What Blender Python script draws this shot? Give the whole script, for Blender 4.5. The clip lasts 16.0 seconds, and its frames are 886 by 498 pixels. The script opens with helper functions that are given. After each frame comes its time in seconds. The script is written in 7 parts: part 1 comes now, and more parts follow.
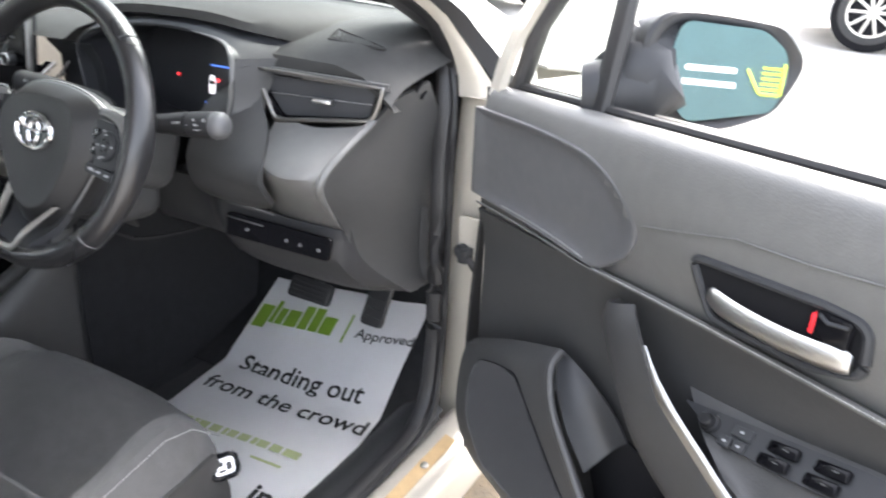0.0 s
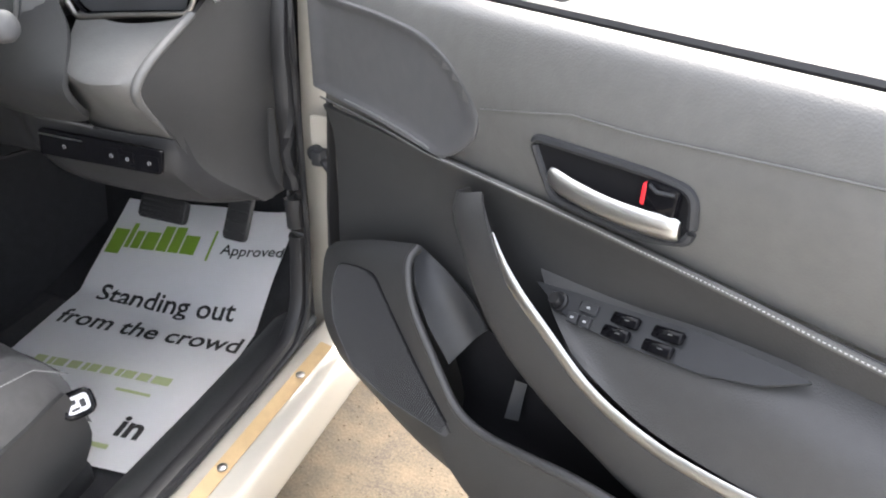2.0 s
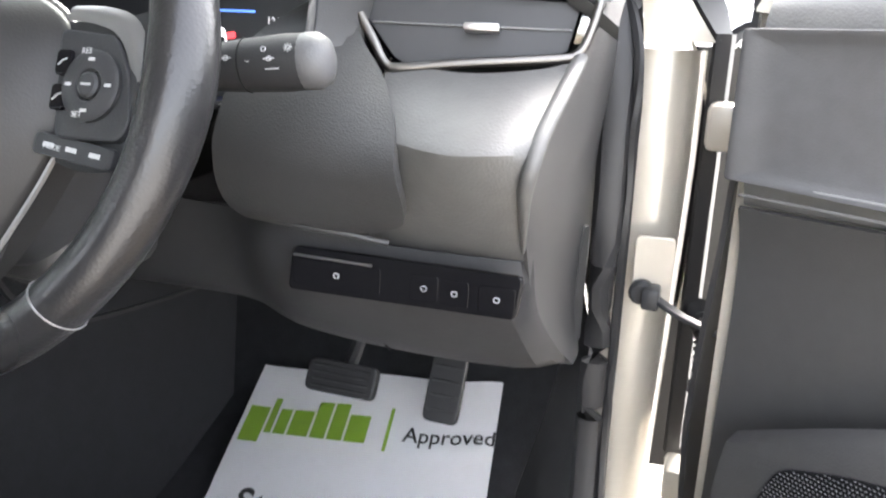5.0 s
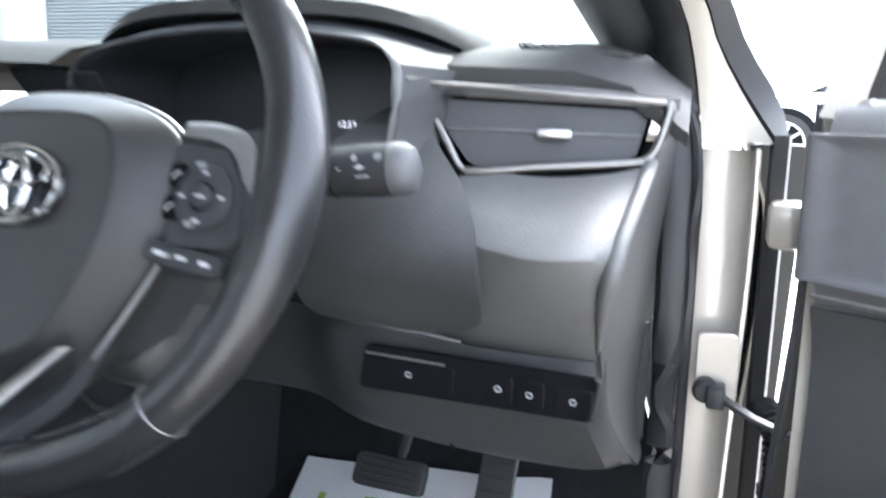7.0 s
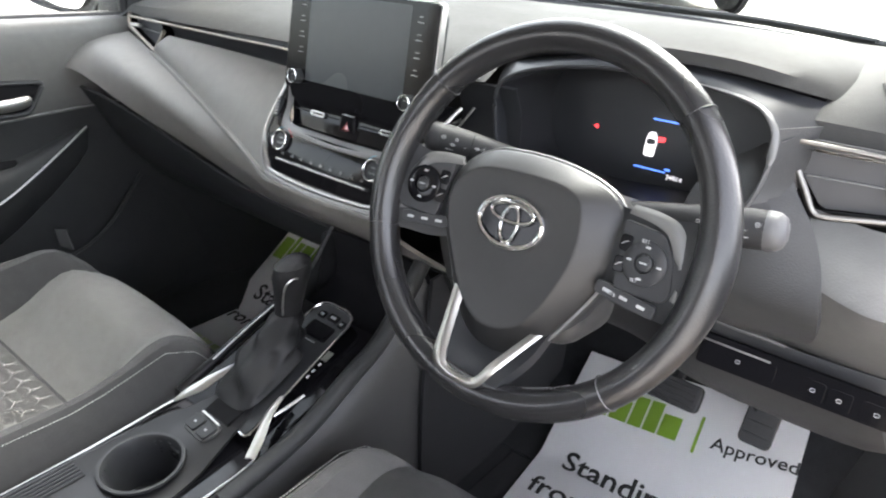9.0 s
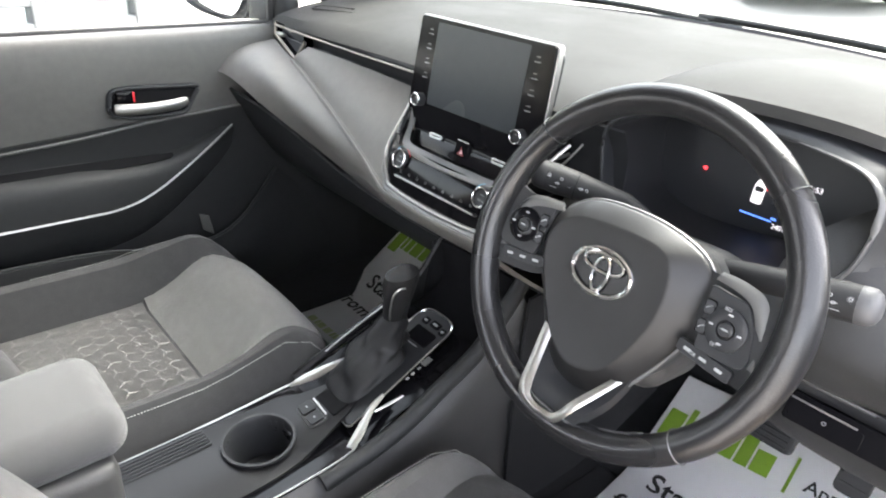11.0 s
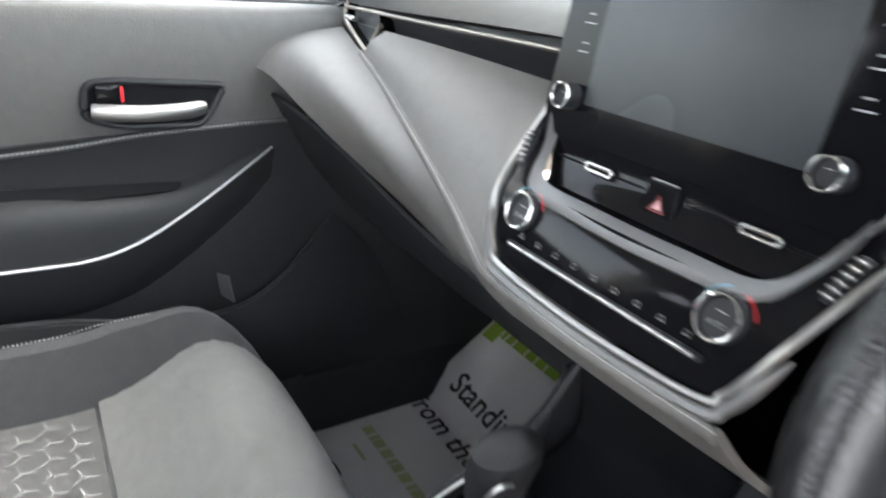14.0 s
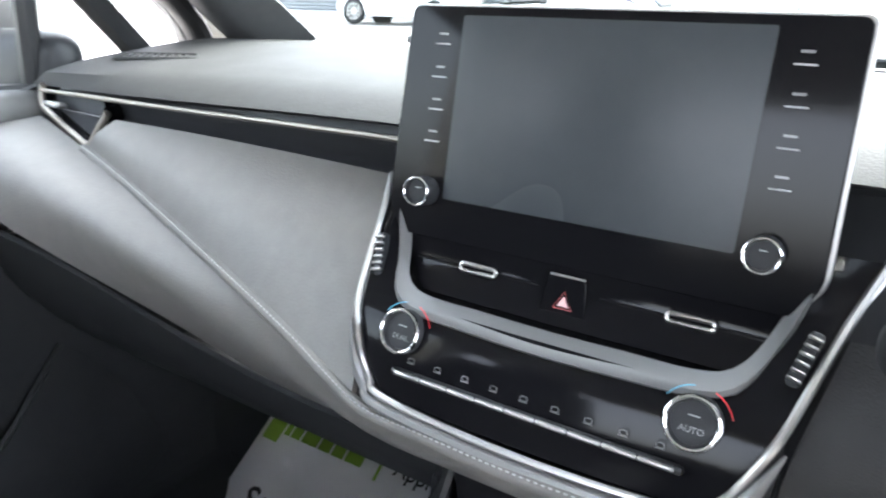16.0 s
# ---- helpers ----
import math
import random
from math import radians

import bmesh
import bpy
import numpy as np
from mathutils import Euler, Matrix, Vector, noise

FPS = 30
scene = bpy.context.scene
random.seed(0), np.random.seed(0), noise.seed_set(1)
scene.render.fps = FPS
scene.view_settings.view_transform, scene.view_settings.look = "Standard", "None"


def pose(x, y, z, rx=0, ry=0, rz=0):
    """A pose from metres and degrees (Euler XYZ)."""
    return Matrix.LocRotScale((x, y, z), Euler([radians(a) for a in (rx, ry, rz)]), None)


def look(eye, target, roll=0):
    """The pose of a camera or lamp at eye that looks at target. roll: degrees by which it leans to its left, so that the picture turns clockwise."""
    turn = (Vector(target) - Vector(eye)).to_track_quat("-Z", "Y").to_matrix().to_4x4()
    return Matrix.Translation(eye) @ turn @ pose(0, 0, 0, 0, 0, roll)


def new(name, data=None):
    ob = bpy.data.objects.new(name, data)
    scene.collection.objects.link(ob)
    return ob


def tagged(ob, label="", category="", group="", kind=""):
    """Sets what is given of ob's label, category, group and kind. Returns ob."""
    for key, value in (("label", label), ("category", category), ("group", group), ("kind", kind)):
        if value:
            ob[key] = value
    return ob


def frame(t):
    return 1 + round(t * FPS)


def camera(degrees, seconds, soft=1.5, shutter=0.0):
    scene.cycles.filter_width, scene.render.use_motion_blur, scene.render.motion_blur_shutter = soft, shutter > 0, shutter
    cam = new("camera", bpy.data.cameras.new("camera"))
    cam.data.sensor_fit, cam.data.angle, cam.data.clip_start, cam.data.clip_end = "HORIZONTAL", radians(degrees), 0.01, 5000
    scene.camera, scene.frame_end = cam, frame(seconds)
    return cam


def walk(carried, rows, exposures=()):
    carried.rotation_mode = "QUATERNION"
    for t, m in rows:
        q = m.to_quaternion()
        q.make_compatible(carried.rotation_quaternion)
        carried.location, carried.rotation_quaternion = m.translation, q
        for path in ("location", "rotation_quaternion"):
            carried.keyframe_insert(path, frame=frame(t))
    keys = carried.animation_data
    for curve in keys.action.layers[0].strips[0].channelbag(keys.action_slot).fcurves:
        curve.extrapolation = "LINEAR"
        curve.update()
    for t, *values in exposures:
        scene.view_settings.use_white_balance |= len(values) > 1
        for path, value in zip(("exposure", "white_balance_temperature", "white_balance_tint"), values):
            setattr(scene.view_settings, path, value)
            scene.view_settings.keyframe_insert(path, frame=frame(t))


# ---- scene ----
cam = camera(65.8, 16.0, soft=2.0, shutter=0.4)
PATH = [
    (0, (1.316, -0.594, 1.177), (0.496, 1.047, 0.380), 3.8),
    (0.5, (1.341, -0.578, 1.161), (0.705, 1.113, 0.303), 3.5),
    (1, (1.348, -0.564, 1.157), (0.808, 1.117, 0.219), 3.4),
    (1.5, (1.354, -0.550, 1.155), (0.857, 1.110, 0.156), 3.4),
    (2, (1.355, -0.541, 1.156), (0.883, 1.107, 0.126), 3.5),
    (2.5, (1.324, -0.533, 1.167), (0.868, 1.111, 0.122), 3.4),
    (3, (1.258, -0.534, 1.180), (0.806, 1.111, 0.137), 3.4),
    (3.5, (1.141, -0.507, 1.166), (0.688, 1.138, 0.122), 3.4),
    (4, (0.972, -0.438, 1.089), (0.507, 1.223, 0.076), 3.2),
    (4.5, (0.867, -0.376, 0.998), (0.373, 1.368, 0.153), 2.9),
    (4.7, (0.844, -0.349, 0.966), (0.332, 1.442, 0.238), 2.7),
    (6.8, (0.806, -0.322, 0.929), (0.192, 1.548, 0.576), 2.5),
    (7, (0.792, -0.355, 0.967), (0.160, 1.507, 0.601), 2.5),
    (7.5, (0.764, -0.457, 1.068), (0.027, 1.360, 0.674), 2.7),
    (8, (0.740, -0.533, 1.134), (-0.164, 1.173, 0.612), 3.1),
    (8.5, (0.731, -0.564, 1.150), (-0.306, 1.000, 0.457), 3.4),
    (9, (0.729, -0.569, 1.167), (-0.392, 0.870, 0.346), 3.7),
    (9.5, (0.729, -0.571, 1.190), (-0.454, 0.785, 0.316), 3.8),
    (10, (0.742, -0.582, 1.219), (-0.497, 0.710, 0.327), 3.9),
    (10.2, (0.745, -0.586, 1.223), (-0.515, 0.684, 0.328), 3.9),
    (12.3, (0.771, -0.513, 1.290), (-0.635, 0.592, 0.395), 4.2),
    (12.5, (0.753, -0.467, 1.288), (-0.657, 0.629, 0.387), 4.2),
    (13, (0.620, -0.342, 1.231), (-0.815, 0.711, 0.319), 4.2),
    (13.5, (0.484, -0.273, 1.162), (-1.004, 0.732, 0.281), 4.5),
    (14, (0.321, -0.266, 1.058), (-1.239, 0.722, 0.289), 4.6),
    (14.5, (0.193, -0.308, 1.051), (-1.384, 0.714, 0.367), 3.9),
    (15, (0.187, -0.307, 1.083), (-1.262, 0.915, 0.444), 3.6),
    (15.5, (0.168, -0.284, 1.077), (-1.059, 1.176, 0.476), 3.4),
    (16, (0.155, -0.289, 1.074), (-0.838, 1.341, 0.476), 2.8),
]
walk(cam, [(t, look(a, b, r)) for t, a, b, r in PATH],
     [(0.0, 3.7, 6450, 12), (2.0, 3.55, 6600, 12), (3.5, 3.6, 6650, 12), (4.5, 4.24, 6700, 12), (7.0, 4.02, 5950, 11), (8.0, 3.5, 6450, 12), (9.0, 4.1, 6650, 13), (10.0, 4.22, 6700, 13), (12.5, 4.1, 6650, 13), (13.0, 4.18, 6700, 13), (14.5, 4.48, 6400, 12), (16.0, 4.52, 6200, 12)])

from mathutils.bvhtree import BVHTree

# ---- world and sun ----
world = bpy.data.worlds.new("world")
scene.world = world
world.use_nodes = True
wt = world.node_tree
sky = wt.nodes.new("ShaderNodeTexSky")
sky.sky_type = "NISHITA"
sky.sun_disc = False
sky.sun_elevation, sky.sun_rotation = radians(51), radians(2)
sky.air_density, sky.dust_density, sky.ozone_density = 1.0, 4.0, 1.0
grey = wt.nodes.new("ShaderNodeHueSaturation")
grey.inputs["Saturation"].default_value = 0.35
wt.links.new(sky.outputs[0], grey.inputs["Color"])
wt.links.new(grey.outputs[0], wt.nodes["Background"].inputs[0])
wt.nodes["Background"].inputs[1].default_value = 0.15
sun = new("sun", bpy.data.lights.new("sun", "SUN"))
sun.data.energy, sun.data.angle, sun.data.color = 0.7, radians(40), (1, 0.96, 0.91)
sun.matrix_world = look((0.85, 24.3, 30), (0, 0, 0))


# ---- materials ----
def mat(name, col, rough=0.5, metal=0.0, coat=0.0, var=0.12, scale=60.0, bump=0.0, bscale=400.0, spec=0.5, sheen=0.0, emit=0.0, stain=0.0):
    """A surface with grain at one scale, blotches at another, and fine relief."""
    m = bpy.data.materials.new(name)
    m.use_nodes = True
    nt = m.node_tree
    n, l = nt.nodes, nt.links
    b = n["Principled BSDF"]
    tc = n.new("ShaderNodeTexCoord")
    fine, wide = n.new("ShaderNodeTexNoise"), n.new("ShaderNodeTexNoise")
    fine.inputs["Scale"].default_value, wide.inputs["Scale"].default_value = scale, scale / 12
    fine.inputs["Detail"].default_value = 4
    mix = n.new("ShaderNodeMath")
    mix.operation = "ADD"
    for t in (fine, wide):
        l.new(tc.outputs["Object"], t.inputs["Vector"])
    l.new(fine.outputs[0], mix.inputs[0])
    l.new(wide.outputs[0], mix.inputs[1])
    ramp = n.new("ShaderNodeMapRange")
    ramp.inputs[1].default_value, ramp.inputs[2].default_value = 0.6, 1.4
    ramp.inputs[3].default_value, ramp.inputs[4].default_value = 1 - var, 1 + var
    l.new(mix.outputs[0], ramp.inputs[0])
    mul = n.new("ShaderNodeVectorMath")
    mul.operation = "SCALE"
    mul.inputs[0].default_value = col
    l.new(ramp.outputs[0], mul.inputs["Scale"])
    l.new(mul.outputs[0], b.inputs["Base Color"])
    rr = n.new("ShaderNodeMapRange")
    rr.inputs[1].default_value, rr.inputs[2].default_value = 0.3, 0.7
    rr.inputs[3].default_value, rr.inputs[4].default_value = rough * (0.92 - stain), min(1, rough * (1.08 + stain))
    l.new(wide.outputs[0], rr.inputs[0])
    l.new(rr.outputs[0], b.inputs["Roughness"])
    b.inputs["Metallic"].default_value = metal
    b.inputs["Specular IOR Level"].default_value = spec
    b.inputs["Coat Weight"].default_value = coat
    b.inputs["Coat Roughness"].default_value = 0.06
    b.inputs["Sheen Weight"].default_value = sheen
    if bump:
        g = n.new("ShaderNodeTexVoronoi")
        g.inputs["Scale"].default_value = bscale
        l.new(tc.outputs["Object"], g.inputs["Vector"])
        bp = n.new("ShaderNodeBump")
        bp.inputs["Strength"].default_value, bp.inputs["Distance"].default_value = bump, 0.0006
        l.new(g.outputs["Distance"], bp.inputs["Height"])
        l.new(bp.outputs[0], b.inputs["Normal"])
    if emit:
        b.inputs["Emission Color"].default_value = (*col, 1)
        b.inputs["Emission Strength"].default_value = emit
    return m


def glass_mat(name, tint, mirror=0.05):
    """Thin clear pane: straight through, with a weak mirror on top."""
    m = bpy.data.materials.new(name)
    m.use_nodes = True
    n, l = m.node_tree.nodes, m.node_tree.links
    n.remove(n["Principled BSDF"])
    tr, gl, mx = n.new("ShaderNodeBsdfTransparent"), n.new("ShaderNodeBsdfGlossy"), n.new("ShaderNodeMixShader")
    tr.inputs[0].default_value = (*tint, 1)
    gl.inputs["Roughness"].default_value = 0.03
    mx.inputs[0].default_value = mirror
    l.new(tr.outputs[0], mx.inputs[1])
    l.new(gl.outputs[0], mx.inputs[2])
    l.new(mx.outputs[0], n["Material Output"].inputs[0])
    return m


SOFT = mat("soft_touch_plastic", (0.066, 0.066, 0.068), 0.52, bump=0.25, bscale=520, stain=0.05)
TOP = mat("dashboard_top_skin", (0.036, 0.036, 0.035), 0.68, spec=0.13, bump=0.28, bscale=560, stain=0.04)
LEATHER = mat("stitched_leatherette", (0.085, 0.084, 0.081), 0.48, bump=0.3, bscale=420, stain=0.04)
HARD = mat("hard_grained_plastic", (0.032, 0.032, 0.032), 0.50, bump=0.4, bscale=600, spec=0.5)
# lighter copy of the leatherette: the dash pads' sheen is put into its colour
PADM = mat("smooth_sheen_leatherette", (0.131, 0.125, 0.116), 0.50, bump=0.25, bscale=420, stain=0.03)
GAITER = mat("soft_black_leather", (0.013, 0.013, 0.014), 0.5, bump=0.5, bscale=500, spec=0.3)
KNEE = mat("dark_knee_plastic", (0.025, 0.025, 0.026), 0.56, bump=0.4, bscale=600, spec=0.3)
DARK = mat("dark_plastic", (0.022, 0.023, 0.025), 0.48, bump=0.15, bscale=600, spec=0.3)
# near-black that puts the shade of recesses, slots and arches into colour
VOID = mat("recess_shade_black", (0.008, 0.008, 0.009), 0.8, spec=0.08)
GLOSS = mat("piano_black", (0.005, 0.005, 0.006), 0.09, var=0.05, stain=0.12, spec=0.13)
SCREEN = mat("screen_glass", (0.036, 0.041, 0.045), 0.25, var=0.05, stain=0.08, spec=0.22)
COVER = mat("airbag_cover_plastic", (0.015, 0.015, 0.0155), 0.44, bump=0.1, bscale=600, stain=0.06, spec=0.38)
SILVER = mat("satin_silver", (0.44, 0.435, 0.42), 0.36, 1.0, var=0.04, stain=0.1)
VENTM = mat("vent_satin_trim", (0.16, 0.153, 0.143), 0.36, 1.0, var=0.04, stain=0.1)
STALKM = mat("stalk_plastic", (0.018, 0.018, 0.019), 0.62, bump=0.2, bscale=600, spec=0.25)
WARM = mat("champagne_trim", (0.27, 0.245, 0.215), 0.46, 1.0, var=0.04)
CHROME = mat("chrome", (0.86, 0.87, 0.88), 0.07, 1.0, var=0.02)
GREYTRIM = mat("grey_satin_trim", (0.20, 0.20, 0.20), 0.38, 0.5, var=0.04)
DECK = mat("dark_satin_trim", (0.012, 0.012, 0.013), 0.34, var=0.05, spec=0.25)
WHEEL = mat("wheel_leather", (0.012, 0.012, 0.013), 0.28, bump=0.25, bscale=420, stain=0.08)
RUBBER = mat("door_seal_rubber", (0.010, 0.010, 0.011), 0.55)
PAINT = mat("pearl_champagne_paint", (0.45, 0.42, 0.36), 0.32, 0.2, coat=0.6, var=0.03, scale=900)
SEALER = mat("ochre_sill_strip", (0.42, 0.29, 0.14), 0.5, var=0.15)
CARPET = mat("black_carpet", (0.015, 0.0155, 0.017), 0.95, var=0.35, scale=500, bump=0.8, bscale=900, sheen=0.05, spec=0.1)
PAPER = mat("white_paper", (0.80, 0.80, 0.81), 0.62, var=0.02, scale=40)
INK = mat("black_print", (0.012, 0.012, 0.013), 0.5, var=0.05)
GREEN = mat("green_print", (0.26, 0.42, 0.05), 0.5, var=0.05)
OLIVE = mat("pale_green_print", (0.50, 0.56, 0.30), 0.55, var=0.05)
# grey cloth made lighter: windscreen light on the front insert is in its colour
FABRIC_LIT = mat("windscreen_lit_cloth", (0.225, 0.220, 0.212), 0.9, var=0.16, scale=700, bump=0.8, bscale=1400, sheen=0.3)
# darker copy of HARD: shade on the passenger's side is put into its colour
LOWT = mat("dark_shaded_trim", (0.021, 0.022, 0.023), 0.55, bump=0.4, bscale=600, spec=0.3)
FABRICD = mat("charcoal_seat_cloth", (0.036, 0.036, 0.037), 0.9, spec=0.15, var=0.2, scale=600, bump=0.6, bscale=1300, sheen=0.15)
FABRICM = mat("mid_grey_seat_cloth", (0.112, 0.109, 0.105), 0.9, var=0.16, scale=700, bump=0.8, bscale=1400, sheen=0.2)
ARMCLOTH = mat("arm_rest_cloth", (0.060, 0.060, 0.060), 0.9, var=0.14, scale=700, bump=0.7, bscale=1400, sheen=0.2)
LEDGE_M = mat("satin_ledge", (0.105, 0.105, 0.104), 0.42, 0.15, var=0.05)
PATT = mat("seat_pattern_thread", (0.150, 0.146, 0.140), 0.85, var=0.1, scale=600, sheen=0.3)
STITCH = mat("pale_thread", (0.36, 0.36, 0.35), 0.8, var=0.1, scale=900)
RED = mat("red_mark", (0.72, 0.02, 0.03), 0.4)
PRINT = mat("white_symbol", (0.34, 0.345, 0.35), 0.5)
DISP_W = mat("display_white", (0.85, 0.83, 0.88), 0.5, emit=0.10)
DISP_B = mat("display_blue", (0.10, 0.25, 0.95), 0.5, emit=0.12)
DISP_R = mat("display_red", (0.95, 0.05, 0.06), 0.5, emit=0.16)
# lighter copy of the charcoal cloth: sunlight on the driver's seat is in its colour
FABRICD_SUNLIT = mat("sunlit_charcoal_cloth", (0.068, 0.067, 0.066), 0.88, spec=0.2, var=0.2, scale=600, bump=0.6, bscale=1300, sheen=0.15)
DISPB = mat("display_black", (0.022, 0.023, 0.026), 0.40, var=0.05, spec=0.35)
WSCREEN = glass_mat("windscreen_glass", (0.76, 0.79, 0.78), 0.04)
GLASS = glass_mat("clear_glass", (0.93, 0.96, 0.95))
TINT = glass_mat("tinted_glass", (0.55, 0.60, 0.60))
MIRROR = mat("mirror_glass", (0.86, 0.90, 0.92), 0.02, 1.0, var=0.01)
CONC = mat("pale_concrete", (0.40, 0.385, 0.355), 0.85, var=0.18, scale=3, bump=0.5, bscale=60)
GRAVEL = mat("tan_gravel", (0.075, 0.058, 0.037), 0.9, var=0.6, scale=190, bump=1.0, bscale=110)
RENDER = mat("white_render_wall", (0.56, 0.555, 0.535), 0.8, var=0.06, scale=4)
SHUT = mat("grey_steel_shutter", (0.17, 0.18, 0.19), 0.45, var=0.06)
FRAMEM = mat("grey_window_frame", (0.11, 0.112, 0.118), 0.4)
WCAR = mat("white_car_paint", (0.80, 0.80, 0.79), 0.25, coat=0.7, var=0.02)
SCAR = mat("grey_car_paint", (0.20, 0.205, 0.205), 0.30, 0.4, coat=0.4, var=0.03)
BCAR = mat("black_car_paint", (0.02, 0.02, 0.022), 0.2, coat=0.8, var=0.03)
TYRE = mat("tyre_rubber", (0.02, 0.02, 0.02), 0.8)
CGLASS = mat("dark_car_window", (0.02, 0.025, 0.028), 0.06, var=0.02)
LAMPR = mat("red_lamp_lens", (0.45, 0.02, 0.02), 0.15)
LAMPC = mat("clear_lamp_lens", (0.6, 0.62, 0.63), 0.1, 0.5)
PLATE = mat("plate_white", (0.75, 0.76, 0.74), 0.5)
BLUEP = mat("blue_sticker", (0.10, 0.42, 0.62), 0.5)
LIME = mat("lime_sticker", (0.40, 0.50, 0.04), 0.5)
TEAL = mat("teal_banner", (0.035, 0.075, 0.08), 0.5)
BEIGE = mat("beige_headliner", (0.42, 0.41, 0.39), 0.9, var=0.08, scale=300)


# ---- mesh helpers ----
WM = {}


# how the driver's side hangs on the car: the open door, its pillar and sill
SIDE = Matrix.Translation((1.1449, 0.1964, 0.7697)) @ pose(0, 0, 0, 0.11, -1.81, -2.83) @ Matrix.Scale(0.975, 4) @ Matrix.Translation((-1.1459, -0.2384, -0.7437))


def thing(name, loc, label, category, group="", placed=Matrix()):
    ob = new(name)
    ob.matrix_world = placed @ Matrix.Translation(loc)
    WM[ob] = Matrix.Translation(loc)
    return tagged(ob, label, category, group)


def part(name, bm, material, parent, label="", kind="", placed=None):
    """Links a bmesh, given in the world's coordinates, as one mesh under a thing or a part."""
    if placed:
        bm.transform(placed)
    bmesh.ops.recalc_face_normals(bm, faces=bm.faces)
    for f in bm.faces:
        f.smooth = True
    for e in bm.edges:
        if len(e.link_faces) == 2 and e.calc_face_angle(0) > radians(38):
            e.smooth = False
    me = bpy.data.meshes.new(name)
    root = WM[parent] if parent else Matrix()
    bm.transform(root.inverted())
    bm.to_mesh(me)
    bm.free()
    me.materials.append(material)
    ob = new(name, me)
    WM[ob] = root
    if parent:
        ob.parent = parent
    if label or kind:
        tagged(ob, label, kind=kind)
    return ob


def solo(name, bm, material, label="", category="", group="", kind=""):
    ob = part(name, bm, material, None)
    return tagged(ob, label, category, group, kind)


def V(*a):
    return Vector(a)


def cr(pts, n=8, closed=False):
    """A smooth curve through the points."""
    p = [Vector(q) for q in pts]
    out, m = [], len(p)
    for i in range(m if closed else m - 1):
        a, b, c, d = (p[(i + k) % m] if closed else p[min(max(i + k, 0), m - 1)] for k in (-1, 0, 1, 2))
        for k in range(n):
            t = k / n
            out.append(0.5 * (2 * b + (c - a) * t + (2 * a - 5 * b + 4 * c - d) * t * t + (3 * b - a - 3 * c + d) * t ** 3))
    return out if closed else out + [p[-1]]


def resample(pts, n):
    """n points at even steps along a polyline."""
    d = [0]
    for a, b in zip(pts, pts[1:]):
        d.append(d[-1] + (b - a).length)
    out, j = [], 0
    for k in range(n):
        s = d[-1] * k / (n - 1)
        while j < len(d) - 2 and d[j + 1] < s:
            j += 1
        out.append(pts[j].lerp(pts[j + 1], (s - d[j]) / max(d[j + 1] - d[j], 1e-9)))
    return out


def skin(rows, wrap=False, cap=False, bm=None):
    """Faces between rows of points."""
    bm = bm or bmesh.new()
    g = [[bm.verts.new(p) for p in r] for r in rows]
    for a, b in zip(g, g[1:]):
        for i in range(len(a) if wrap else len(a) - 1):
            j = (i + 1) % len(a)
            bm.faces.new((a[i], a[j], b[j], b[i]))
    if cap:
        bm.faces.new(g[0][::-1])
        bm.faces.new(g[-1])
    return bm


def sheet(curves, nu=24, nv=6, thick=0.005, smooth=True):
    """A panel through guide curves, with thickness to its back."""
    rows = [resample(cr(c, 8), nu) for c in curves]
    if smooth and len(rows) > 2:
        cols = [resample(cr([r[i] for r in rows], 6), nv * (len(rows) - 1) + 1) for i in range(nu)]
        rows = [[c[k] for c in cols] for k in range(len(cols[0]))]
    bm = skin(rows)
    bmesh.ops.recalc_face_normals(bm, faces=bm.faces)
    bmesh.ops.solidify(bm, geom=bm.faces[:], thickness=thick)
    return bm


def tube(pts, r, seg=10, closed=False, flat=1.0, bm=None, up=(0, 0, 1)):
    """A round or flattened bar along a path; r may be one radius or one for each point."""
    pts = [Vector(p) for p in pts]
    n = len(pts)
    rows = []
    u = Vector(up)
    for i, p in enumerate(pts):
        a = pts[(i - 1) % n] if closed or i else p
        b = pts[(i + 1) % n] if closed or i < n - 1 else p
        t = (b - a).normalized()
        s = t.cross(u)
        if s.length < 1e-4:
            s = t.cross(Vector((0.31, 0.77, 0.2)))
        s.normalize()
        u2 = s.cross(t)
        q = r[i] if isinstance(r, (list, tuple)) else r
        rows.append([p + s * (math.cos(2 * math.pi * k / seg) * q) + u2 * (math.sin(2 * math.pi * k / seg) * q * flat) for k in range(seg)])
    if closed:
        rows.append(rows[0])
        bm = skin(rows, wrap=True, bm=bm)
        bmesh.ops.remove_doubles(bm, verts=bm.verts, dist=1e-6)
        return bm
    return skin(rows, wrap=True, cap=True, bm=bm)


def rpoly(pts, r, n=4):
    """A polygon in the plane with its corners rounded."""
    p = [Vector((q[0], q[1])) for q in pts]
    out = []
    for i, c in enumerate(p):
        a, b = p[i - 1], p[(i + 1) % len(p)]
        k = r[i] if isinstance(r, (list, tuple)) else r
        k1, k2 = min(k, (a - c).length * 0.48), min(k, (b - c).length * 0.48)
        s, e = c + (a - c).normalized() * k1, c + (b - c).normalized() * k2
        for j in range(n + 1):
            t = j / n
            out.append((1 - t) ** 2 * s + 2 * t * (1 - t) * c + t * t * e)
    return out


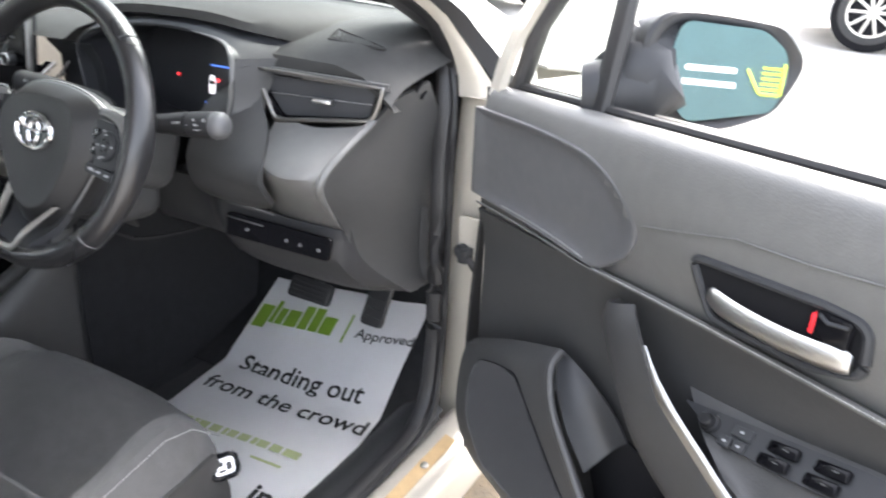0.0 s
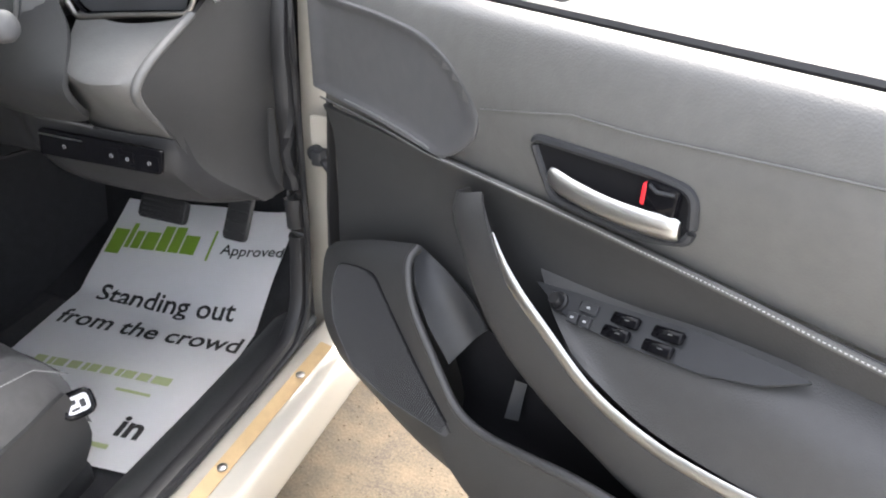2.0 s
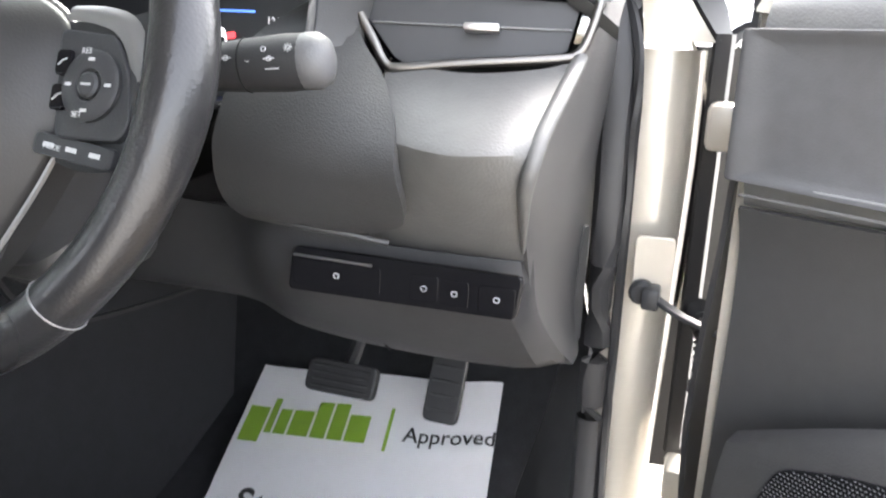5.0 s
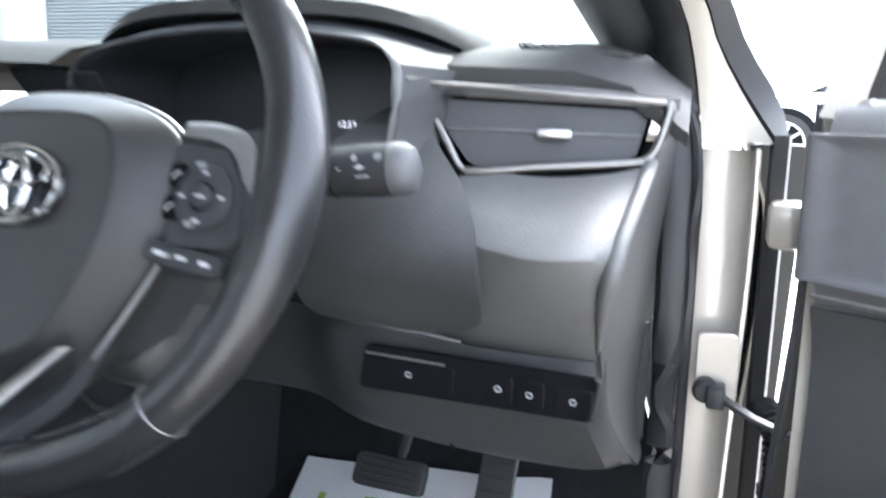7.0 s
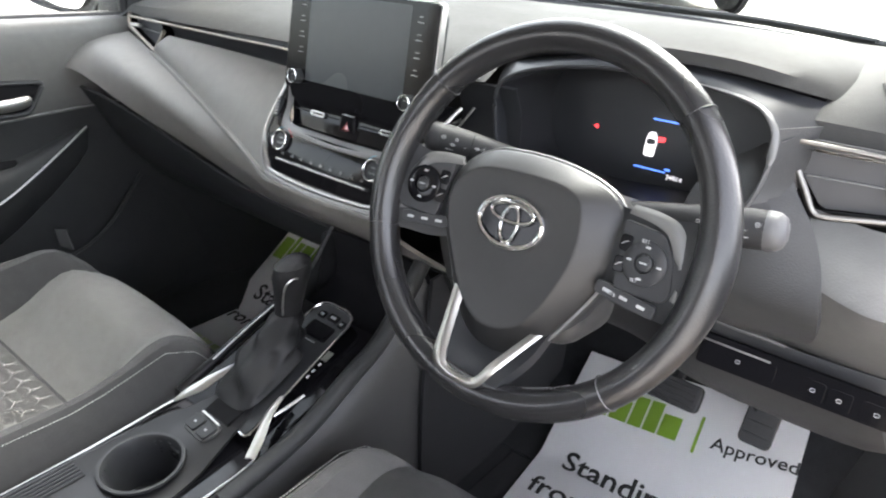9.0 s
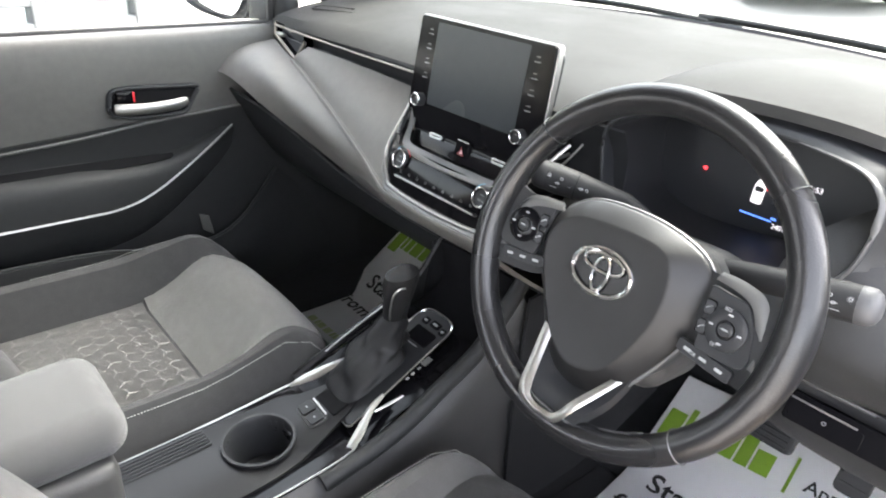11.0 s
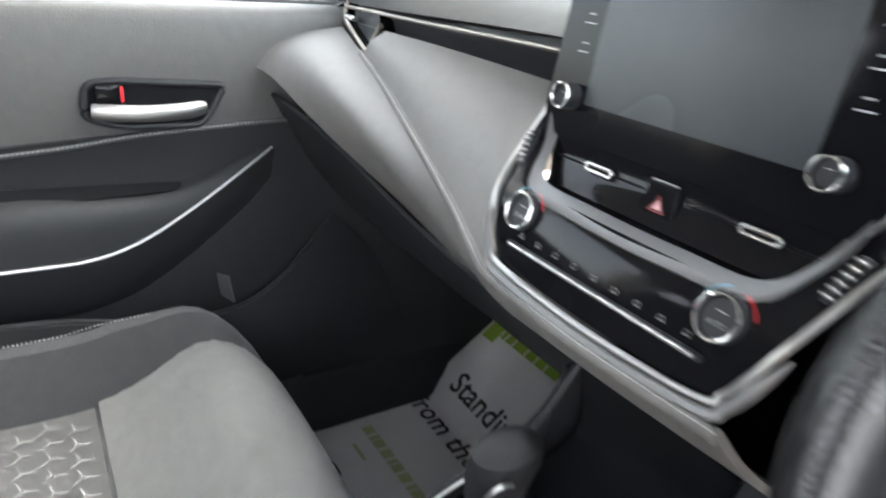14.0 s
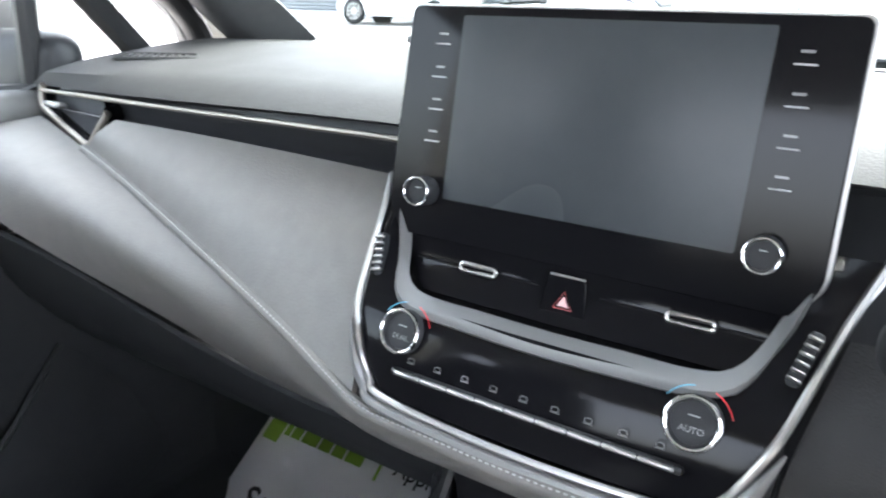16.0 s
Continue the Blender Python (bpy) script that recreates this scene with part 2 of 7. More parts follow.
def plate(outline, m, depth, bevel=0.0, bm=None, taper=0.0):
    """A flat piece with the outline in m's plane, standing depth above it, its upper rim rounded."""
    bm = bm or bmesh.new()
    c = sum((Vector((q[0], q[1])) for q in outline), Vector((0, 0))) / len(outline)
    size = max((Vector((q[0], q[1])) - c).length for q in outline)
    rows = []
    steps = [(0, 0), (depth, taper)] if not bevel else [(0, 0), (depth - bevel, taper), (depth - bevel * 0.3, taper + bevel * 0.3), (depth, taper + bevel), (depth, taper + bevel + min(bevel * 0.5, 0.001))]
    for h, inset in steps:
        k = 1 - inset / size
        rows.append([m @ Vector((c.x + (q[0] - c.x) * k, c.y + (q[1] - c.y) * k, h)) for q in outline])
    return skin(rows, wrap=True, cap=True, bm=bm)


def rect(w, h, r=0.003, cx=0, cy=0, n=3):
    return rpoly([(cx - w / 2, cy - h / 2), (cx + w / 2, cy - h / 2), (cx + w / 2, cy + h / 2), (cx - w / 2, cy + h / 2)], r, n)


def lathe(profile, m, seg=28, bm=None):
    """A turned piece about m's z axis: (radius, height) pairs."""
    rows = [[m @ Vector((r * math.cos(2 * math.pi * k / seg), r * math.sin(2 * math.pi * k / seg), h)) for k in range(seg)] for r, h in profile]
    return skin(rows, wrap=True, cap=True, bm=bm)


def box(m, sx, sy, sz, bevel=0.003, seg=2, bm=None):
    """A block with rounded edges, centred on m."""
    b2 = bmesh.new()
    bmesh.ops.create_cube(b2, size=1, matrix=Matrix.Diagonal((sx, sy, sz, 1)))
    if bevel:
        bmesh.ops.bevel(b2, geom=b2.edges[:], offset=min(bevel, min(sx, sy, sz) * 0.45), segments=seg, affect="EDGES", profile=0.5)
    b2.transform(m)
    if bm is None:
        return b2
    me = bpy.data.meshes.new("tmp")
    b2.to_mesh(me)
    b2.free()
    bm.from_mesh(me)
    bpy.data.meshes.remove(me)
    return bm


def frame_at(origin, tilt=0.0, turn=0.0):
    """A plane that faces the seats: x to the right, y up and leaning forward by tilt, z out of it; turn swings it about the vertical."""
    return Matrix.Translation(origin) @ pose(0, 0, 0, 90 - tilt, 0, turn)


def on(m, pts, h=0.0):
    return [m @ Vector((p[0], p[1], p[2] if len(p) > 2 else h)) for p in pts]


def writing(s, size, m, material, parent, name="printed_text", align="LEFT", shear=0.0, bold=0.0, bend=None):
    """Letters of the built-in font, as a thin mesh."""
    cu = bpy.data.curves.new(name, "FONT")
    cu.body, cu.size, cu.align_x, cu.shear, cu.offset = s, size, align, shear, bold
    cu.extrude = 0.0001
    cu.resolution_u = 3
    ob = bpy.data.objects.new(name, cu)
    scene.collection.objects.link(ob)
    me = bpy.data.meshes.new_from_object(ob.evaluated_get(bpy.context.evaluated_depsgraph_get()))
    bpy.data.objects.remove(ob)
    bm = bmesh.new()
    bm.from_mesh(me)
    bpy.data.meshes.remove(me)
    if not bend:
        bm.transform(m)
        return part(name, bm, material, parent)
    # on a bent sheet every letter is a piece of its own
    bmesh.ops.triangulate(bm, faces=bm.faces)
    left, letters = set(bm.verts), []
    while left:
        todo, seen = [next(iter(left))], set()
        while todo:
            v = todo.pop()
            if v not in seen:
                seen.add(v)
                todo += [e.other_vert(v) for e in v.link_edges]
        left -= seen
        lo, hi = min(v.co.x for v in seen), max(v.co.x for v in seen)
        for g in letters:
            if min(hi, g[1]) - max(lo, g[0]) > 0.5 * min(hi - lo, g[1] - g[0]):
                g[0], g[1] = min(lo, g[0]), max(hi, g[1])
                g[2].update(seen)
                break
        else:
            letters.append([lo, hi, seen])
    for lo, hi, vs in sorted(letters, key=lambda g: g[0]):
        b2 = bmesh.new()
        at = {v: b2.verts.new(bend(*v.co)) for v in vs}
        for f in {f for v in vs for f in v.link_faces}:
            b2.faces.new([at[v] for v in f.verts])
        part(name, b2, material, parent)
    bm.free()


def inside(p, poly):
    c = False
    for a, b in zip(poly, poly[1:] + poly[:1]):
        if (a[1] > p[1]) != (b[1] > p[1]) and p[0] < (b[0] - a[0]) * (p[1] - a[1]) / (b[1] - a[1]) + a[0]:
            c = not c
    return c


def stitches(pts, parent, step=0.008, r=0.0007, name="stitch_seam"):
    """A row of short thread stitches along a path, in one seam."""
    fine = resample([Vector(p) for p in pts], max(3, int(sum((Vector(b) - Vector(a)).length for a, b in zip(pts, pts[1:])) / step * 2)))
    bm = bmesh.new()
    for a, b in zip(fine[::2], fine[1::2]):
        tube([a, a.lerp(b, 0.5), b], r * 0.7, 5, bm=bm)
    return part(name, bm, STITCH, parent, "pale stitched thread", kind="stuff")


# ---- ground and yard ----
def gz(y):
    """Height of the yard, which rises ahead of the car."""
    return 0.0 if y < 1 else 0.078 * (y - 1) * min(1, (y - 1) / 2 * 0.5 + 0.5)


ys = [-300, -60, -20, -6, 0, 1, 1.6, 2.2, 3, 4, 6, 9, 14, 20, 30, 60, 300]
xs = [-300, -60, -20, -10, -6, -3, 0, 3, 6, 10, 20, 60, 300]
solo("ground", skin([[V(x, y, gz(y)) for x in xs] for y in ys]), CONC, "pale sunlit concrete yard rising gently", "ground", kind="structure")
random.seed(3)
bm = bmesh.new()
rows = []
for j in range(9):
    rows.append([V(0.55 + 0.16 * i + random.uniform(-0.03, 0.03), -0.6 + 0.2 * j + random.uniform(-0.03, 0.03), 0.006) for i in range(10)])
solo("gravel_patch", skin(rows, bm=bm), GRAVEL, "tan gravelly ground beneath the open door", "gravel", kind="structure")
bm = bmesh.new()
for k in range(900):
    x, y, s = random.uniform(0.62, 1.6), random.uniform(-0.4, 0.95), random.uniform(0.0012, 0.004)
    bmesh.ops.create_icosphere(bm, subdivisions=1, radius=s, matrix=Matrix.Translation((x, y, 0.008)) @ Matrix.Diagonal((1, random.uniform(0.7, 1.3), 0.6, 1)))
solo("loose_gravel", bm, GRAVEL, "scattered small tan stones on the ground", "gravel", kind="stuff")

# ---- the car's shell ----
car = thing("car", (0, 0, 0), "pearl champagne hatchback with its driver door wide open", "car")

part("floor_carpet", box(pose(0, -0.45, 0.205), 1.58, 2.2, 0.03, 0.01), CARPET, car)
part("underbody", box(pose(0, -0.3, 0.165), 1.66, 3.6, 0.04, 0.01), DARK, car)
part("toe_board", sheet([[(-0.77, y, z), (0, y, z), (0.77, y, z)] for y, z in ((0.42, 0.214), (0.54, 0.225), (0.68, 0.30), (0.80, 0.50), (0.82, 0.95))], 8, 4, 0.01), CARPET, car)
part("rear_bench", box(pose(0, -1.55, 0.52), 1.4, 0.16, 0.75, 0.05, 4), FABRICD, car)
for s in (1, -1):
    part("sill", sheet([[(s * x, y, z) for y in (-1.3, -0.4, 0.2, 0.40, 0.50)] for x, z in ((0.775, 0.24), (0.795, 0.285), (0.83, 0.298), (0.875, 0.285), (0.893, 0.24), (0.885, 0.17), (0.86, 0.14))], 10, 3, 0.004), PAINT, car, placed=SIDE if s > 0 else None)
    part("sill_trim", sheet([[(s * x, y, z + (0.05 * max(0, y - 0.25))) for y in (-1.2, -0.3, 0.15, 0.35, 0.46)] for x, z in ((0.672, 0.228), (0.69, 0.262), (0.735, 0.297), (0.78, 0.305), (0.797, 0.296))], 14, 3, 0.004), LOWT, car, placed=SIDE if s > 0 else None)
    # windscreen pillars
    L1 = [(s * 0.67, 0.62, 1.06), (s * 0.60, 0.30, 1.21), (s * 0.53, -0.05, 1.375)]
    L2 = [(s * 0.755, 0.545, 1.03), (s * 0.685, 0.255, 1.195), (s * 0.60, -0.09, 1.372)]
    L3 = [(s * 0.797, 0.478, 0.945), (s * 0.792, 0.478, 0.99), (s * 0.782, 0.45, 1.047), (s * 0.765, 0.40, 1.096), (s * 0.702, 0.225, 1.190), (s * 0.63, -0.12, 1.362)]
    L4 = [(s * 0.868, 0.490, 0.945), (s * 0.838, 0.486, 0.99), (s * 0.804, 0.456, 1.048), (s * 0.785, 0.406, 1.098), (s * 0.726, 0.236, 1.194), (s * 0.653, -0.11, 1.372)]
    L5 = [(s * 0.882, 0.53, 0.945), (s * 0.868, 0.515, 0.99), (s * 0.830, 0.478, 1.050), (s * 0.806, 0.425, 1.101), (s * 0.743, 0.250, 1.200), (s * 0.668, -0.10, 1.380)]
    L15 = [(s * (abs(a[0]) + abs(b[0])) / 2, (a[1] + b[1]) / 2 - 0.035, (a[2] + b[2]) / 2 - 0.012) for a, b in zip(L1, L2)]
    part("pillar_trim", sheet([L1, L15, L2], 16, 5, 0.006), SOFT, car, placed=SIDE if s > 0 else None)
    part("screen_pillar", sheet([L3, [((a[0] + b[0]) / 2, (a[1] + b[1]) / 2 - 0.004, (a[2] + b[2]) / 2 + 0.002) for a, b in zip(L3, L4)], L4], 24, 3, 0.006), PAINT if s > 0 else SOFT, car, placed=SIDE if s > 0 else None)
    part("pillar_rubber", sheet([L4, L5], 24, 2, 0.008), RUBBER, car, "black rubber strip along the pillar", placed=SIDE if s > 0 else None)
    part("pillar_outer", sheet([L5, [(p[0] - s * 0.01, p[1] + 0.10, p[2] + 0.01) for p in L5], [(s * 0.80, 0.74, 1.03), (s * 0.80, 0.72, 1.04), (s * 0.77, 0.62, 1.09), (s * 0.74, 0.52, 1.14), (s * 0.68, 0.33, 1.23), (s * 0.60, -0.02, 1.41)]], 20, 3, 0.004), PAINT, car, placed=SIDE if s > 0 else None)
    part("pillar_seal", tube(cr([(p[0] - s * 0.017, p[1] + 0.010, p[2]) for p in L3], 6), 0.022, 10, flat=0.7), RUBBER, car, placed=SIDE if s > 0 else None)
    part("roof_rail", sheet([[(s * 0.60, y, 1.39) for y in (-0.09, -0.8, -1.5)], [(s * 0.645, y, 1.365) for y in (-0.12, -0.8, -1.5)], [(s * 0.70, y, 1.38) for y in (-0.1, -0.8, -1.5)], [(s * 0.66, y, 1.45) for y in (-0.02, -0.8, -1.5)]], 10, 3, 0.004), PAINT, car)
    part("centre_pillar", box(pose(s * 0.76, -0.98, 0.85, 0, -s * 8), 0.10, 0.16, 1.1, 0.02), PAINT, car)
part("headliner", sheet([[(-0.60, y, 1.39), (0, y, 1.425), (0.60, y, 1.39)] for y in (0.0, -0.4, -1.0, -1.55)], 9, 3, 0.01), BEIGE, car)
part("roof_panel", sheet([[(-0.68, y, 1.445), (0, y, 1.475), (0.68, y, 1.445)] for y in (0.05, -0.4, -1.0, -1.9)], 9, 3, 0.006), PAINT, car)
part("tailgate", sheet([[(-0.7, y, z), (0, y - 0.05, z), (0.7, y, z)] for y, z in ((-2.05, 0.98), (-2.15, 0.9), (-2.17, 0.6), (-2.15, 0.4))], 9, 3, 0.01), PAINT, car)
part("windscreen", sheet([[(-0.70, 0.66, 1.05), (-0.4, 0.83, 1.055), (0, 0.90, 1.06), (0.4, 0.83, 1.055), (0.70, 0.66, 1.05)],
                          [(-0.62, 0.32, 1.215), (-0.35, 0.44, 1.225), (0, 0.49, 1.23), (0.35, 0.44, 1.225), (0.62, 0.32, 1.215)],
                          [(-0.54, -0.03, 1.385), (-0.3, 0.03, 1.40), (0, 0.06, 1.405), (0.3, 0.03, 1.40), (0.54, -0.03, 1.385)]], 20, 6, 0.004), WSCREEN, car, "clear laminated windscreen")
part("cowl", sheet([[(-0.74, 0.66, 1.045), (-0.4, 0.85, 1.05), (0, 0.92, 1.055), (0.4, 0.85, 1.05), (0.74, 0.66, 1.045)], [(-0.78, 0.80, 1.00), (-0.4, 1.0, 1.01), (0, 1.07, 1.015), (0.4, 1.0, 1.01), (0.78, 0.80, 1.0)]], 20, 1, 0.01), DARK, car)
part("bonnet", sheet([[(-0.80, y - 0.1, z - 0.05), (-0.4, y, z), (0, y + 0.05, z + 0.015), (0.4, y, z), (0.80, y - 0.1, z - 0.05)] for y, z in ((1.0, 1.005), (1.3, 0.96), (1.7, 0.86), (1.95, 0.72))], 16, 4, 0.006), PAINT, car)
part("front_bumper", sheet([[(-0.85, y - 0.25, z), (-0.4, y, z), (0, y + 0.04, z), (0.4, y, z), (0.85, y - 0.25, z)] for y, z in ((1.96, 0.72), (2.05, 0.5), (2.02, 0.22))], 16, 4, 0.006), PAINT, car)
for s in (1, -1):
    part("wing", sheet([[(s * 0.86, y, 0.97 - 0.09 * max(0, y - 0.6)) for y in (0.55, 0.9, 1.4, 1.8)], [(s * 0.90, y, 0.85) for y in (0.55, 0.9, 1.4, 1.8)], [(s * 0.895, y, 0.62) for y in (0.55, 0.9, 1.4, 1.8)]], 12, 4, 0.004), PAINT, car)
    part("rear_quarter", sheet([[(s * 0.80, y, 1.0) for y in (-1.0, -1.5, -2.1)], [(s * 0.88, y, 0.75) for y in (-1.0, -1.5, -2.1)], [(s * 0.87, y, 0.3) for y in (-1.0, -1.5, -2.1)]], 8, 4, 0.004), PAINT, car)
    for y in (1.25, -1.45):
        m = Matrix.Translation((s * 0.80, y, 0.315)) @ pose(0, 0, 0, 0, 90 * s, 0)
        w = part("wheel", lathe([(0.0, -0.1), (0.20, -0.1), (0.30, -0.095), (0.315, -0.07), (0.315, 0.06), (0.30, 0.085), (0.21, 0.09), (0.20, 0.07), (0.0, 0.07)], m), TYRE, car)
        bm = bmesh.new()
        for k in range(10):
            a = k * math.pi / 5
            box(m @ pose(0.11 * math.cos(a), 0.11 * math.sin(a), 0.08, 0, 0, 36 * k), 0.20, 0.03, 0.02, 0.006, bm=bm)
        part("rim", bm, SILVER, w, "silver alloy spokes")
for s in (1, -1):
    part("tunnel_side", sheet([[(s * 0.15, 0.16, 0.225), (s * 0.15, 0.40, 0.225), (s * 0.15, 0.64, 0.30)], [(s * 0.14, 0.16, 0.45), (s * 0.14, 0.40, 0.45), (s * 0.14, 0.68, 0.48)], [(s * 0.13, 0.18, 0.68), (s * 0.13, 0.40, 0.70), (s * 0.13, 0.72, 0.72)]], 8, 3, 0.006), CARPET, car, "carpeted tunnel side")
# hinge pillar with the door's check strap
part("hinge_pillar", sheet([[(0.792, 0.49, 0.26), (0.793, 0.478, 0.5), (0.795, 0.475, 0.8), (0.797, 0.480, 0.95)], [(0.83, 0.48, 0.25), (0.832, 0.473, 0.5), (0.832, 0.471, 0.8), (0.832, 0.477, 0.95)], [(0.868, 0.488, 0.25), (0.869, 0.481, 0.5), (0.866, 0.478, 0.8), (0.864, 0.488, 0.95)],
                            [(0.885, 0.53, 0.25), (0.885, 0.53, 0.5), (0.885, 0.53, 0.8), (0.880, 0.535, 0.95)], [(0.885, 0.64, 0.25), (0.885, 0.64, 0.5), (0.885, 0.64, 0.8), (0.880, 0.64, 0.95)]], 14, 4, 0.004), PAINT, car)
part("door_aperture_seal", tube(cr([(0.735, 0.515, 1.06), (0.771, 0.47, 0.96), (0.777, 0.448, 0.8), (0.777, 0.445, 0.6), (0.777, 0.442, 0.45), (0.781, 0.40, 0.335), (0.79, 0.25, 0.305), (0.79, -0.3, 0.302), (0.79, -1.0, 0.302)], 8), 0.017, 8, flat=0.8), RUBBER, car, "black rubber door seal", placed=SIDE)
part("seal_lip", tube(cr([(0.758, 0.49, 1.03), (0.793, 0.462, 0.94), (0.797, 0.455, 0.8), (0.797, 0.452, 0.6), (0.797, 0.445, 0.45), (0.803, 0.40, 0.33), (0.806, 0.25, 0.304), (0.806, -0.3, 0.302)], 8), 0.006, 6), RUBBER, car, placed=SIDE)
part("sill_strip", sheet([[(x, y, z) for y in (-0.9, -0.2, 0.2, 0.40)] for x, z in ((0.838, 0.3025), (0.862, 0.2975))], 8, 1, 0.002), SEALER, car, "ochre adhesive strip along the sill", placed=SIDE)
for y in (0.07, 0.30, -0.2):
    part("sill_plug", lathe([(0, 0), (0.008, 0), (0.008, 0.003), (0.004, 0.005), (0, 0.005)], pose(0.852, y, 0.302), 14), SILVER, car, placed=SIDE)
part("wing_return", sheet([[(0.862, 0.60, z), (0.90, 0.603, z), (0.940, 0.612, z)] for z in (0.955, 0.80, 0.6, 0.36)], 6, 3, 0.004), RUBBER, car, "black inner edge of the front wing")
# added dark strip that paints the shadow in the gap behind the hinges
part("hinge_shade", sheet([[(0.870, 0.484, z), (0.888, 0.500, z), (0.892, 0.57, z)] for z in (0.955, 0.80, 0.6, 0.45)], 6, 3, 0.006), RUBBER, car, "black strip for the shade behind the hinges", placed=SIDE)
mp = frame_at((0.832, 0.4715, 0.69))
part("check_plate", plate(rect(0.045, 0.085, 0.008), mp, 0.004, 0.002), PAINT, car, placed=SIDE)
bm = lathe([(0, 0), (0.014, 0), (0.015, 0.012), (0.011, 0.017), (0, 0.018)], frame_at((0.822, 0.468, 0.667)), 14)
box(pose(0.833, 0.455, 0.664), 0.02, 0.03, 0.026, 0.004, bm=bm)
part("check_bracket", bm, DARK, car, placed=SIDE)
part("check_strap", tube([(0.835, 0.455, 0.664), (0.87, 0.425, 0.655), (0.915, 0.40, 0.648)], 0.008, 8, flat=0.5), DARK, car, placed=SIDE)
for z in (0.86, 0.42):
    bm = box(pose(0.895, 0.475, z), 0.05, 0.05, 0.05, 0.008)
    lathe([(0, -0.035), (0.012, -0.035), (0.012, 0.035), (0, 0.035)], pose(0.915, 0.45, z), 12, bm=bm)
    part("hinge", bm, PAINT, car, placed=SIDE)
bm = bmesh.new()
pts = cr([(0.885, 0.50, 0.64), (0.90, 0.465, 0.625), (0.905, 0.46, 0.57), (0.90, 0.47, 0.55)], 14)
tube(pts, [0.014 + 0.004 * (i % 2) for i in range(len(pts))], 8, bm=bm)
part("cable_gaiter", bm, RUBBER, car, "ribbed rubber cable gaiter", placed=SIDE)
# kick panel at the foot of the pillar
part("kick_panel", sheet([[(0.655, 0.62, 0.235), (0.70, 0.64, 0.42), (0.735, 0.62, 0.62)], [(0.715, 0.50, 0.25), (0.757, 0.52, 0.42), (0.765, 0.50, 0.60)], [(0.757, 0.45, 0.27), (0.768, 0.445, 0.42), (0.775, 0.44, 0.60)]], 10, 4, 0.005), HARD, car, placed=SIDE)
part("kick_panel", sheet([[(-0.70, 0.62, 0.235), (-0.725, 0.62, 0.42), (-0.745, 0.60, 0.80)], [(-0.745, 0.40, 0.25), (-0.757, 0.40, 0.42), (-0.765, 0.38, 0.80)], [(-0.757, 0.12, 0.27), (-0.768, 0.12, 0.42), (-0.775, 0.12, 0.80)]], 10, 4, 0.005), LOWT, car)
# wipers
for a, b, c in (((0.62, 0.80), (0.3, 0.90), (-0.12, 0.93)), ((-0.02, 0.955), (-0.3, 0.90), (-0.60, 0.78))):
    pts = cr([(a[0], a[1], 1.047), (b[0], b[1] + 0.01, 1.060), (c[0], c[1] + 0.01, 1.062)], 6)
    bm = tube(pts, 0.007, 6)
    tube([p + V(0, -0.010, 0.004) for p in pts[2:-1]], 0.005, 6, bm=bm)
    part("wiper", bm, DARK, car)

# ---- dashboard ----
dash = thing("dashboard", (0, 0.2, 0.9), "grey soft-touch dashboard with a stitched lower pad", "dashboard")


def lip(x):
    """Front edge of the dash top: y, z."""
    if x < 0.2:
        return 0.150 + 0.03 * max(0, (-x - 0.15) / 0.55) ** 1.5, 1.004 - 0.008 * max(0, (-x - 0.2) / 0.5)
    t = min(1, (x - 0.2) / 0.35)
    return 0.150 + 0.078 * t + 0.02 * max(0, (x - 0.55) / 0.23), 1.004


rows = []
for k in range(33):
    x = -0.775 + 1.57 * k / 32
    if 20 <= k <= 28:
        x = 0.216 + (k - 20) * 0.3675 / 8
    y, z = lip(x)
    e = max(0, (x - 0.70) / 0.085, (-x - 0.735) / 0.05)
    d = 0.035 * e * e
    g = 0.006 * max(0, min(1, (x - 0.45) / 0.15))
    mid = 0.62 + 0.28 * (1 - (x / 0.78) ** 2)
    prof = [V(x, y + 0.03, z - 0.006 - d), V(x, y + 0.004, z - 0.005 - d), V(x, y, z - d), V(x, y + 0.002, z + 0.006 - d), V(x, y + 0.010, z + 0.012 - d), V(x, y + 0.05, z + 0.023 + g - d), V(x, y + 0.12, z + 0.036 + g - d),
            V(x, min(0.45, mid - 0.1), 1.052 + g - d), V(x, mid, 1.050 + g - d * 0.5), V(x, mid + 0.08, 1.02)]
    rows.append(resample(cr(prof, 4), 26))
bm = skin(rows[:21])
skin(rows[28:], bm=bm)
skin([[V(p.x, max(p.y, 0.345), max(p.z, 1.025) if p.y < 0.5 else p.z) for p in r] for r in rows[20:29]], bm=bm)
part("top_pad", bm, TOP, dash, "grained grey top pad")
# hood over the instruments
rows, under = [], []
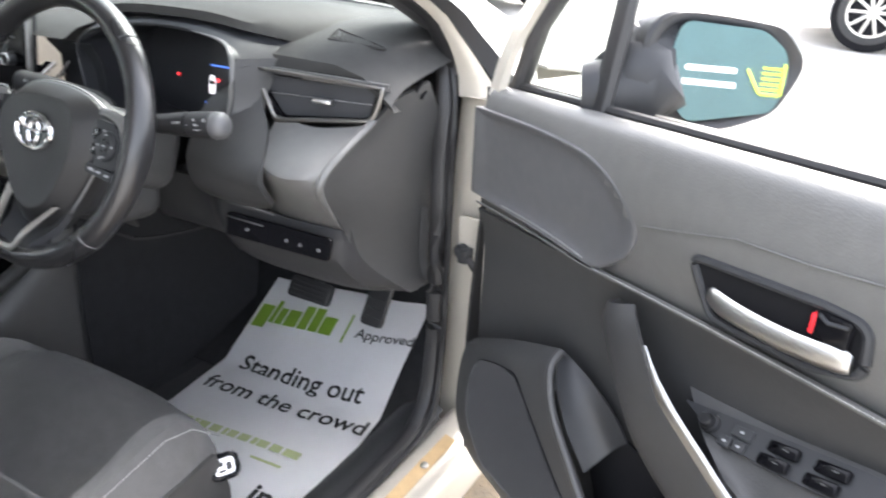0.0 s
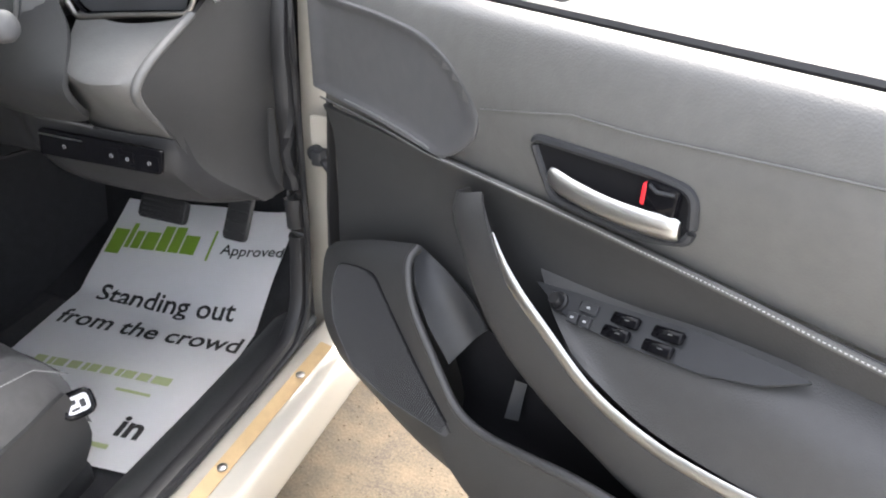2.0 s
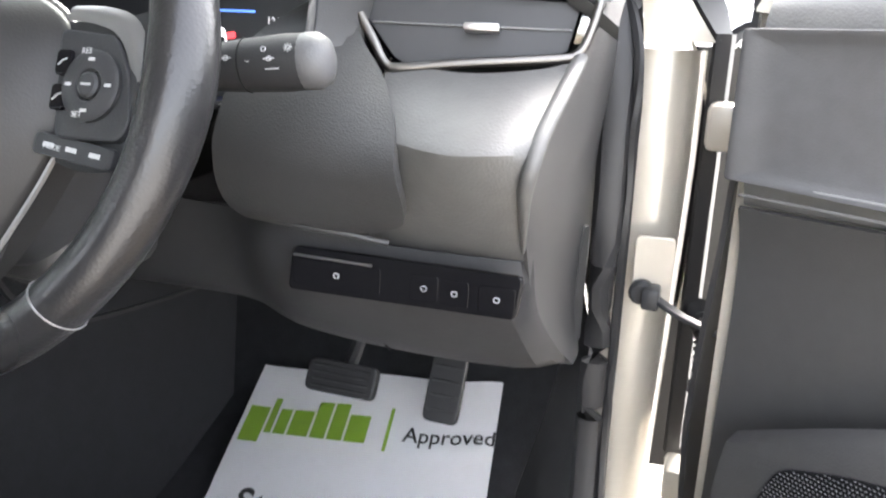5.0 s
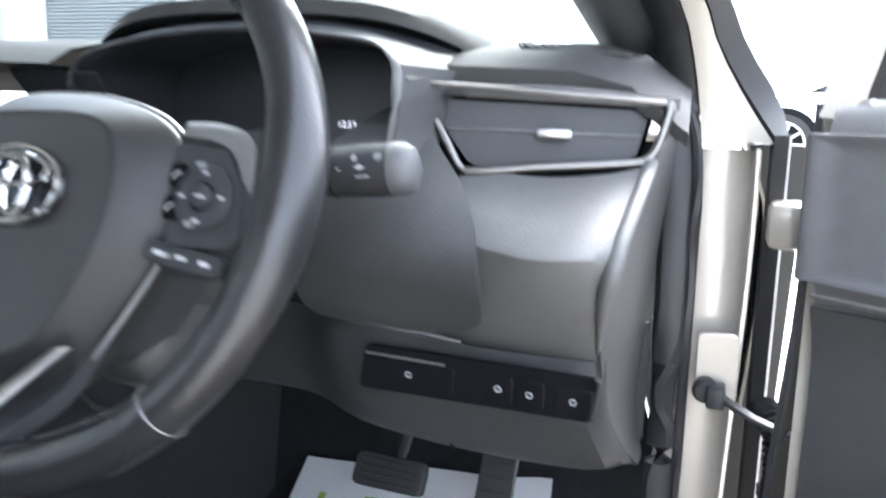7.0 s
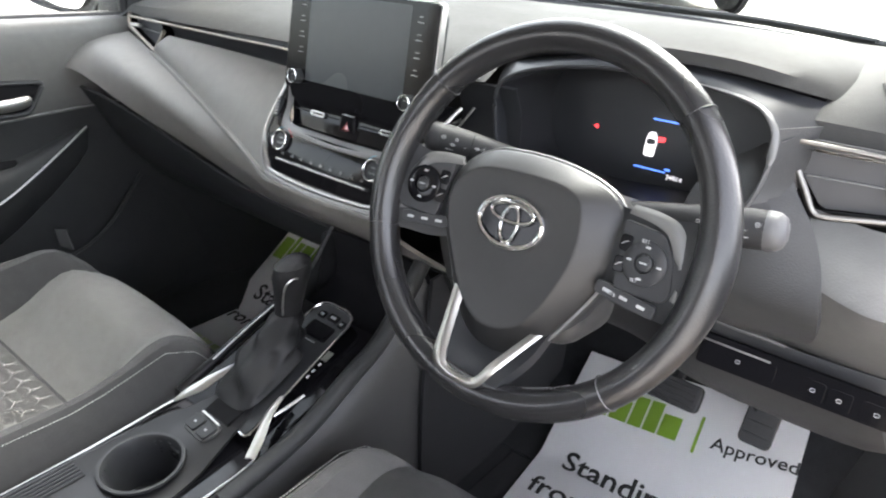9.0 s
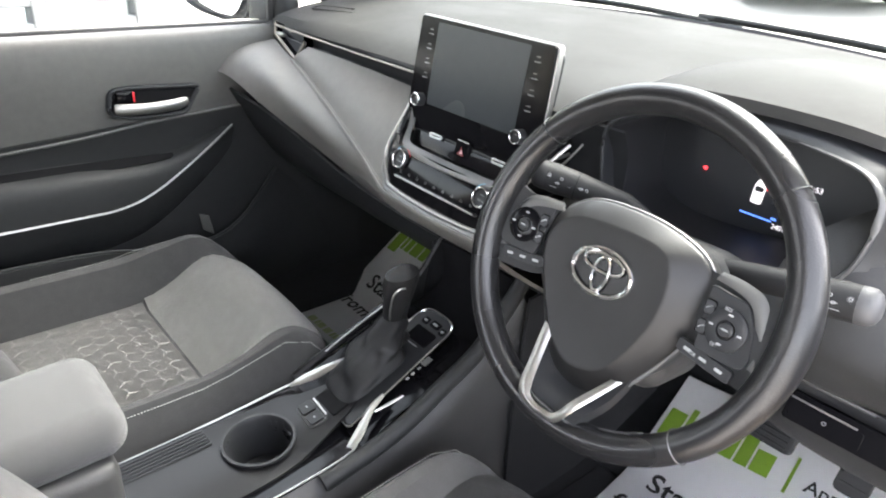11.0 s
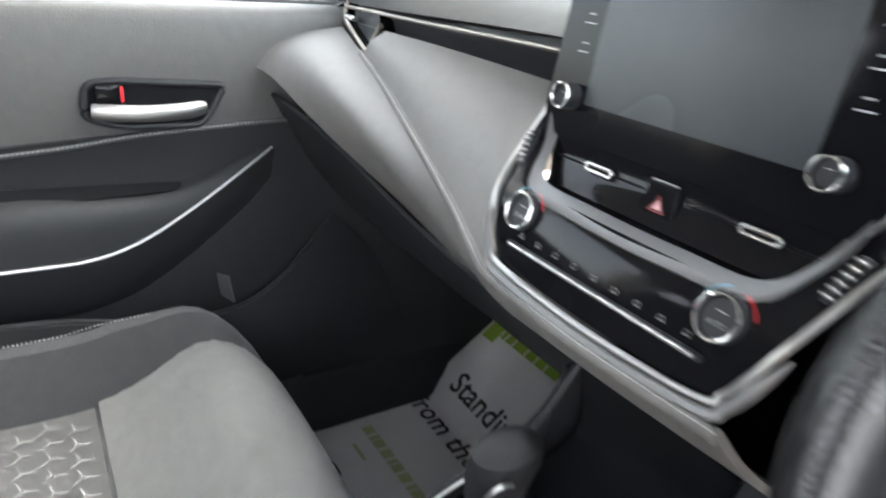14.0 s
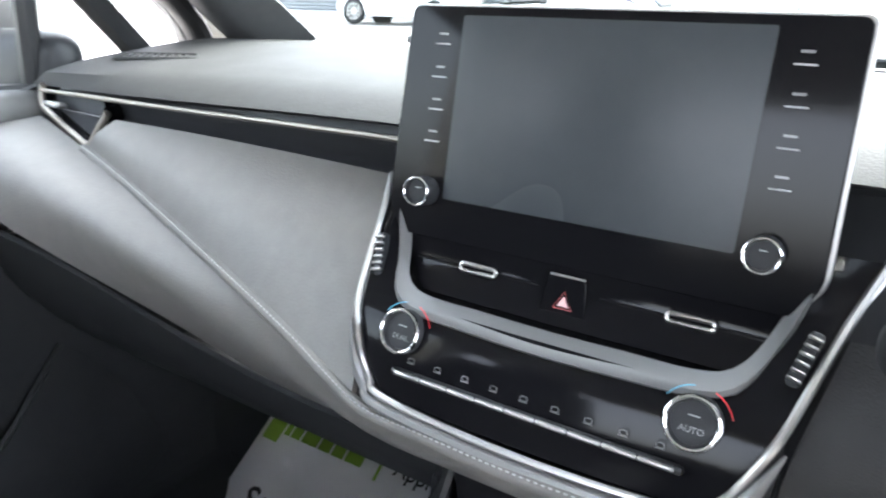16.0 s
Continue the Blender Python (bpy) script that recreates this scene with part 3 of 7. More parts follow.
for k in range(29):
    x = 0.405 + 0.20 * math.sin(math.pi * (k / 28 - 0.5))
    t = (x - 0.405) / 0.20
    f = max(0.0, 1 - abs(t) ** 5) ** 0.8
    lift = 0.010 * (1 - t * t)
    base = 1.022
    yl = 0.194 + 0.010 * (t + 1) + 0.03 * (1 - f) + 0.07 * max(0, (x - 0.53) / 0.075) ** 2
    prof = [V(x, 0.36, base - 0.01 + 0.02 * f), V(x, yl + 0.03, base + (0.024 + lift) * f), V(x, yl + 0.004, base + (0.026 + lift) * f), V(x, yl, base + (0.033 + lift) * f), V(x, yl + 0.006, base + (0.039 + lift) * f),
            V(x, max(0.28, yl + 0.05), base + 0.008 + (0.044 + lift) * f), V(x, 0.42, base + 0.018 + (0.036 + lift) * f), V(x, 0.60, base + 0.022 + 0.022 * f), V(x, 0.80, 1.045)]
    under.append(cr(prof[:3], 3))
    rows.append(resample(cr(prof[2:], 5), 30))
# the hood's own shade is put into the black of its underside
part("hood_underside", skin(under), DISPB, dash, "hood underside, blackened for its shade")
part("instrument_hood", skin(rows), TOP, dash, "grained hood over the instruments")
# dark strip and slim bright line under the passenger's edge
part("fascia_strip", sheet([[(-0.71, 0.215, 1.000), (-0.45, 0.205, 1.004), (-0.15, 0.190, 1.008)], [(-0.70, 0.190, 0.985), (-0.45, 0.178, 0.990), (-0.15, 0.165, 0.997)], [(-0.69, 0.20, 0.962), (-0.45, 0.195, 0.960), (-0.15, 0.19, 0.958)], [(-0.60, 0.19, 0.935), (-0.45, 0.18, 0.952), (-0.15, 0.185, 0.94)]], 24, 4, 0.004), DARK, dash, "dark recessed fascia strip")
part("bright_line", tube([(x, lip(x)[0] + 0.0005, lip(x)[1] - 0.0105) for x in [-0.725 + 0.0295 * k for k in range(21)]], 0.0026, 8), WARM, dash, "slim champagne trim line")
part("bright_line", tube([(0.125, 0.175, 0.919), (0.159, 0.185, 0.94)], 0.003, 6), GREYTRIM, dash)
part("fascia_strip", sheet([[(0.15, 0.17, 1.0), (0.25, 0.18, 1.0)], [(0.15, 0.20, 0.96), (0.25, 0.20, 0.96)], [(0.16, 0.19, 0.90), (0.25, 0.20, 0.90)]], 6, 3, 0.004), DARK, dash)
# passenger pad above the piping, and the lower pad that runs on under the centre stack
PIPE = [(-0.596, 0.153, 0.931), (-0.50, 0.139, 0.908), (-0.36, 0.114, 0.871), (-0.23, 0.088, 0.837), (-0.165, 0.072, 0.819), (-0.12, 0.060, 0.8105), (-0.06, 0.053, 0.8125), (0.02, 0.050, 0.813), (0.13, 0.053, 0.815)]
part("passenger_pad", sheet([[(-0.555, 0.168, 0.967), (-0.42, 0.171, 0.966), (-0.28, 0.172, 0.963), (-0.17, 0.170, 0.960)], [(-0.57, 0.153, 0.951), (-0.41, 0.138, 0.926), (-0.27, 0.125, 0.908), (-0.157, 0.118, 0.905)], [(-0.59, 0.154, 0.934), (-0.43, 0.127, 0.890), (-0.28, 0.099, 0.851), (-0.135, 0.066, 0.815)]], 28, 8, 0.006), PADM, dash, "smooth grey leatherette pad")
part("piping", tube(cr(PIPE, 8), 0.0055, 10), PADM, dash, "padded piping")
stitches([p + V(0.002, -0.0045, 0.005) for p in cr(PIPE, 8)], dash, 0.0048, 0.0009)
PIPEL = [(-0.72, 0.175, 0.955), (-0.66, 0.163, 0.946)] + PIPE
low = [(-0.775, 0.02, 0.895), (-0.70, 0.048, 0.888), (-0.60, 0.085, 0.835), (-0.45, 0.14, 0.765), (-0.33, 0.185, 0.705), (-0.22, 0.20, 0.69), (-0.10, 0.20, 0.69), (0.02, 0.20, 0.69), (0.15, 0.20, 0.69)]
a, c = resample(cr(PIPEL, 8), 30), resample(cr(low, 8), 30)
bulge = [p.lerp(q, 0.42) + V(0, -0.035, 0.012) * (0.6 + 0.5 * math.sin(math.pi * k / 29)) for k, (p, q) in enumerate(zip(a, c))]
part("lower_pad", sheet([a, bulge, c], 34, 10, 0.006), PADM, dash, "lower padded grey panel")
part("dash_end_cap", sheet([[(-0.775, 0.03, 0.89), (-0.765, 0.10, 0.95), (-0.755, 0.19, 0.99)], [(-0.79, 0.2, 0.86), (-0.785, 0.22, 0.93), (-0.78, 0.24, 1.0)]], 8, 4, 0.005), SOFT, dash)
part("glovebox_underside", sheet([[(-0.76, 0.06, 0.86), (-0.6, 0.10, 0.82), (-0.33, 0.19, 0.70), (0.14, 0.21, 0.685)], [(-0.76, 0.25, 0.62), (-0.6, 0.27, 0.60), (-0.33, 0.30, 0.58), (0.14, 0.30, 0.58)], [(-0.76, 0.62, 0.56), (-0.6, 0.62, 0.55), (-0.33, 0.62, 0.53), (0.14, 0.62, 0.53)]], 14, 5, 0.006), LOWT, dash, "dark glovebox and underside")


def dash_vent(name, outline, rails, tab, m, parent):
    """A corner vent: recess, slats, chrome frame of two strips, thumb tab."""
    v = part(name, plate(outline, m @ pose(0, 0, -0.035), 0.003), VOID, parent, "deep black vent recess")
    bm = bmesh.new()
    n = len(outline)
    for k in range(n):
        a, b = outline[k], outline[(k + 1) % n]
        bm.faces.new([bm.verts.new(m @ V(*q)) for q in ((a[0], a[1], 0), (b[0], b[1], 0), (b[0] * 0.98, b[1] * 0.98, -0.033), (a[0] * 0.98, a[1] * 0.98, -0.033))])
    bmesh.ops.remove_doubles(bm, verts=bm.verts, dist=1e-5)
    part("surround", bm, GLOSS, v)
    zs = [q[1] for q in outline]
    lo, hi = min(zs), max(zs)
    part("vane", plate([(q[0] * 0.97, q[1] * 0.95) for q in outline], m @ pose(0, 0, -0.013), 0.002), DISPB, v, "black vent vane")
    for k in (1,):
        y = lo + (hi - lo) * 0.55
        cut = [q[0] + (p[0] - q[0]) * (y - q[1]) / (p[1] - q[1]) for q, p in zip(outline, outline[1:] + outline[:1]) if (q[1] - y) * (p[1] - y) < 0]
        if len(cut) == 2:
            part("slat", box(m @ pose((cut[0] + cut[1]) / 2, y, -0.009), abs(cut[0] - cut[1]) - 0.008, 0.0016, 0.003, 0.0006, 1), GREYTRIM, v)
    for r in rails:
        part("trim", tube(on(m, r[0]), r[1], 10, flat=0.75, up=m.col[2].to_3d()), r[2], v, "bright metal vent trim")
    if tab:
        part("tab", box(m @ pose(tab[0], tab[1], 0.004), 0.030, 0.007, 0.016, 0.0025), SILVER, v, "silver thumb tab")
    return v


# driver's corner vent
mv = frame_at((0.675, 0.233, 0.958), 6, 11)
ol = [(-0.100, 0.032), (0.095, 0.028), (0.086, -0.012), (0.078, -0.017), (-0.056, -0.029), (-0.064, -0.024), (-0.090, 0.010)]
dash_vent("corner_vent", ol, [([(-0.104, 0.040, 0.006), (-0.04, 0.038, 0.009), (0.05, 0.034, 0.009), (0.102, 0.031, 0.006)], 0.0026, VENTM), (cr([(0.104, 0.032, 0.004), (0.105, 0.024, 0.005), (0.097, -0.006, 0.006), (0.088, -0.017, 0.007), (0.075, -0.020, 0.008), (0.0, -0.027, 0.009), (-0.052, -0.033, 0.009), (-0.066, -0.030, 0.008), (-0.078, -0.010, 0.006), (-0.090, 0.009, 0.003)], 6), 0.0040, VENTM)], (0.012, 0.002), mv, dash)
part("vent_pad", sheet([[(0.555, 0.245, 0.998), (0.60, 0.232, 1.0), (0.70, 0.236, 1.0), (0.785, 0.262, 0.995)], [(0.57, 0.240, 0.990), (0.62, 0.231, 0.991), (0.70, 0.236, 0.990), (0.785, 0.264, 0.985)]], 14, 1, 0.004), SOFT, dash)
# passenger's corner vent
mv = frame_at((-0.636, 0.173, 0.965), 6, -6)
ol = [(-0.085, 0.020), (0.055, 0.024), (0.065, 0.015), (0.035, -0.018), (0.022, -0.028), (0.012, -0.026), (-0.08, 0.002)]
dash_vent("corner_vent", ol, [(cr([(0.070, 0.008), (0.052, -0.010), (0.033, -0.030), (0.022, -0.034), (0.010, -0.031), (-0.04, -0.016), (-0.086, -0.002), (-0.092, 0.004), (-0.093, 0.018), (-0.088, 0.026)], 6), 0.0050, WARM)], (-0.048, 0.006), mv, dash)
# side demister grilles in the top
for cx, cy, cz, tw in ((0.672, 0.333, 1.0395, 0), (-0.612, 0.272, 1.0295, 14)):
    m = pose(cx, cy, cz, 11, 4, 0) if cx > 0 else pose(cx, cy, cz, 10.5, -2, tw)
    gl = [(-0.050, 0.028), (-0.034, -0.022), (0.062, -0.014), (0.066, -0.008)] if cx > 0 else [(-0.062, -0.014), (0.062, -0.010), (0.045, 0.016), (-0.055, 0.014)]
    g = part("demister_grille", plate(rpoly(gl, 0.006)[::(-1 if cx < 0 else 1)], m @ pose(0, 0, -0.001), 0.0015), DARK, dash)
    for k in range(9):
        h = 0.040 * (1 - k / 9.5) if cx > 0 else 0.024
        part("slat", box(m @ pose(-0.036 + 0.0105 * k if cx > 0 else -0.045 + 0.0105 * k, 0.004 - 0.0015 * k if cx > 0 else 0, 0.0022, 0, 0, 28), 0.0042, h, 0.002, 0), TOP, g)
    part("grille_rim", tube(on(m, rpoly(gl, 0.006), 0.0015), 0.0022, 6, closed=True), TOP, g)

# instrument cluster
cl = part("instrument_display", plate(rpoly([(-0.185, -0.085), (-0.10, -0.095), (0.14, -0.085), (0.175, -0.03), (0.175, 0.075), (0.14, 0.098), (-0.14, 0.098), (-0.185, 0.06)], 0.02), frame_at((0.405, 0.318, 0.957), 8), 0.006), DISPB, dash, "dark glass instrument display")
OPEN = cr([(0.228, 0.175, 1.006), (0.295, 0.192, 1.033), (0.41, 0.203, 1.043), (0.52, 0.20, 1.034), (0.560, 0.182, 1.016), (0.568, 0.172, 0.985), (0.562, 0.172, 0.945), (0.545, 0.170, 0.915), (0.50, 0.165, 0.893), (0.40, 0.155, 0.880), (0.30, 0.160, 0.878), (0.245, 0.170, 0.90), (0.226, 0.172, 0.95)], 5, True)
inner = [V(0.405 + (p.x - 0.405) * 0.97, 0.316, 0.957 + (p.z - 0.957) * 0.97) for p in OPEN]
part("shroud", skin([OPEN, [p.lerp(q, 0.5) for p, q in zip(OPEN, inner)], inner], wrap=True), DISPB, cl, "black shroud round the display")
part("bezel", tube(OPEN, 0.0030, 8, closed=True), DARK, cl, "dark rim round the display")
part("bezel_line", tube([p + V(0, -0.003, 0) for p in OPEN[12:42]], [0.0008, 0.002, 0.003] + [0.0042] * 24 + [0.003, 0.002, 0.0008], 10, flat=0.6), LEDGE_M, cl, "thin satin bezel line")
# added sheet, dark to paint the shaded recess between hood and display
part("brow", sheet([[(0.205, 0.225, 1.026), (0.30, 0.216, 1.046), (0.41, 0.222, 1.056), (0.52, 0.230, 1.048), (0.595, 0.285, 1.028)], [(0.212, 0.195, 1.012), (0.295, 0.200, 1.040), (0.41, 0.210, 1.050), (0.53, 0.212, 1.040), (0.588, 0.235, 1.010)], [(0.220, 0.178, 1.000), (0.293, 0.193, 1.034), (0.41, 0.204, 1.044), (0.525, 0.200, 1.035), (0.572, 0.184, 1.000)]], 24, 3, 0.004), DISPB, dash, "brow sheet darkened for the hood's shade")
part("binnacle_side", sheet([[(0.566, 0.183, 1.012), (0.569, 0.174, 0.985), (0.563, 0.174, 0.945), (0.546, 0.172, 0.915), (0.515, 0.168, 0.898)], [(0.60, 0.250, 1.012), (0.594, 0.235, 0.985), (0.592, 0.210, 0.945), (0.60, 0.19, 0.910), (0.57, 0.17, 0.885)]], 14, 3, 0.004), HARD, dash)
mc = frame_at((0.405, 0.318, 0.957), 8) @ pose(0, -0.012, 0.0075)
for x, y, w, mt in ((0.0, 0.022, 0.045, DISP_B), (-0.012, -0.044, 0.045, DISP_B)):
    part("display_line", plate(rect(w, 0.0022, 0.001), mc @ pose(x, y, 0), 0.0004), mt, cl, "blue display line")
part("door_symbol", plate(rpoly([(-0.0075, -0.016), (0.0075, -0.016), (0.008, 0.006), (0.005, 0.017), (-0.005, 0.017), (-0.008, 0.006)], 0.004), mc @ pose(-0.018, -0.012, 0), 0.0004), DISP_W, cl, "white car symbol on the display")
part("door_symbol", plate(rpoly([(-0.006, -0.006), (0.006, -0.005), (0.006, 0.001), (-0.006, 0.002)], 0.003), mc @ pose(-0.018, -0.006, 0.0006), 0.0004), SCREEN, cl)
part("door_symbol", plate(rpoly([(0, -0.003), (0.011, -0.001), (0.010, 0.005), (0.0, 0.004)], 0.002), mc @ pose(-0.010, -0.004, 0.0006), 0.0004), DISP_R, cl, "red open door symbol")
part("lane_lamp", plate([(0, 0), (0.006, 0.003), (0.008, 0), (0.006, -0.004)], mc @ pose(-0.105, -0.003, 0), 0.0004), DISP_R, cl, "red warning lamp")
writing("12:53", 0.010, mc @ pose(0.036, 0.010, 0), DISP_W, cl, "clock")
writing("24014", 0.009, mc @ pose(0.012, -0.052, 0), DISP_W, cl, "mileage")
part("display_line", plate(rect(0.008, 0.003, 0.001), mc @ pose(0.012, -0.040, 0), 0.0004), DISP_B, cl)

# driver's knee panels
PADROWS = [[(0.608, 0.222, 0.930), (0.68, 0.212, 0.925), (0.735, 0.228, 0.930), (0.765, 0.240, 0.938)], [(0.625, 0.172, 0.900), (0.69, 0.152, 0.897), (0.735, 0.154, 0.900), (0.762, 0.172, 0.902)], [(0.633, 0.150, 0.882), (0.69, 0.122, 0.879), (0.73, 0.123, 0.881), (0.757, 0.144, 0.884)], [(0.634, 0.1455, 0.8765), (0.69, 0.117, 0.8735), (0.73, 0.118, 0.8755), (0.756, 0.139, 0.877)], [(0.633, 0.1465, 0.871), (0.69, 0.119, 0.868), (0.73, 0.120, 0.870), (0.755, 0.138, 0.870)],
           [(0.626, 0.160, 0.846), (0.688, 0.139, 0.843), (0.728, 0.139, 0.844), (0.751, 0.150, 0.845)], [(0.605, 0.196, 0.788), (0.68, 0.189, 0.786), (0.72, 0.192, 0.785), (0.742, 0.196, 0.785)], [(0.60, 0.210, 0.768), (0.68, 0.212, 0.766), (0.72, 0.214, 0.765), (0.742, 0.216, 0.765)]]
part("driver_pad", sheet(PADROWS, 40, 2, 0.006, False), LEATHER, dash, "padded grey knee bolster")
part("column_panel", sheet([[(0.545, 0.235, 0.985), (0.56, 0.225, 0.985), (0.572, 0.225, 0.985)], [(0.50, 0.19, 0.945), (0.55, 0.19, 0.95), (0.592, 0.205, 0.95)], [(0.49, 0.165, 0.905), (0.56, 0.165, 0.918), (0.622, 0.182, 0.92)], [(0.485, 0.150, 0.87), (0.57, 0.142, 0.88), (0.646, 0.145, 0.889)], [(0.485, 0.146, 0.85), (0.57, 0.134, 0.85), (0.657, 0.118, 0.858)], [(0.485, 0.150, 0.825), (0.57, 0.142, 0.825), (0.659, 0.134, 0.826)], [(0.49, 0.158, 0.805), (0.57, 0.152, 0.802), (0.650, 0.156, 0.806)], [(0.50, 0.168, 0.793), (0.57, 0.166, 0.789), (0.620, 0.170, 0.793)]], 14, 4, 0.008), HARD, dash, "dark panel beside the column")
part("column_panel", sheet([[(0.17, 0.19, 0.90), (0.21, 0.19, 0.90), (0.26, 0.18, 0.88)], [(0.15, 0.16, 0.80), (0.21, 0.16, 0.80), (0.27, 0.17, 0.80)], [(0.15, 0.19, 0.69), (0.21, 0.19, 0.68), (0.28, 0.2, 0.67)]], 8, 5, 0.006), HARD, dash)
part("lower_panel", sheet([[(0.26, 0.25, 0.78), (0.42, 0.235, 0.782), (0.52, 0.178, 0.790), (0.62, 0.19, 0.778), (0.738, 0.203, 0.775), (0.748, 0.220, 0.773)], [(0.26, 0.26, 0.72), (0.42, 0.245, 0.735), (0.52, 0.18, 0.735), (0.62, 0.19, 0.728), (0.735, 0.20, 0.720), (0.753, 0.245, 0.715)], [(0.25, 0.29, 0.66), (0.42, 0.275, 0.670), (0.52, 0.235, 0.665), (0.63, 0.24, 0.655), (0.745, 0.262, 0.650), (0.768, 0.315, 0.650)], [(0.25, 0.36, 0.64), (0.42, 0.36, 0.64), (0.52, 0.35, 0.63), (0.64, 0.35, 0.62), (0.76, 0.36, 0.612), (0.782, 0.385, 0.608)]], 24, 5, 0.006), KNEE, dash, "dark lower knee panel")
msw = frame_at((0.653, 0.168, 0.755), 4, 1)
bank = part("switch_bank", plate(rpoly([(-0.108, -0.019), (0.094, -0.017), (0.098, 0.019), (-0.104, 0.020)], 0.006), msw, 0.006, 0.002), GLOSS, dash, "slim gloss black switch bank")
for x, y, w in ((-0.062, -0.001, 0.080), (0.016, -0.001, 0.024), (0.042, -0.002, 0.024), (0.077, -0.002, 0.030)):
    b = part("switch", plate(rect(w, 0.022, 0.003), msw @ pose(x, y, 0.0055, 0, 0, 0), 0.0014, 0.0006), GLOSS, bank)
    part("switch_symbol", tube(on(msw, rect(0.0045, 0.0040, 0.0018, x, y), 0.0072), 0.0005, 5, closed=True), PRINT, b)
part("bank_line", tube(on(msw, [(-0.102, 0.013), (-0.03, 0.012)], 0.0072), 0.0012, 6), SILVER, bank)
part("silver_line", tube([(0.525, 0.166, 0.797), (0.56, 0.160, 0.794), (0.60, 0.168, 0.790), (0.63, 0.18, 0.783)], 0.003, 8), HARD, dash)
part("panel_seam", tube([(0.600, 0.194, 0.722), (0.604, 0.212, 0.690), (0.612, 0.236, 0.656)], 0.0016, 6), VOID, dash)
part("release_rim", tube(cr([(0.655, 0.222, 0.684), (0.72, 0.230, 0.680), (0.726, 0.244, 0.666), (0.664, 0.240, 0.667)], 3, True), 0.0022, 6, closed=True), SOFT, dash)
part("bonnet_release", box(pose(0.69, 0.246, 0.668, -35, 0, 4), 0.065, 0.03, 0.014, 0.004), DARK, dash)
part("socket_cap", tube([(0.662, 0.228, 0.678), (0.69, 0.228, 0.676), (0.722, 0.234, 0.673)], 0.003, 6), HARD, dash)
RIB = [(0.768, 0.245, 0.94), (0.762, 0.182, 0.909), (0.758, 0.152, 0.890), (0.755, 0.137, 0.874), (0.752, 0.136, 0.859), (0.748, 0.150, 0.838), (0.743, 0.195, 0.785), (0.752, 0.25, 0.70), (0.778, 0.36, 0.612)]
part("pad_rib", tube(cr(RIB[:7], 6), [0.0062] * 28 + [0.006, 0.0055, 0.005, 0.0045, 0.004, 0.003, 0.0025, 0.002, 0.001], 12), LEATHER, dash, "raised edge of the dash end")
part("dash_end_panel", sheet([[V(*p) + V(0.002, 0.004, 0) for p in RIB], [(0.775, 0.30, 0.965), (0.765, 0.27, 0.91), (0.762, 0.26, 0.86), (0.759, 0.27, 0.80), (0.758, 0.30, 0.74), (0.765, 0.34, 0.67), (0.782, 0.40, 0.61)], [(0.786, 0.38, 0.985), (0.785, 0.425, 0.92), (0.782, 0.445, 0.86), (0.779, 0.452, 0.80), (0.778, 0.45, 0.74), (0.777, 0.45, 0.67), (0.777, 0.45, 0.60)]], 24, 6, 0.006), HARD, dash, "dark concave dash end panel")
for k in range(2):
    part("end_slot", box(pose(0.7835, 0.352 + 0.018 * k, 0.981 - 0.014 * k, 25, 0, 8), 0.003, 0.030, 0.006, 0.001, 1), VOID, dash)
part("fuse_lid", plate(rpoly([(-0.012, -0.07), (0.012, -0.07), (0.006, 0.07), (-0.004, 0.07)], 0.003), Matrix.Translation((0.772, 0.408, 0.69)) @ pose(0, 0, 0, 90, 0, 62), 0.004, 0.001), HARD, dash)

# ---- centre stack ----
stack = thing("centre_stack", (0, 0.1, 0.86), "gloss black centre stack with climate controls", "control panel", placed=Matrix.Translation((0.005, 0, 0)))
SECT = [(0.829, 0.060, 0.106), (0.838, 0.062, 0.116), (0.855, 0.066, 0.127), (0.880, 0.076, 0.139), (0.905, 0.098, 0.148), (0.935, 0.130, 0.159), (0.962, 0.158, 0.172)]
FAS = SECT[:3] + [(0.880, 0.076, 0.139), (0.892, 0.086, 0.1435)]
part("fascia", sheet([[(-h, y, z), (-h * 0.5, y - 0.003, z), (0, y - 0.004, z), (h * 0.5, y - 0.003, z), (h, y, z)] for z, y, h in FAS], 18, 3, 0.006), GLOSS, stack, "gloss black climate panel")
for s in (-1, 1):
    part("fascia_side", sheet([[(s * x, y, z), (s * (x + h) / 2, y - 0.001, z), (s * h, y, z)] for x, z, y, h in ((0.112, 0.889, 0.084, 0.1425), (0.122, 0.905, 0.098, 0.148), (0.132, 0.925, 0.119, 0.1555), (0.141, 0.945, 0.140, 0.164), (0.148, 0.962, 0.158, 0.172))], 6, 3, 0.004), GLOSS, stack)
EDGE = [(-0.174, 0.158, 0.964)] + [(-h - 0.002, y - 0.003, z) for z, y, h in SECT[-2:1:-1]] + [(-0.119, 0.060, 0.839), (-0.102, 0.056, 0.829), (0, 0.053, 0.825), (0.102, 0.056, 0.829), (0.119, 0.060, 0.839)] + [(h + 0.002, y - 0.003, z) for z, y, h in SECT[2:-1]] + [(0.174, 0.158, 0.964)]
part("outer_trim", tube(cr(EDGE, 6), 0.0027, 8), SILVER, stack, "satin silver outline")
lower = cr([(p[0] * 1.03, p[1] - 0.0005, p[2] - 0.0075) for p in EDGE[3:-3]], 6)
part("lower_lip", tube(lower, [0.0045 * min(1, 0.15 + k / 6, 0.15 + (len(lower) - 1 - k) / 6) for k in range(len(lower))], 8), GREYTRIM, stack, "satin edge under the panel")
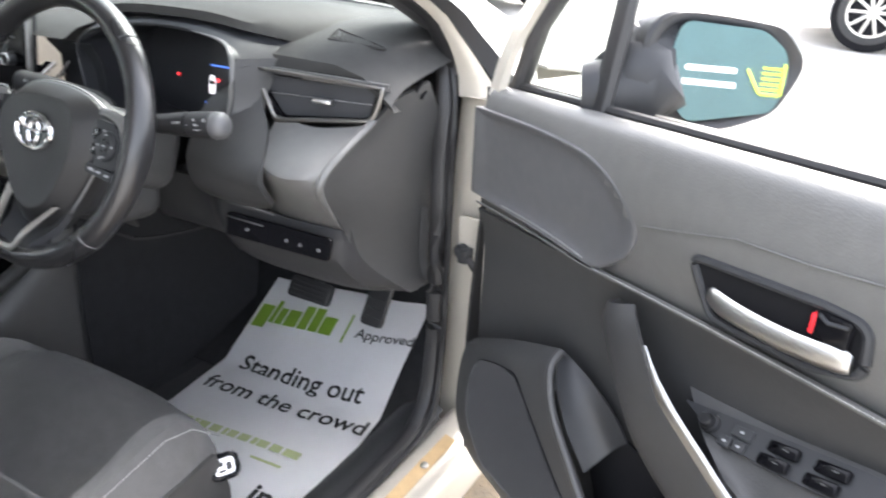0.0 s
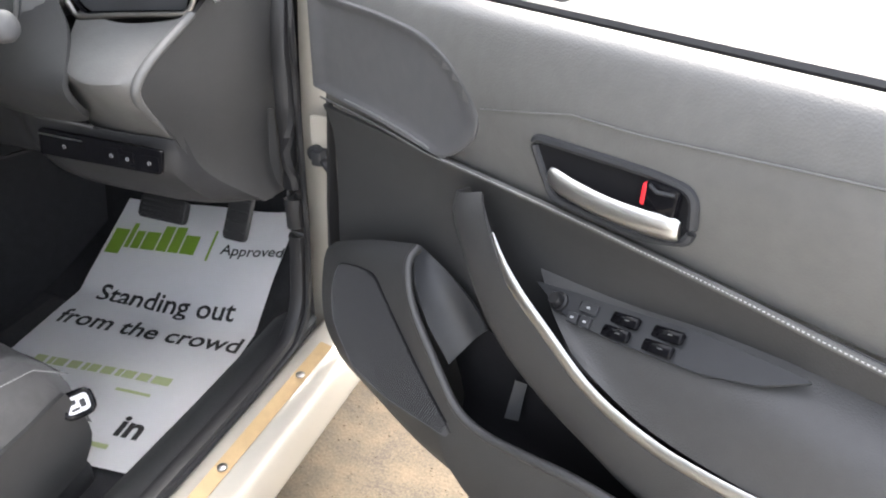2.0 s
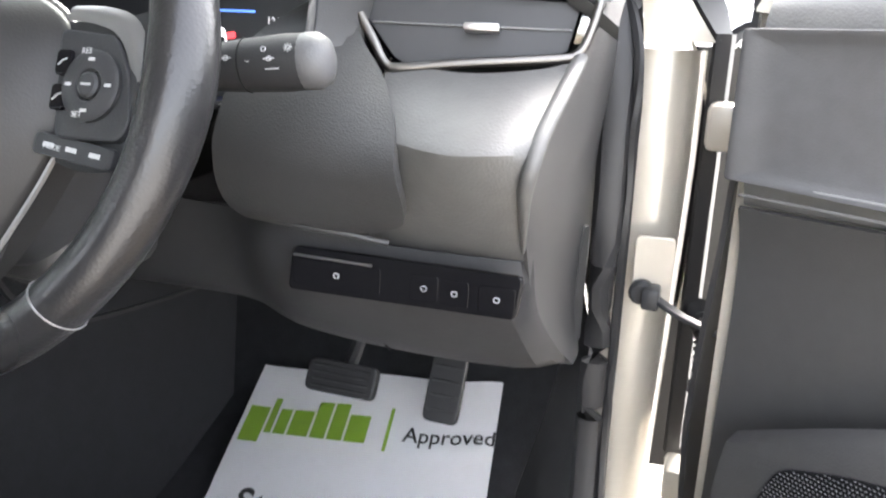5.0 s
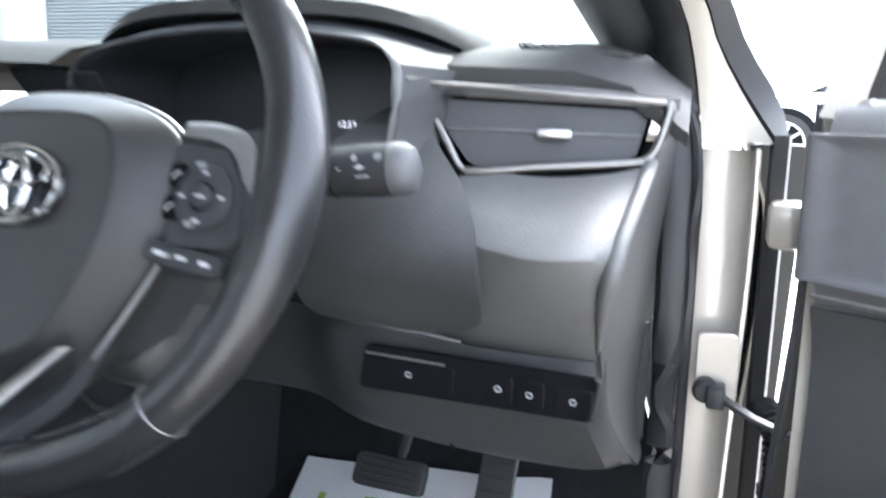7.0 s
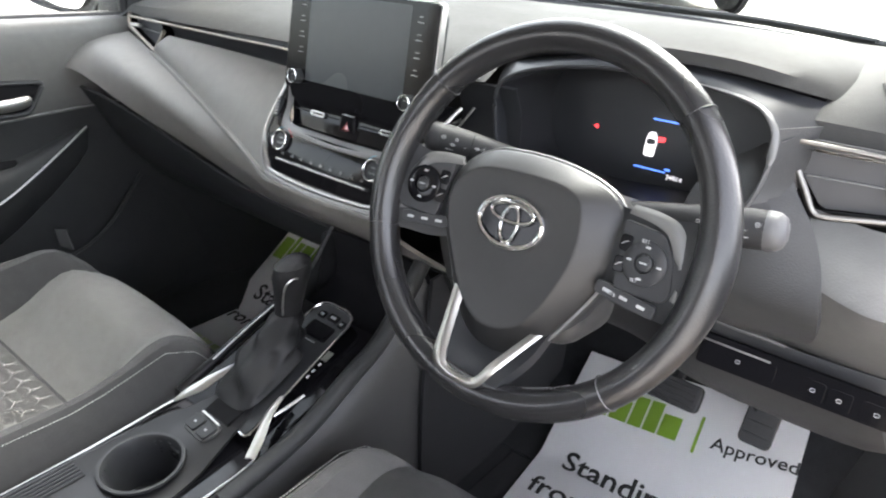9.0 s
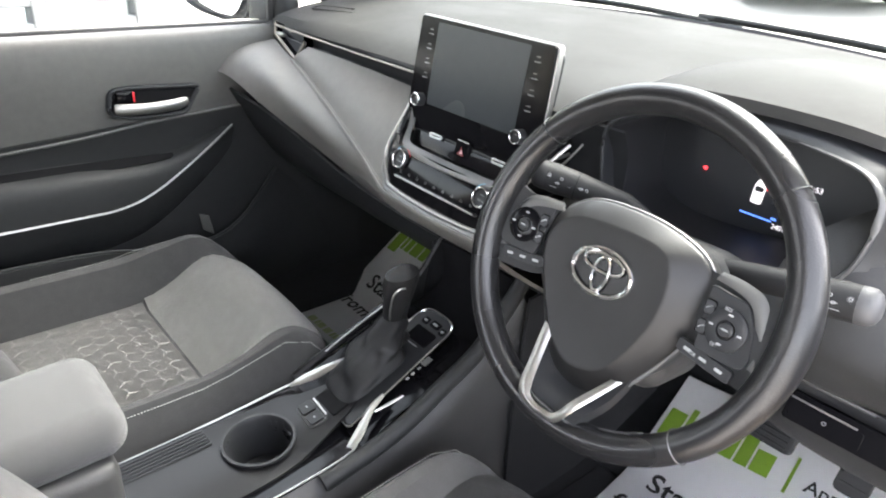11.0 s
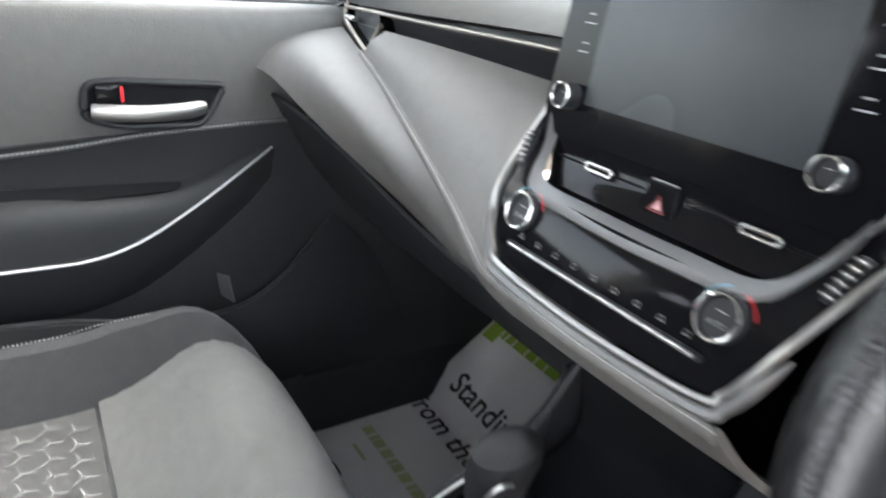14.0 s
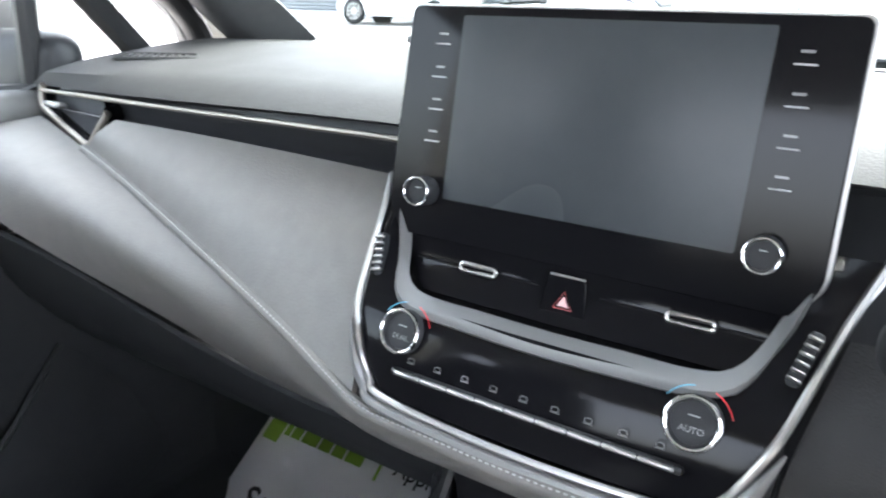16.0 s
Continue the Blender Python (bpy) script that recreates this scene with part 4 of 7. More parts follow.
# vents under the screen
part("vent_backing", sheet([[(-0.160, 0.150, 0.955), (0, 0.146, 0.955), (0.160, 0.150, 0.955)], [(-0.146, 0.134, 0.920), (0, 0.134, 0.920), (0.146, 0.134, 0.920)], [(-0.128, 0.118, 0.893), (0, 0.116, 0.893), (0.128, 0.118, 0.893)], [(-0.118, 0.092, 0.885), (0, 0.088, 0.884), (0.118, 0.092, 0.885)]], 14, 4, 0.004), VOID, stack, "black backing of the vents")
part("vent_face", sheet([[(-0.136, 0.1262, 0.930), (0, 0.1262, 0.930), (0.136, 0.1262, 0.930)], [(-0.126, 0.1235, 0.912), (0, 0.1225, 0.912), (0.126, 0.1235, 0.912)], [(-0.108, 0.112, 0.892), (0, 0.109, 0.892), (0.108, 0.112, 0.892)]], 14, 4, 0.004), GLOSS, stack, "gloss black centre vents")
for x0, x1, cxm in ((-0.120, -0.022, -0.067), (0.022, 0.124, 0.080)):
    part("vent_slot", box(pose((x0 + x1) / 2, 0.1215, 0.915), x1 - x0, 0.006, 0.0016, 0), VOID, stack)
    part("vent_blade", tube([(x0, 0.1195, 0.9145), (x1, 0.1195, 0.9145)], 0.0007, 6), GREYTRIM, stack)
    bm = tube(on(frame_at((cxm, 0.116, 0.916), 10), rect(0.028, 0.0052, 0.0024)), 0.0017, 6, closed=True)
    part("vent_tab", bm, SILVER, stack, "silver thumb tab")
hz = frame_at((0, 0.1175, 0.909), 10)
hb = part("hazard_switch", plate(rpoly([(-0.017, -0.016), (0.017, -0.016), (0.013, 0.016), (-0.013, 0.016)], 0.002), hz, 0.005, 0.001), GLOSS, stack)
part("triangle", tube(on(hz, [(-0.0065, -0.005, 0.0056), (0.0065, -0.005, 0.0056), (0, 0.0065, 0.0056)]), 0.0006, 6, closed=True), mat("dull_red", (0.55, 0.10, 0.10), 0.5), hb, "red warning triangle")
part("triangle", plate([(-0.004, -0.0035), (0.004, -0.0035), (0, 0.0038)], hz @ pose(0, 0, 0.0051), 0.0004), mat("pale_red", (0.75, 0.45, 0.45), 0.5), hb)
part("side_strip", tube([hz @ V(-0.012, 0.0165, 0.004), hz @ V(0.012, 0.0165, 0.004)], 0.0009, 6), SILVER, hb)
LEDGE = [(-0.140, 0.122, 0.948), (-0.131, 0.110, 0.920), (-0.118, 0.088, 0.899), (-0.098, 0.079, 0.891), (-0.05, 0.076, 0.889), (0, 0.075, 0.888), (0.05, 0.076, 0.889), (0.098, 0.079, 0.891), (0.118, 0.088, 0.899), (0.131, 0.110, 0.920), (0.140, 0.122, 0.948)]
a = resample(cr(LEDGE, 6), 40)
c = [V(p.x * 0.965, p.y + 0.020 - 0.012 * (abs(p.x) / 0.14) ** 2, p.z + 0.0065) for p in a]
d = [V(p.x * 1.005, p.y + 0.002, p.z - 0.0055) for p in a]
part("ledge", sheet([d, a, c], 48, 3, 0.003), LEDGE_M, stack, "curved grey satin ledge")
# thumbwheels for the vents
for s in (-1, 1):
    m = Matrix.Translation((s * 0.1435, 0.105, 0.914)) @ pose(0, 0, 0, 60, 0, 0) @ pose(0, 0, 0, 0, 0, -s * 14)
    tw = part("thumbwheel", box(m, 0.008, 0.034, 0.010, 0.003), DARK, stack)
    for k in range(6):
        part("rib", box(m @ pose(0, -0.0125 + 0.005 * k, 0.0055), 0.008, 0.0018, 0.003, 0.0006, 1), SILVER, tw)


def dial(m, r, parent, word, name="dial"):
    d = part(name, lathe([(r * 0.98, 0), (r, 0.003), (r * 0.97, 0.014), (r * 0.90, 0.0165), (r * 0.80, 0.0150), (r * 0.76, 0.0125), (0, 0.0125)], m, 36), DARK, parent, "round rotary dial")
    part("ring", tube([m @ V(r * 0.91 * math.cos(q), r * 0.91 * math.sin(q), 0.0160) for q in [2 * math.pi * j / 44 for j in range(44)]], r * 0.09, 8, closed=True, up=m.col[2].to_3d()), CHROME, d, "chrome ring")
    part("marker", box(m @ pose(0, r * 0.25, 0.0128), r * 0.4, 0.0007, 0.0006, 0), PRINT, d)
    if word:
        writing(word, r * 0.31, m @ pose(0, -r * 0.35, 0.0127), GREYTRIM, d, "dial_word", "CENTER")
    return d


for s, word in ((-1, "DUAL"), (1, "AUTO")):
    m = frame_at((s * 0.098, 0.0805, 0.8725), 20)
    dial(m, 0.0160, stack, word)
    for k, mt in ((0, DISP_R), (1, DISP_B)):
        a0 = 20 if k == 0 else 100
        part("temperature_arc", tube([m @ V(0.0205 * math.cos(radians(a0 + 12 * j)), 0.0205 * math.sin(radians(a0 + 12 * j)), 0.009) for j in range(5)], 0.00035, 5), RED if k == 0 else BLUEP, stack)
KEYX = [(-0.095 + 0.0211 * k) for k in range(9)]
mk = frame_at((0, 0.0605, 0.8505), 18)
bar = part("key_bar", box(mk @ pose(0, 0, 0.0), 0.198, 0.0052, 0.008, 0.0025), DARK, stack)
for k, x in enumerate(KEYX):
    part("key", box(mk @ pose(x + 0.0105, 0, 0.003), 0.0205, 0.0032, 0.005, 0.0012), SILVER, bar, "narrow silver key")
    bm = tube(on(mk, rect(0.0046, 0.0030, 0.0014, x + 0.0105, 0.0105), 0.0022), 0.0003, 4, closed=True)
    tube([mk @ V(x + 0.0075, 0.0085, 0.0022), mk @ V(x + 0.0135, 0.0085, 0.0022)], 0.0003, 4, bm=bm)
    part("key_symbol", bm, GREYTRIM, stack)
# the screen
scr = thing("touch_screen", (0, 0.13, 1.01), "dark upright touch screen with side buttons", "screen", placed=Matrix.Translation((0.004, -0.003, 0.001)))
ms = frame_at((-0.002, 0.1305, 0.965), 8)
part("back_shell", plate(rpoly([(-0.140, -0.03), (0.140, -0.03), (0.140, 0.120), (-0.140, 0.120)], 0.01), ms @ pose(0, 0, -0.024), 0.02, 0.003), DARK, scr, "dark plastic back shell")
part("edge_trim", plate(rpoly([(-0.150, -0.016), (-0.137, -0.034), (0.137, -0.034), (0.150, -0.016), (0.1465, 0.1300), (-0.1465, 0.1300)], 0.008), ms @ pose(0, 0, -0.010), 0.010, 0.0015), SILVER, scr, "thin silver edge")
fr = part("glass_front", plate(rpoly([(-0.1475, -0.016), (-0.135, -0.036), (0.135, -0.036), (0.1475, -0.016), (0.144, 0.128), (-0.144, 0.128)], 0.007), ms @ pose(0, 0, -0.002), 0.005, 0.001), GLOSS, scr, "gloss black front")
part("display", plate(rect(0.200, 0.128, 0.002, -0.001, 0.058), ms @ pose(0, 0, 0.0026), 0.0007), SCREEN, scr, "dark blank display")
for s in (-1, 1):
    for k in range(4):
        y = 0.102 - 0.0227 * k
        part("button", box(ms @ pose(s * 0.1155, y, 0.0034), 0.012, 0.0011, 0.0010, 0.0003, 1), PRINT, scr)
        part("button_word", box(ms @ pose(s * 0.1155, y + 0.007, 0.0033), 0.007, 0.0014, 0.0004, 0), GREYTRIM, fr)
    dial(ms @ pose(s * 0.1150, -0.0025, 0.002), 0.0108, scr, "", "knob")

# ---- steering wheel ----
sw = thing("steering_wheel", (0.385, 0.008, 0.912), "black leather steering wheel with silver spoke trim", "steering wheel")
W = frame_at((0.394, 0.001, 0.9145), 19)
RW = frame_at((0.408, -0.0245, 0.923), 21, 0.8)
R0, rr = 0.1802, 0.0162


def dish(x, y, h):
    """A point of the wheel that follows the spokes from the hub up to the rim."""
    k = max(0.0, min(1.0, (math.hypot(x, y) - 0.085) / 0.085))
    return (W @ V(x, y, h)).lerp(RW @ V(x, y, h), k * k * (3 - 2 * k))


bm = bmesh.new()
rows = []
for k in range(96):
    a = 2 * math.pi * k / 96
    fat = 1 + 0.12 * max(0, math.cos(2 * (a - 0.0))) ** 6
    rows.append([RW @ V((R0 + rr * fat * math.cos(t)) * math.cos(a), (R0 + rr * fat * math.cos(t)) * math.sin(a), rr * 1.12 * fat * math.sin(t)) for t in [2 * math.pi * j / 18 for j in range(18)]])
rows.append(rows[0])
skin(rows, wrap=True, bm=bm)
bmesh.ops.remove_doubles(bm, verts=bm.verts, dist=1e-6)
rim = part("rim", bm, WHEEL, sw, "worn black leather rim")
for a in (45, 141, 219, 315):
    t0 = radians(a)
    part("seam", tube([RW @ V((R0 + (rr * 1.03 + 0.0004) * math.cos(t)) * math.cos(t0), (R0 + (rr * 1.03 + 0.0004) * math.cos(t)) * math.sin(t0), (rr * 1.13 + 0.0004) * math.sin(t)) for t in [2 * math.pi * j / 20 for j in range(20)]], 0.0006, 5, closed=True), DARK if a != 315 else GREYTRIM, rim)
for a0, a1 in ((212, 248), (288, 306)):
    bm = bmesh.new()
    for k in range(int((a1 - a0) / 1.4)):
        t0 = radians(a0 + 1.4 * k)
        tube([RW @ V((R0 - rr * 1.03) * math.cos(t0), (R0 - rr * 1.03) * math.sin(t0), 0.006), RW @ V((R0 - rr * 1.03) * math.cos(t0 + 0.014), (R0 - rr * 1.03) * math.sin(t0 + 0.014), 0.0)], 0.0011, 4, bm=bm)
    part("rim_stitching", bm, RUBBER, rim, kind="stuff")
def ringed(poly, n, c):
    """n points of a smooth closed outline at even angles about c."""
    q = cr([(p[0], p[1], 0) for p in poly], 10, True)
    out = []
    for k in range(n):
        d = V(math.cos(2 * math.pi * k / n), math.sin(2 * math.pi * k / n), 0)
        best = 0.0
        for a, b in zip(q, q[1:] + q[:1]):
            e = b - a
            den = d.x * e.y - d.y * e.x
            if abs(den) > 1e-12:
                w = a - V(c[0], c[1], 0)
                t, u = (w.x * e.y - w.y * e.x) / den, (w.x * d.y - w.y * d.x) / den
                if t > best and -1e-6 <= u <= 1 + 1e-6:
                    best = t
        out.append((c[0] + d.x * best, c[1] + d.y * best))
    return out


HUBC = (0.0, -0.035)
HUB = ringed([(-0.101, -0.006), (-0.095, 0.026), (-0.068, 0.051), (-0.040, 0.060), (0.004, 0.062), (0.044, 0.058), (0.080, 0.047), (0.099, 0.030), (0.104, 0.005), (0.102, -0.020), (0.093, -0.049), (0.075, -0.084), (0.054, -0.117), (0.028, -0.142), (0.0, -0.148), (-0.030, -0.138), (-0.056, -0.105), (-0.077, -0.067), (-0.095, -0.032)], 96, HUBC)
CREASE = ringed([(-0.083, -0.004), (-0.074, 0.022), (-0.046, 0.037), (0.019, 0.041), (0.050, 0.037), (0.065, 0.022), (0.070, -0.015), (0.064, -0.048), (0.050, -0.082), (0.032, -0.106), (0.0, -0.116), (-0.028, -0.104), (-0.052, -0.074), (-0.073, -0.036)], 96, HUBC)


def hub_ring(k, h):
    """A ring of the cover: k 0 on its outline, 1 on the crease, 2 in the middle."""
    row = []
    for a, b in zip(HUB, CREASE):
        if k <= 1:
            x, y = a[0] + (b[0] - a[0]) * k, a[1] + (b[1] - a[1]) * k
        else:
            x, y = b[0] + (HUBC[0] - b[0]) * (k - 1), b[1] + (HUBC[1] - b[1]) * (k - 1)
        row.append(W @ V(x, y, h))
    return row


part("airbag_cover", skin([hub_ring(k, h) for k, h in ((0.02, -0.020), (0.0, -0.004), (0.0, 0.004), (0.03, 0.0065), (0.10, 0.0085), (0.5, 0.0180), (0.9, 0.0265), (0.97, 0.0278), (1.0, 0.0280), (1.04, 0.0276), (1.10, 0.0268), (1.5, 0.0262), (1.97, 0.0260))], wrap=True, cap=True), COVER, sw, "grained airbag cover with a raised centre")
part("cover_outline", tube([W @ V(p[0] * 1.012, p[1] * 1.012, 0.002) for p in HUB], 0.0019, 6, closed=True), GREYTRIM, sw, "thin satin outline")
part("back_cover", plate(rpoly([(-0.085, 0.045), (0.085, 0.045), (0.10, -0.02), (0.05, -0.12), (-0.05, -0.12), (-0.10, -0.02)], 0.03), W @ pose(0, 0, -0.066), 0.050, 0.01), DARK, sw)
# the badge: three ovals in chrome on a dark disc
mb = W @ pose(-0.003, -0.009, 0.0262)
bd = part("badge", plate([(0.0375 * math.cos(t), 0.0255 * math.sin(t)) for t in [2 * math.pi * k / 40 for k in range(40)]], mb, 0.002, 0.001), GLOSS, sw, "dark oval badge")


def oval(m, rx, ry, cx, cy, r, h=0.0035):
    return tube([m @ V(cx + rx * math.cos(t), cy + ry * math.sin(t), h) for t in [2 * math.pi * k / 44 for k in range(44)]], r, 8, closed=True, up=m.col[2].to_3d())


part("badge_ring", oval(mb, 0.0365, 0.0245, 0, 0, 0.0030), CHROME, bd, "chrome oval ring")
part("badge_ring", oval(mb, 0.0245, 0.0095, 0, 0.0095, 0.0022), CHROME, bd)
part("badge_ring", oval(mb, 0.0095, 0.0185, 0, -0.002, 0.0022), CHROME, bd)
# spokes
for s in (-1, 1):
    part("spoke", sheet([[dish(s * 0.080, 0.038, 0.000), dish(s * 0.12, 0.036, 0.000), dish(s * 0.150, 0.040, -0.004), dish(s * 0.172, 0.048, -0.003)], [dish(s * 0.080, 0.0, 0.006), dish(s * 0.12, -0.005, 0.006), dish(s * 0.150, -0.008, 0.003), dish(s * 0.170, -0.008, 0.0)], [dish(s * 0.070, -0.04, -0.004), dish(s * 0.11, -0.052, -0.004), dish(s * 0.148, -0.052, -0.006), dish(s * 0.166, -0.055, -0.004)]], 12, 5, 0.012), DARK, sw, "dark side spoke")
    part("spoke_trim", sheet([[RW @ V(s * 0.094, 0.033, -0.006), RW @ V(s * 0.118, 0.030, -0.003), RW @ V(s * 0.136, 0.022, -0.002), RW @ V(s * 0.149, -0.003, -0.002), RW @ V(s * 0.152, -0.030, -0.003)], [RW @ V(s * 0.096, 0.0375, -0.004), RW @ V(s * 0.121, 0.0355, -0.001), RW @ V(s * 0.141, 0.027, 0.000), RW @ V(s * 0.155, -0.002, 0.000), RW @ V(s * 0.1575, -0.031, -0.001)], [RW @ V(s * 0.097, 0.042, -0.007), RW @ V(s * 0.124, 0.041, -0.005), RW @ V(s * 0.146, 0.032, -0.004), RW @ V(s * 0.161, -0.001, -0.004), RW @ V(s * 0.163, -0.032, -0.005)]], 22, 3, 0.004), LEDGE_M, sw, "satin grey switch surround")
    pm = RW @ pose(0.122 if s > 0 else -0.133, -0.006 if s > 0 else 0.002, -0.008, 0, -s * 5, 0)
    pad = part("switch_pad", plate(rpoly([(-s * 0.030, 0.034), (s * 0.012, 0.030), (s * 0.026, 0.008), (s * 0.032, -0.020), (s * 0.026, -0.030), (-s * 0.022, -0.030)][:: s], 0.006), pm, 0.006, 0.002), DARK, sw, "switch pad")
    ring = part("direction_ring", lathe([(0.0205, 0.005), (0.0205, 0.0085), (0.0185, 0.0100), (0.0095, 0.0100), (0.0085, 0.0085), (0.0085, 0.005)], pm @ pose(s * 0.002, 0, 0), 32), GLOSS if s < 0 else DARK, pad)
    part("centre_key", lathe([(0.0075, 0.005), (0.0075, 0.0100), (0.006, 0.0112), (0, 0.0112)], pm @ pose(s * 0.002, 0, 0), 24), DARK, pad)
    for a in range(4):
        part("symbol", box(pm @ pose(s * 0.002 + 0.0145 * math.cos(a * math.pi / 2), 0.0145 * math.sin(a * math.pi / 2), 0.0101), 0.0045, 0.0018, 0.0004, 0), PRINT, ring)
    part("symbol", box(pm @ pose(s * 0.002, 0, 0.0113), 0.007, 0.0014, 0.0004, 0), PRINT, ring)
    for k in range(2):
        part("side_key", plate(rect(0.011, 0.015, 0.003, -s * 0.021, 0.013 - 0.020 * k), pm @ pose(0, 0, 0.0055), 0.003, 0.001), GLOSS, pad)
        part("symbol", tube(on(pm, [(-s * 0.021 - 0.003, 0.011 - 0.020 * k), (-s * 0.021, 0.014 - 0.020 * k), (-s * 0.021 + 0.003, 0.015 - 0.02 * k)], 0.0087), 0.0005, 4), PRINT, pad)
    kb = part("key_strip", plate(rect(0.062, 0.013, 0.004, -s * 0.004, -0.037), pm @ pose(0, 0, -0.002, 0, 0, -s * 7), 0.006, 0.002), DARK, sw, "row of three keys")
    for k in range(3):
        part("symbol", box(pm @ pose(0, 0, 0.0042, 0, 0, -s * 7) @ pose(-s * 0.004 - 0.018 + 0.018 * k, -0.037, 0), 0.008, 0.0028, 0.0004, 0), PRINT, kb)
writing("RES", 0.0048, pm @ pose(-0.006, 0.0175, 0.0103), PRINT, sw, "key_word")
writing("SET", 0.0048, pm @ pose(-0.006, -0.0185, 0.0103), PRINT, sw, "key_word")
writing("MODE", 0.0048, pm @ pose(-0.030, -0.036, 0.0046, 0, 0, -7), PRINT, sw, "key_word")
# the lower spoke with its silver V
part("lower_spoke", sheet([[dish(-0.064, -0.080, 0.000), dish(0, -0.100, -0.006), dish(0.066, -0.084, 0.000)], [dish(-0.058, -0.130, -0.008), dish(0.0, -0.135, -0.016), dish(0.044, -0.130, -0.008)], [dish(-0.050, -0.160, 0.010), dish(-0.01, -0.162, 0.006), dish(0.028, -0.160, 0.010)], [dish(-0.050, -0.182, 0.016), dish(-0.01, -0.184, 0.016), dish(0.028, -0.182, 0.016)]], 12, 5, 0.010), DARK, sw, "dark lower spoke")
def rise(y):
    """The strip climbs on to the face of the rim."""
    k = max(0.0, min(1.0, (-0.095 - y) / 0.06))
    return 0.026 * k * k * (3 - 2 * k)


VOUT = [(-0.064, -0.088), (-0.057, -0.125), (-0.049, -0.160), (-0.036, -0.173), (-0.012, -0.1755), (0.009, -0.1725), (0.026, -0.147), (0.050, -0.103)]
VIN = [(-0.050, -0.092), (-0.043, -0.125), (-0.034, -0.156), (-0.026, -0.1645), (-0.010, -0.1665), (0.004, -0.1635), (0.017, -0.141), (0.037, -0.106)]
part("spoke_strip", sheet([[RW @ V(x, y, -0.006 + rise(y)) for x, y in VOUT], [RW @ V((a[0] + b[0]) / 2, (a[1] + b[1]) / 2, -0.0035 + rise((a[1] + b[1]) / 2)) for a, b in zip(VOUT, VIN)], [RW @ V(x, y, -0.0065 + rise(y)) for x, y in VIN]], 48, 3, 0.004), SILVER, sw, "satin silver V-shaped spoke strip")
# column cowl and stalks
col = thing("steering_column", (0.385, 0.1, 0.88), "dark column cowl with two control stalks", "steering column")
part("cowl", box(W @ pose(0, -0.012, -0.10, 0, 0, 0), 0.17, 0.115, 0.13, 0.035, 5), HARD, col, "rounded plastic column cowl")
part("lower_cowl", box(W @ pose(0, -0.085, -0.10, 12, 0, 0), 0.13, 0.08, 0.12, 0.03, 4), HARD, col)


def stalk(root, tip, label, cap):
    root, tip = Vector(root), Vector(tip)
    d = (tip - root).normalized()
    at = lambda f: root + (tip - root) * f
    k = part("stalk", tube([root.lerp(V(0.394, 0.11, 0.885), 0.45), root.lerp(V(0.394, 0.11, 0.885), 0.18), at(0.10), at(0.35), at(0.6), at(0.85), tip], [0.011, 0.0125, 0.0135, 0.0155, 0.0185, 0.0200, 0.0188], 20), STALKM, col, label)
    m = Matrix.Translation(tip) @ d.to_track_quat("Z", "Y").to_matrix().to_4x4()
    part("stalk_cap", lathe([(0.0188, -0.010), (0.0200, -0.006), (0.0191, 0.003), (0.0150, 0.009), (0.008, 0.0118), (0, 0.0125)], m, 24), SOFT if cap else STALKM, k, "paler end cap" if cap else "")
    part("stalk_ring", tube([at(0.62) + m.to_3x3() @ V(0.0188 * math.cos(q), 0.0188 * math.sin(q), 0) for q in [math.pi * j / 12 for j in range(24)]], 0.0005, 5, closed=True), VOID, k)
    out = (V(0.47, -0.75, 1.25) - tip).normalized()
    out = (out - d * out.dot(d)).normalized()
    up = V(0, 0, 1) - d * d.z
    up = (up - out * up.dot(out)).normalized()
    xa = up.cross(out)
    for f, h, kind in ((0.90, 0.003, 0), (0.77, 0.003, 1), (0.80, -0.004, 2), (0.68, -0.003, 1), (0.56, -0.001, 3), (0.50, -0.001, 1)):
        r = 0.0200 if f > 0.7 else 0.0183
        c = at(f) + (out + up * h / r).normalized() * r
        fm = Matrix(((xa.x, up.x, out.x, c.x), (xa.y, up.y, out.y, c.y), (xa.z, up.z, out.z, c.z), (0, 0, 0, 1)))
        bm = tube(on(fm, rect(0.0030, 0.0030 if kind else 0.0024, 0.0011)), 0.0004, 5, closed=True)
        if kind == 0:
            for q in range(8):
                c0, c1 = math.cos(q * math.pi / 4), math.sin(q * math.pi / 4)
                tube([fm @ V(c0 * 0.0022, c1 * 0.0022, 0), fm @ V(c0 * 0.0032, c1 * 0.0032, 0)], 0.0003, 4, bm=bm)
        elif kind > 1:
            tube([fm @ V(-0.004, 0.0, 0), fm @ V(0.004, 0.0, 0)], 0.0004, 4, bm=bm)
        part("stalk_symbol", bm, PRINT, k)
    c = at(0.82) + (out - up * 0.6).normalized() * 0.0200
    part("stalk_symbol", tube([c - xa * 0.006, c + xa * 0.004], 0.0005, 5), PRINT, k)


stalk((0.468, 0.092, 0.917), (0.602, 0.108, 0.932), "dark wiper stalk", True)
stalk((0.305, 0.150, 0.918), (0.193, 0.088, 0.940), "dark light stalk with white symbols", False)
# small bright air vent beside the column
part("inner_vent_trim", tube(cr([(0.158, 0.15, 0.915), (0.173, 0.165, 0.939), (0.184, 0.18, 0.963)], 5), 0.0028, 8, flat=0.6), SILVER, dash, "bright inner trim strip")

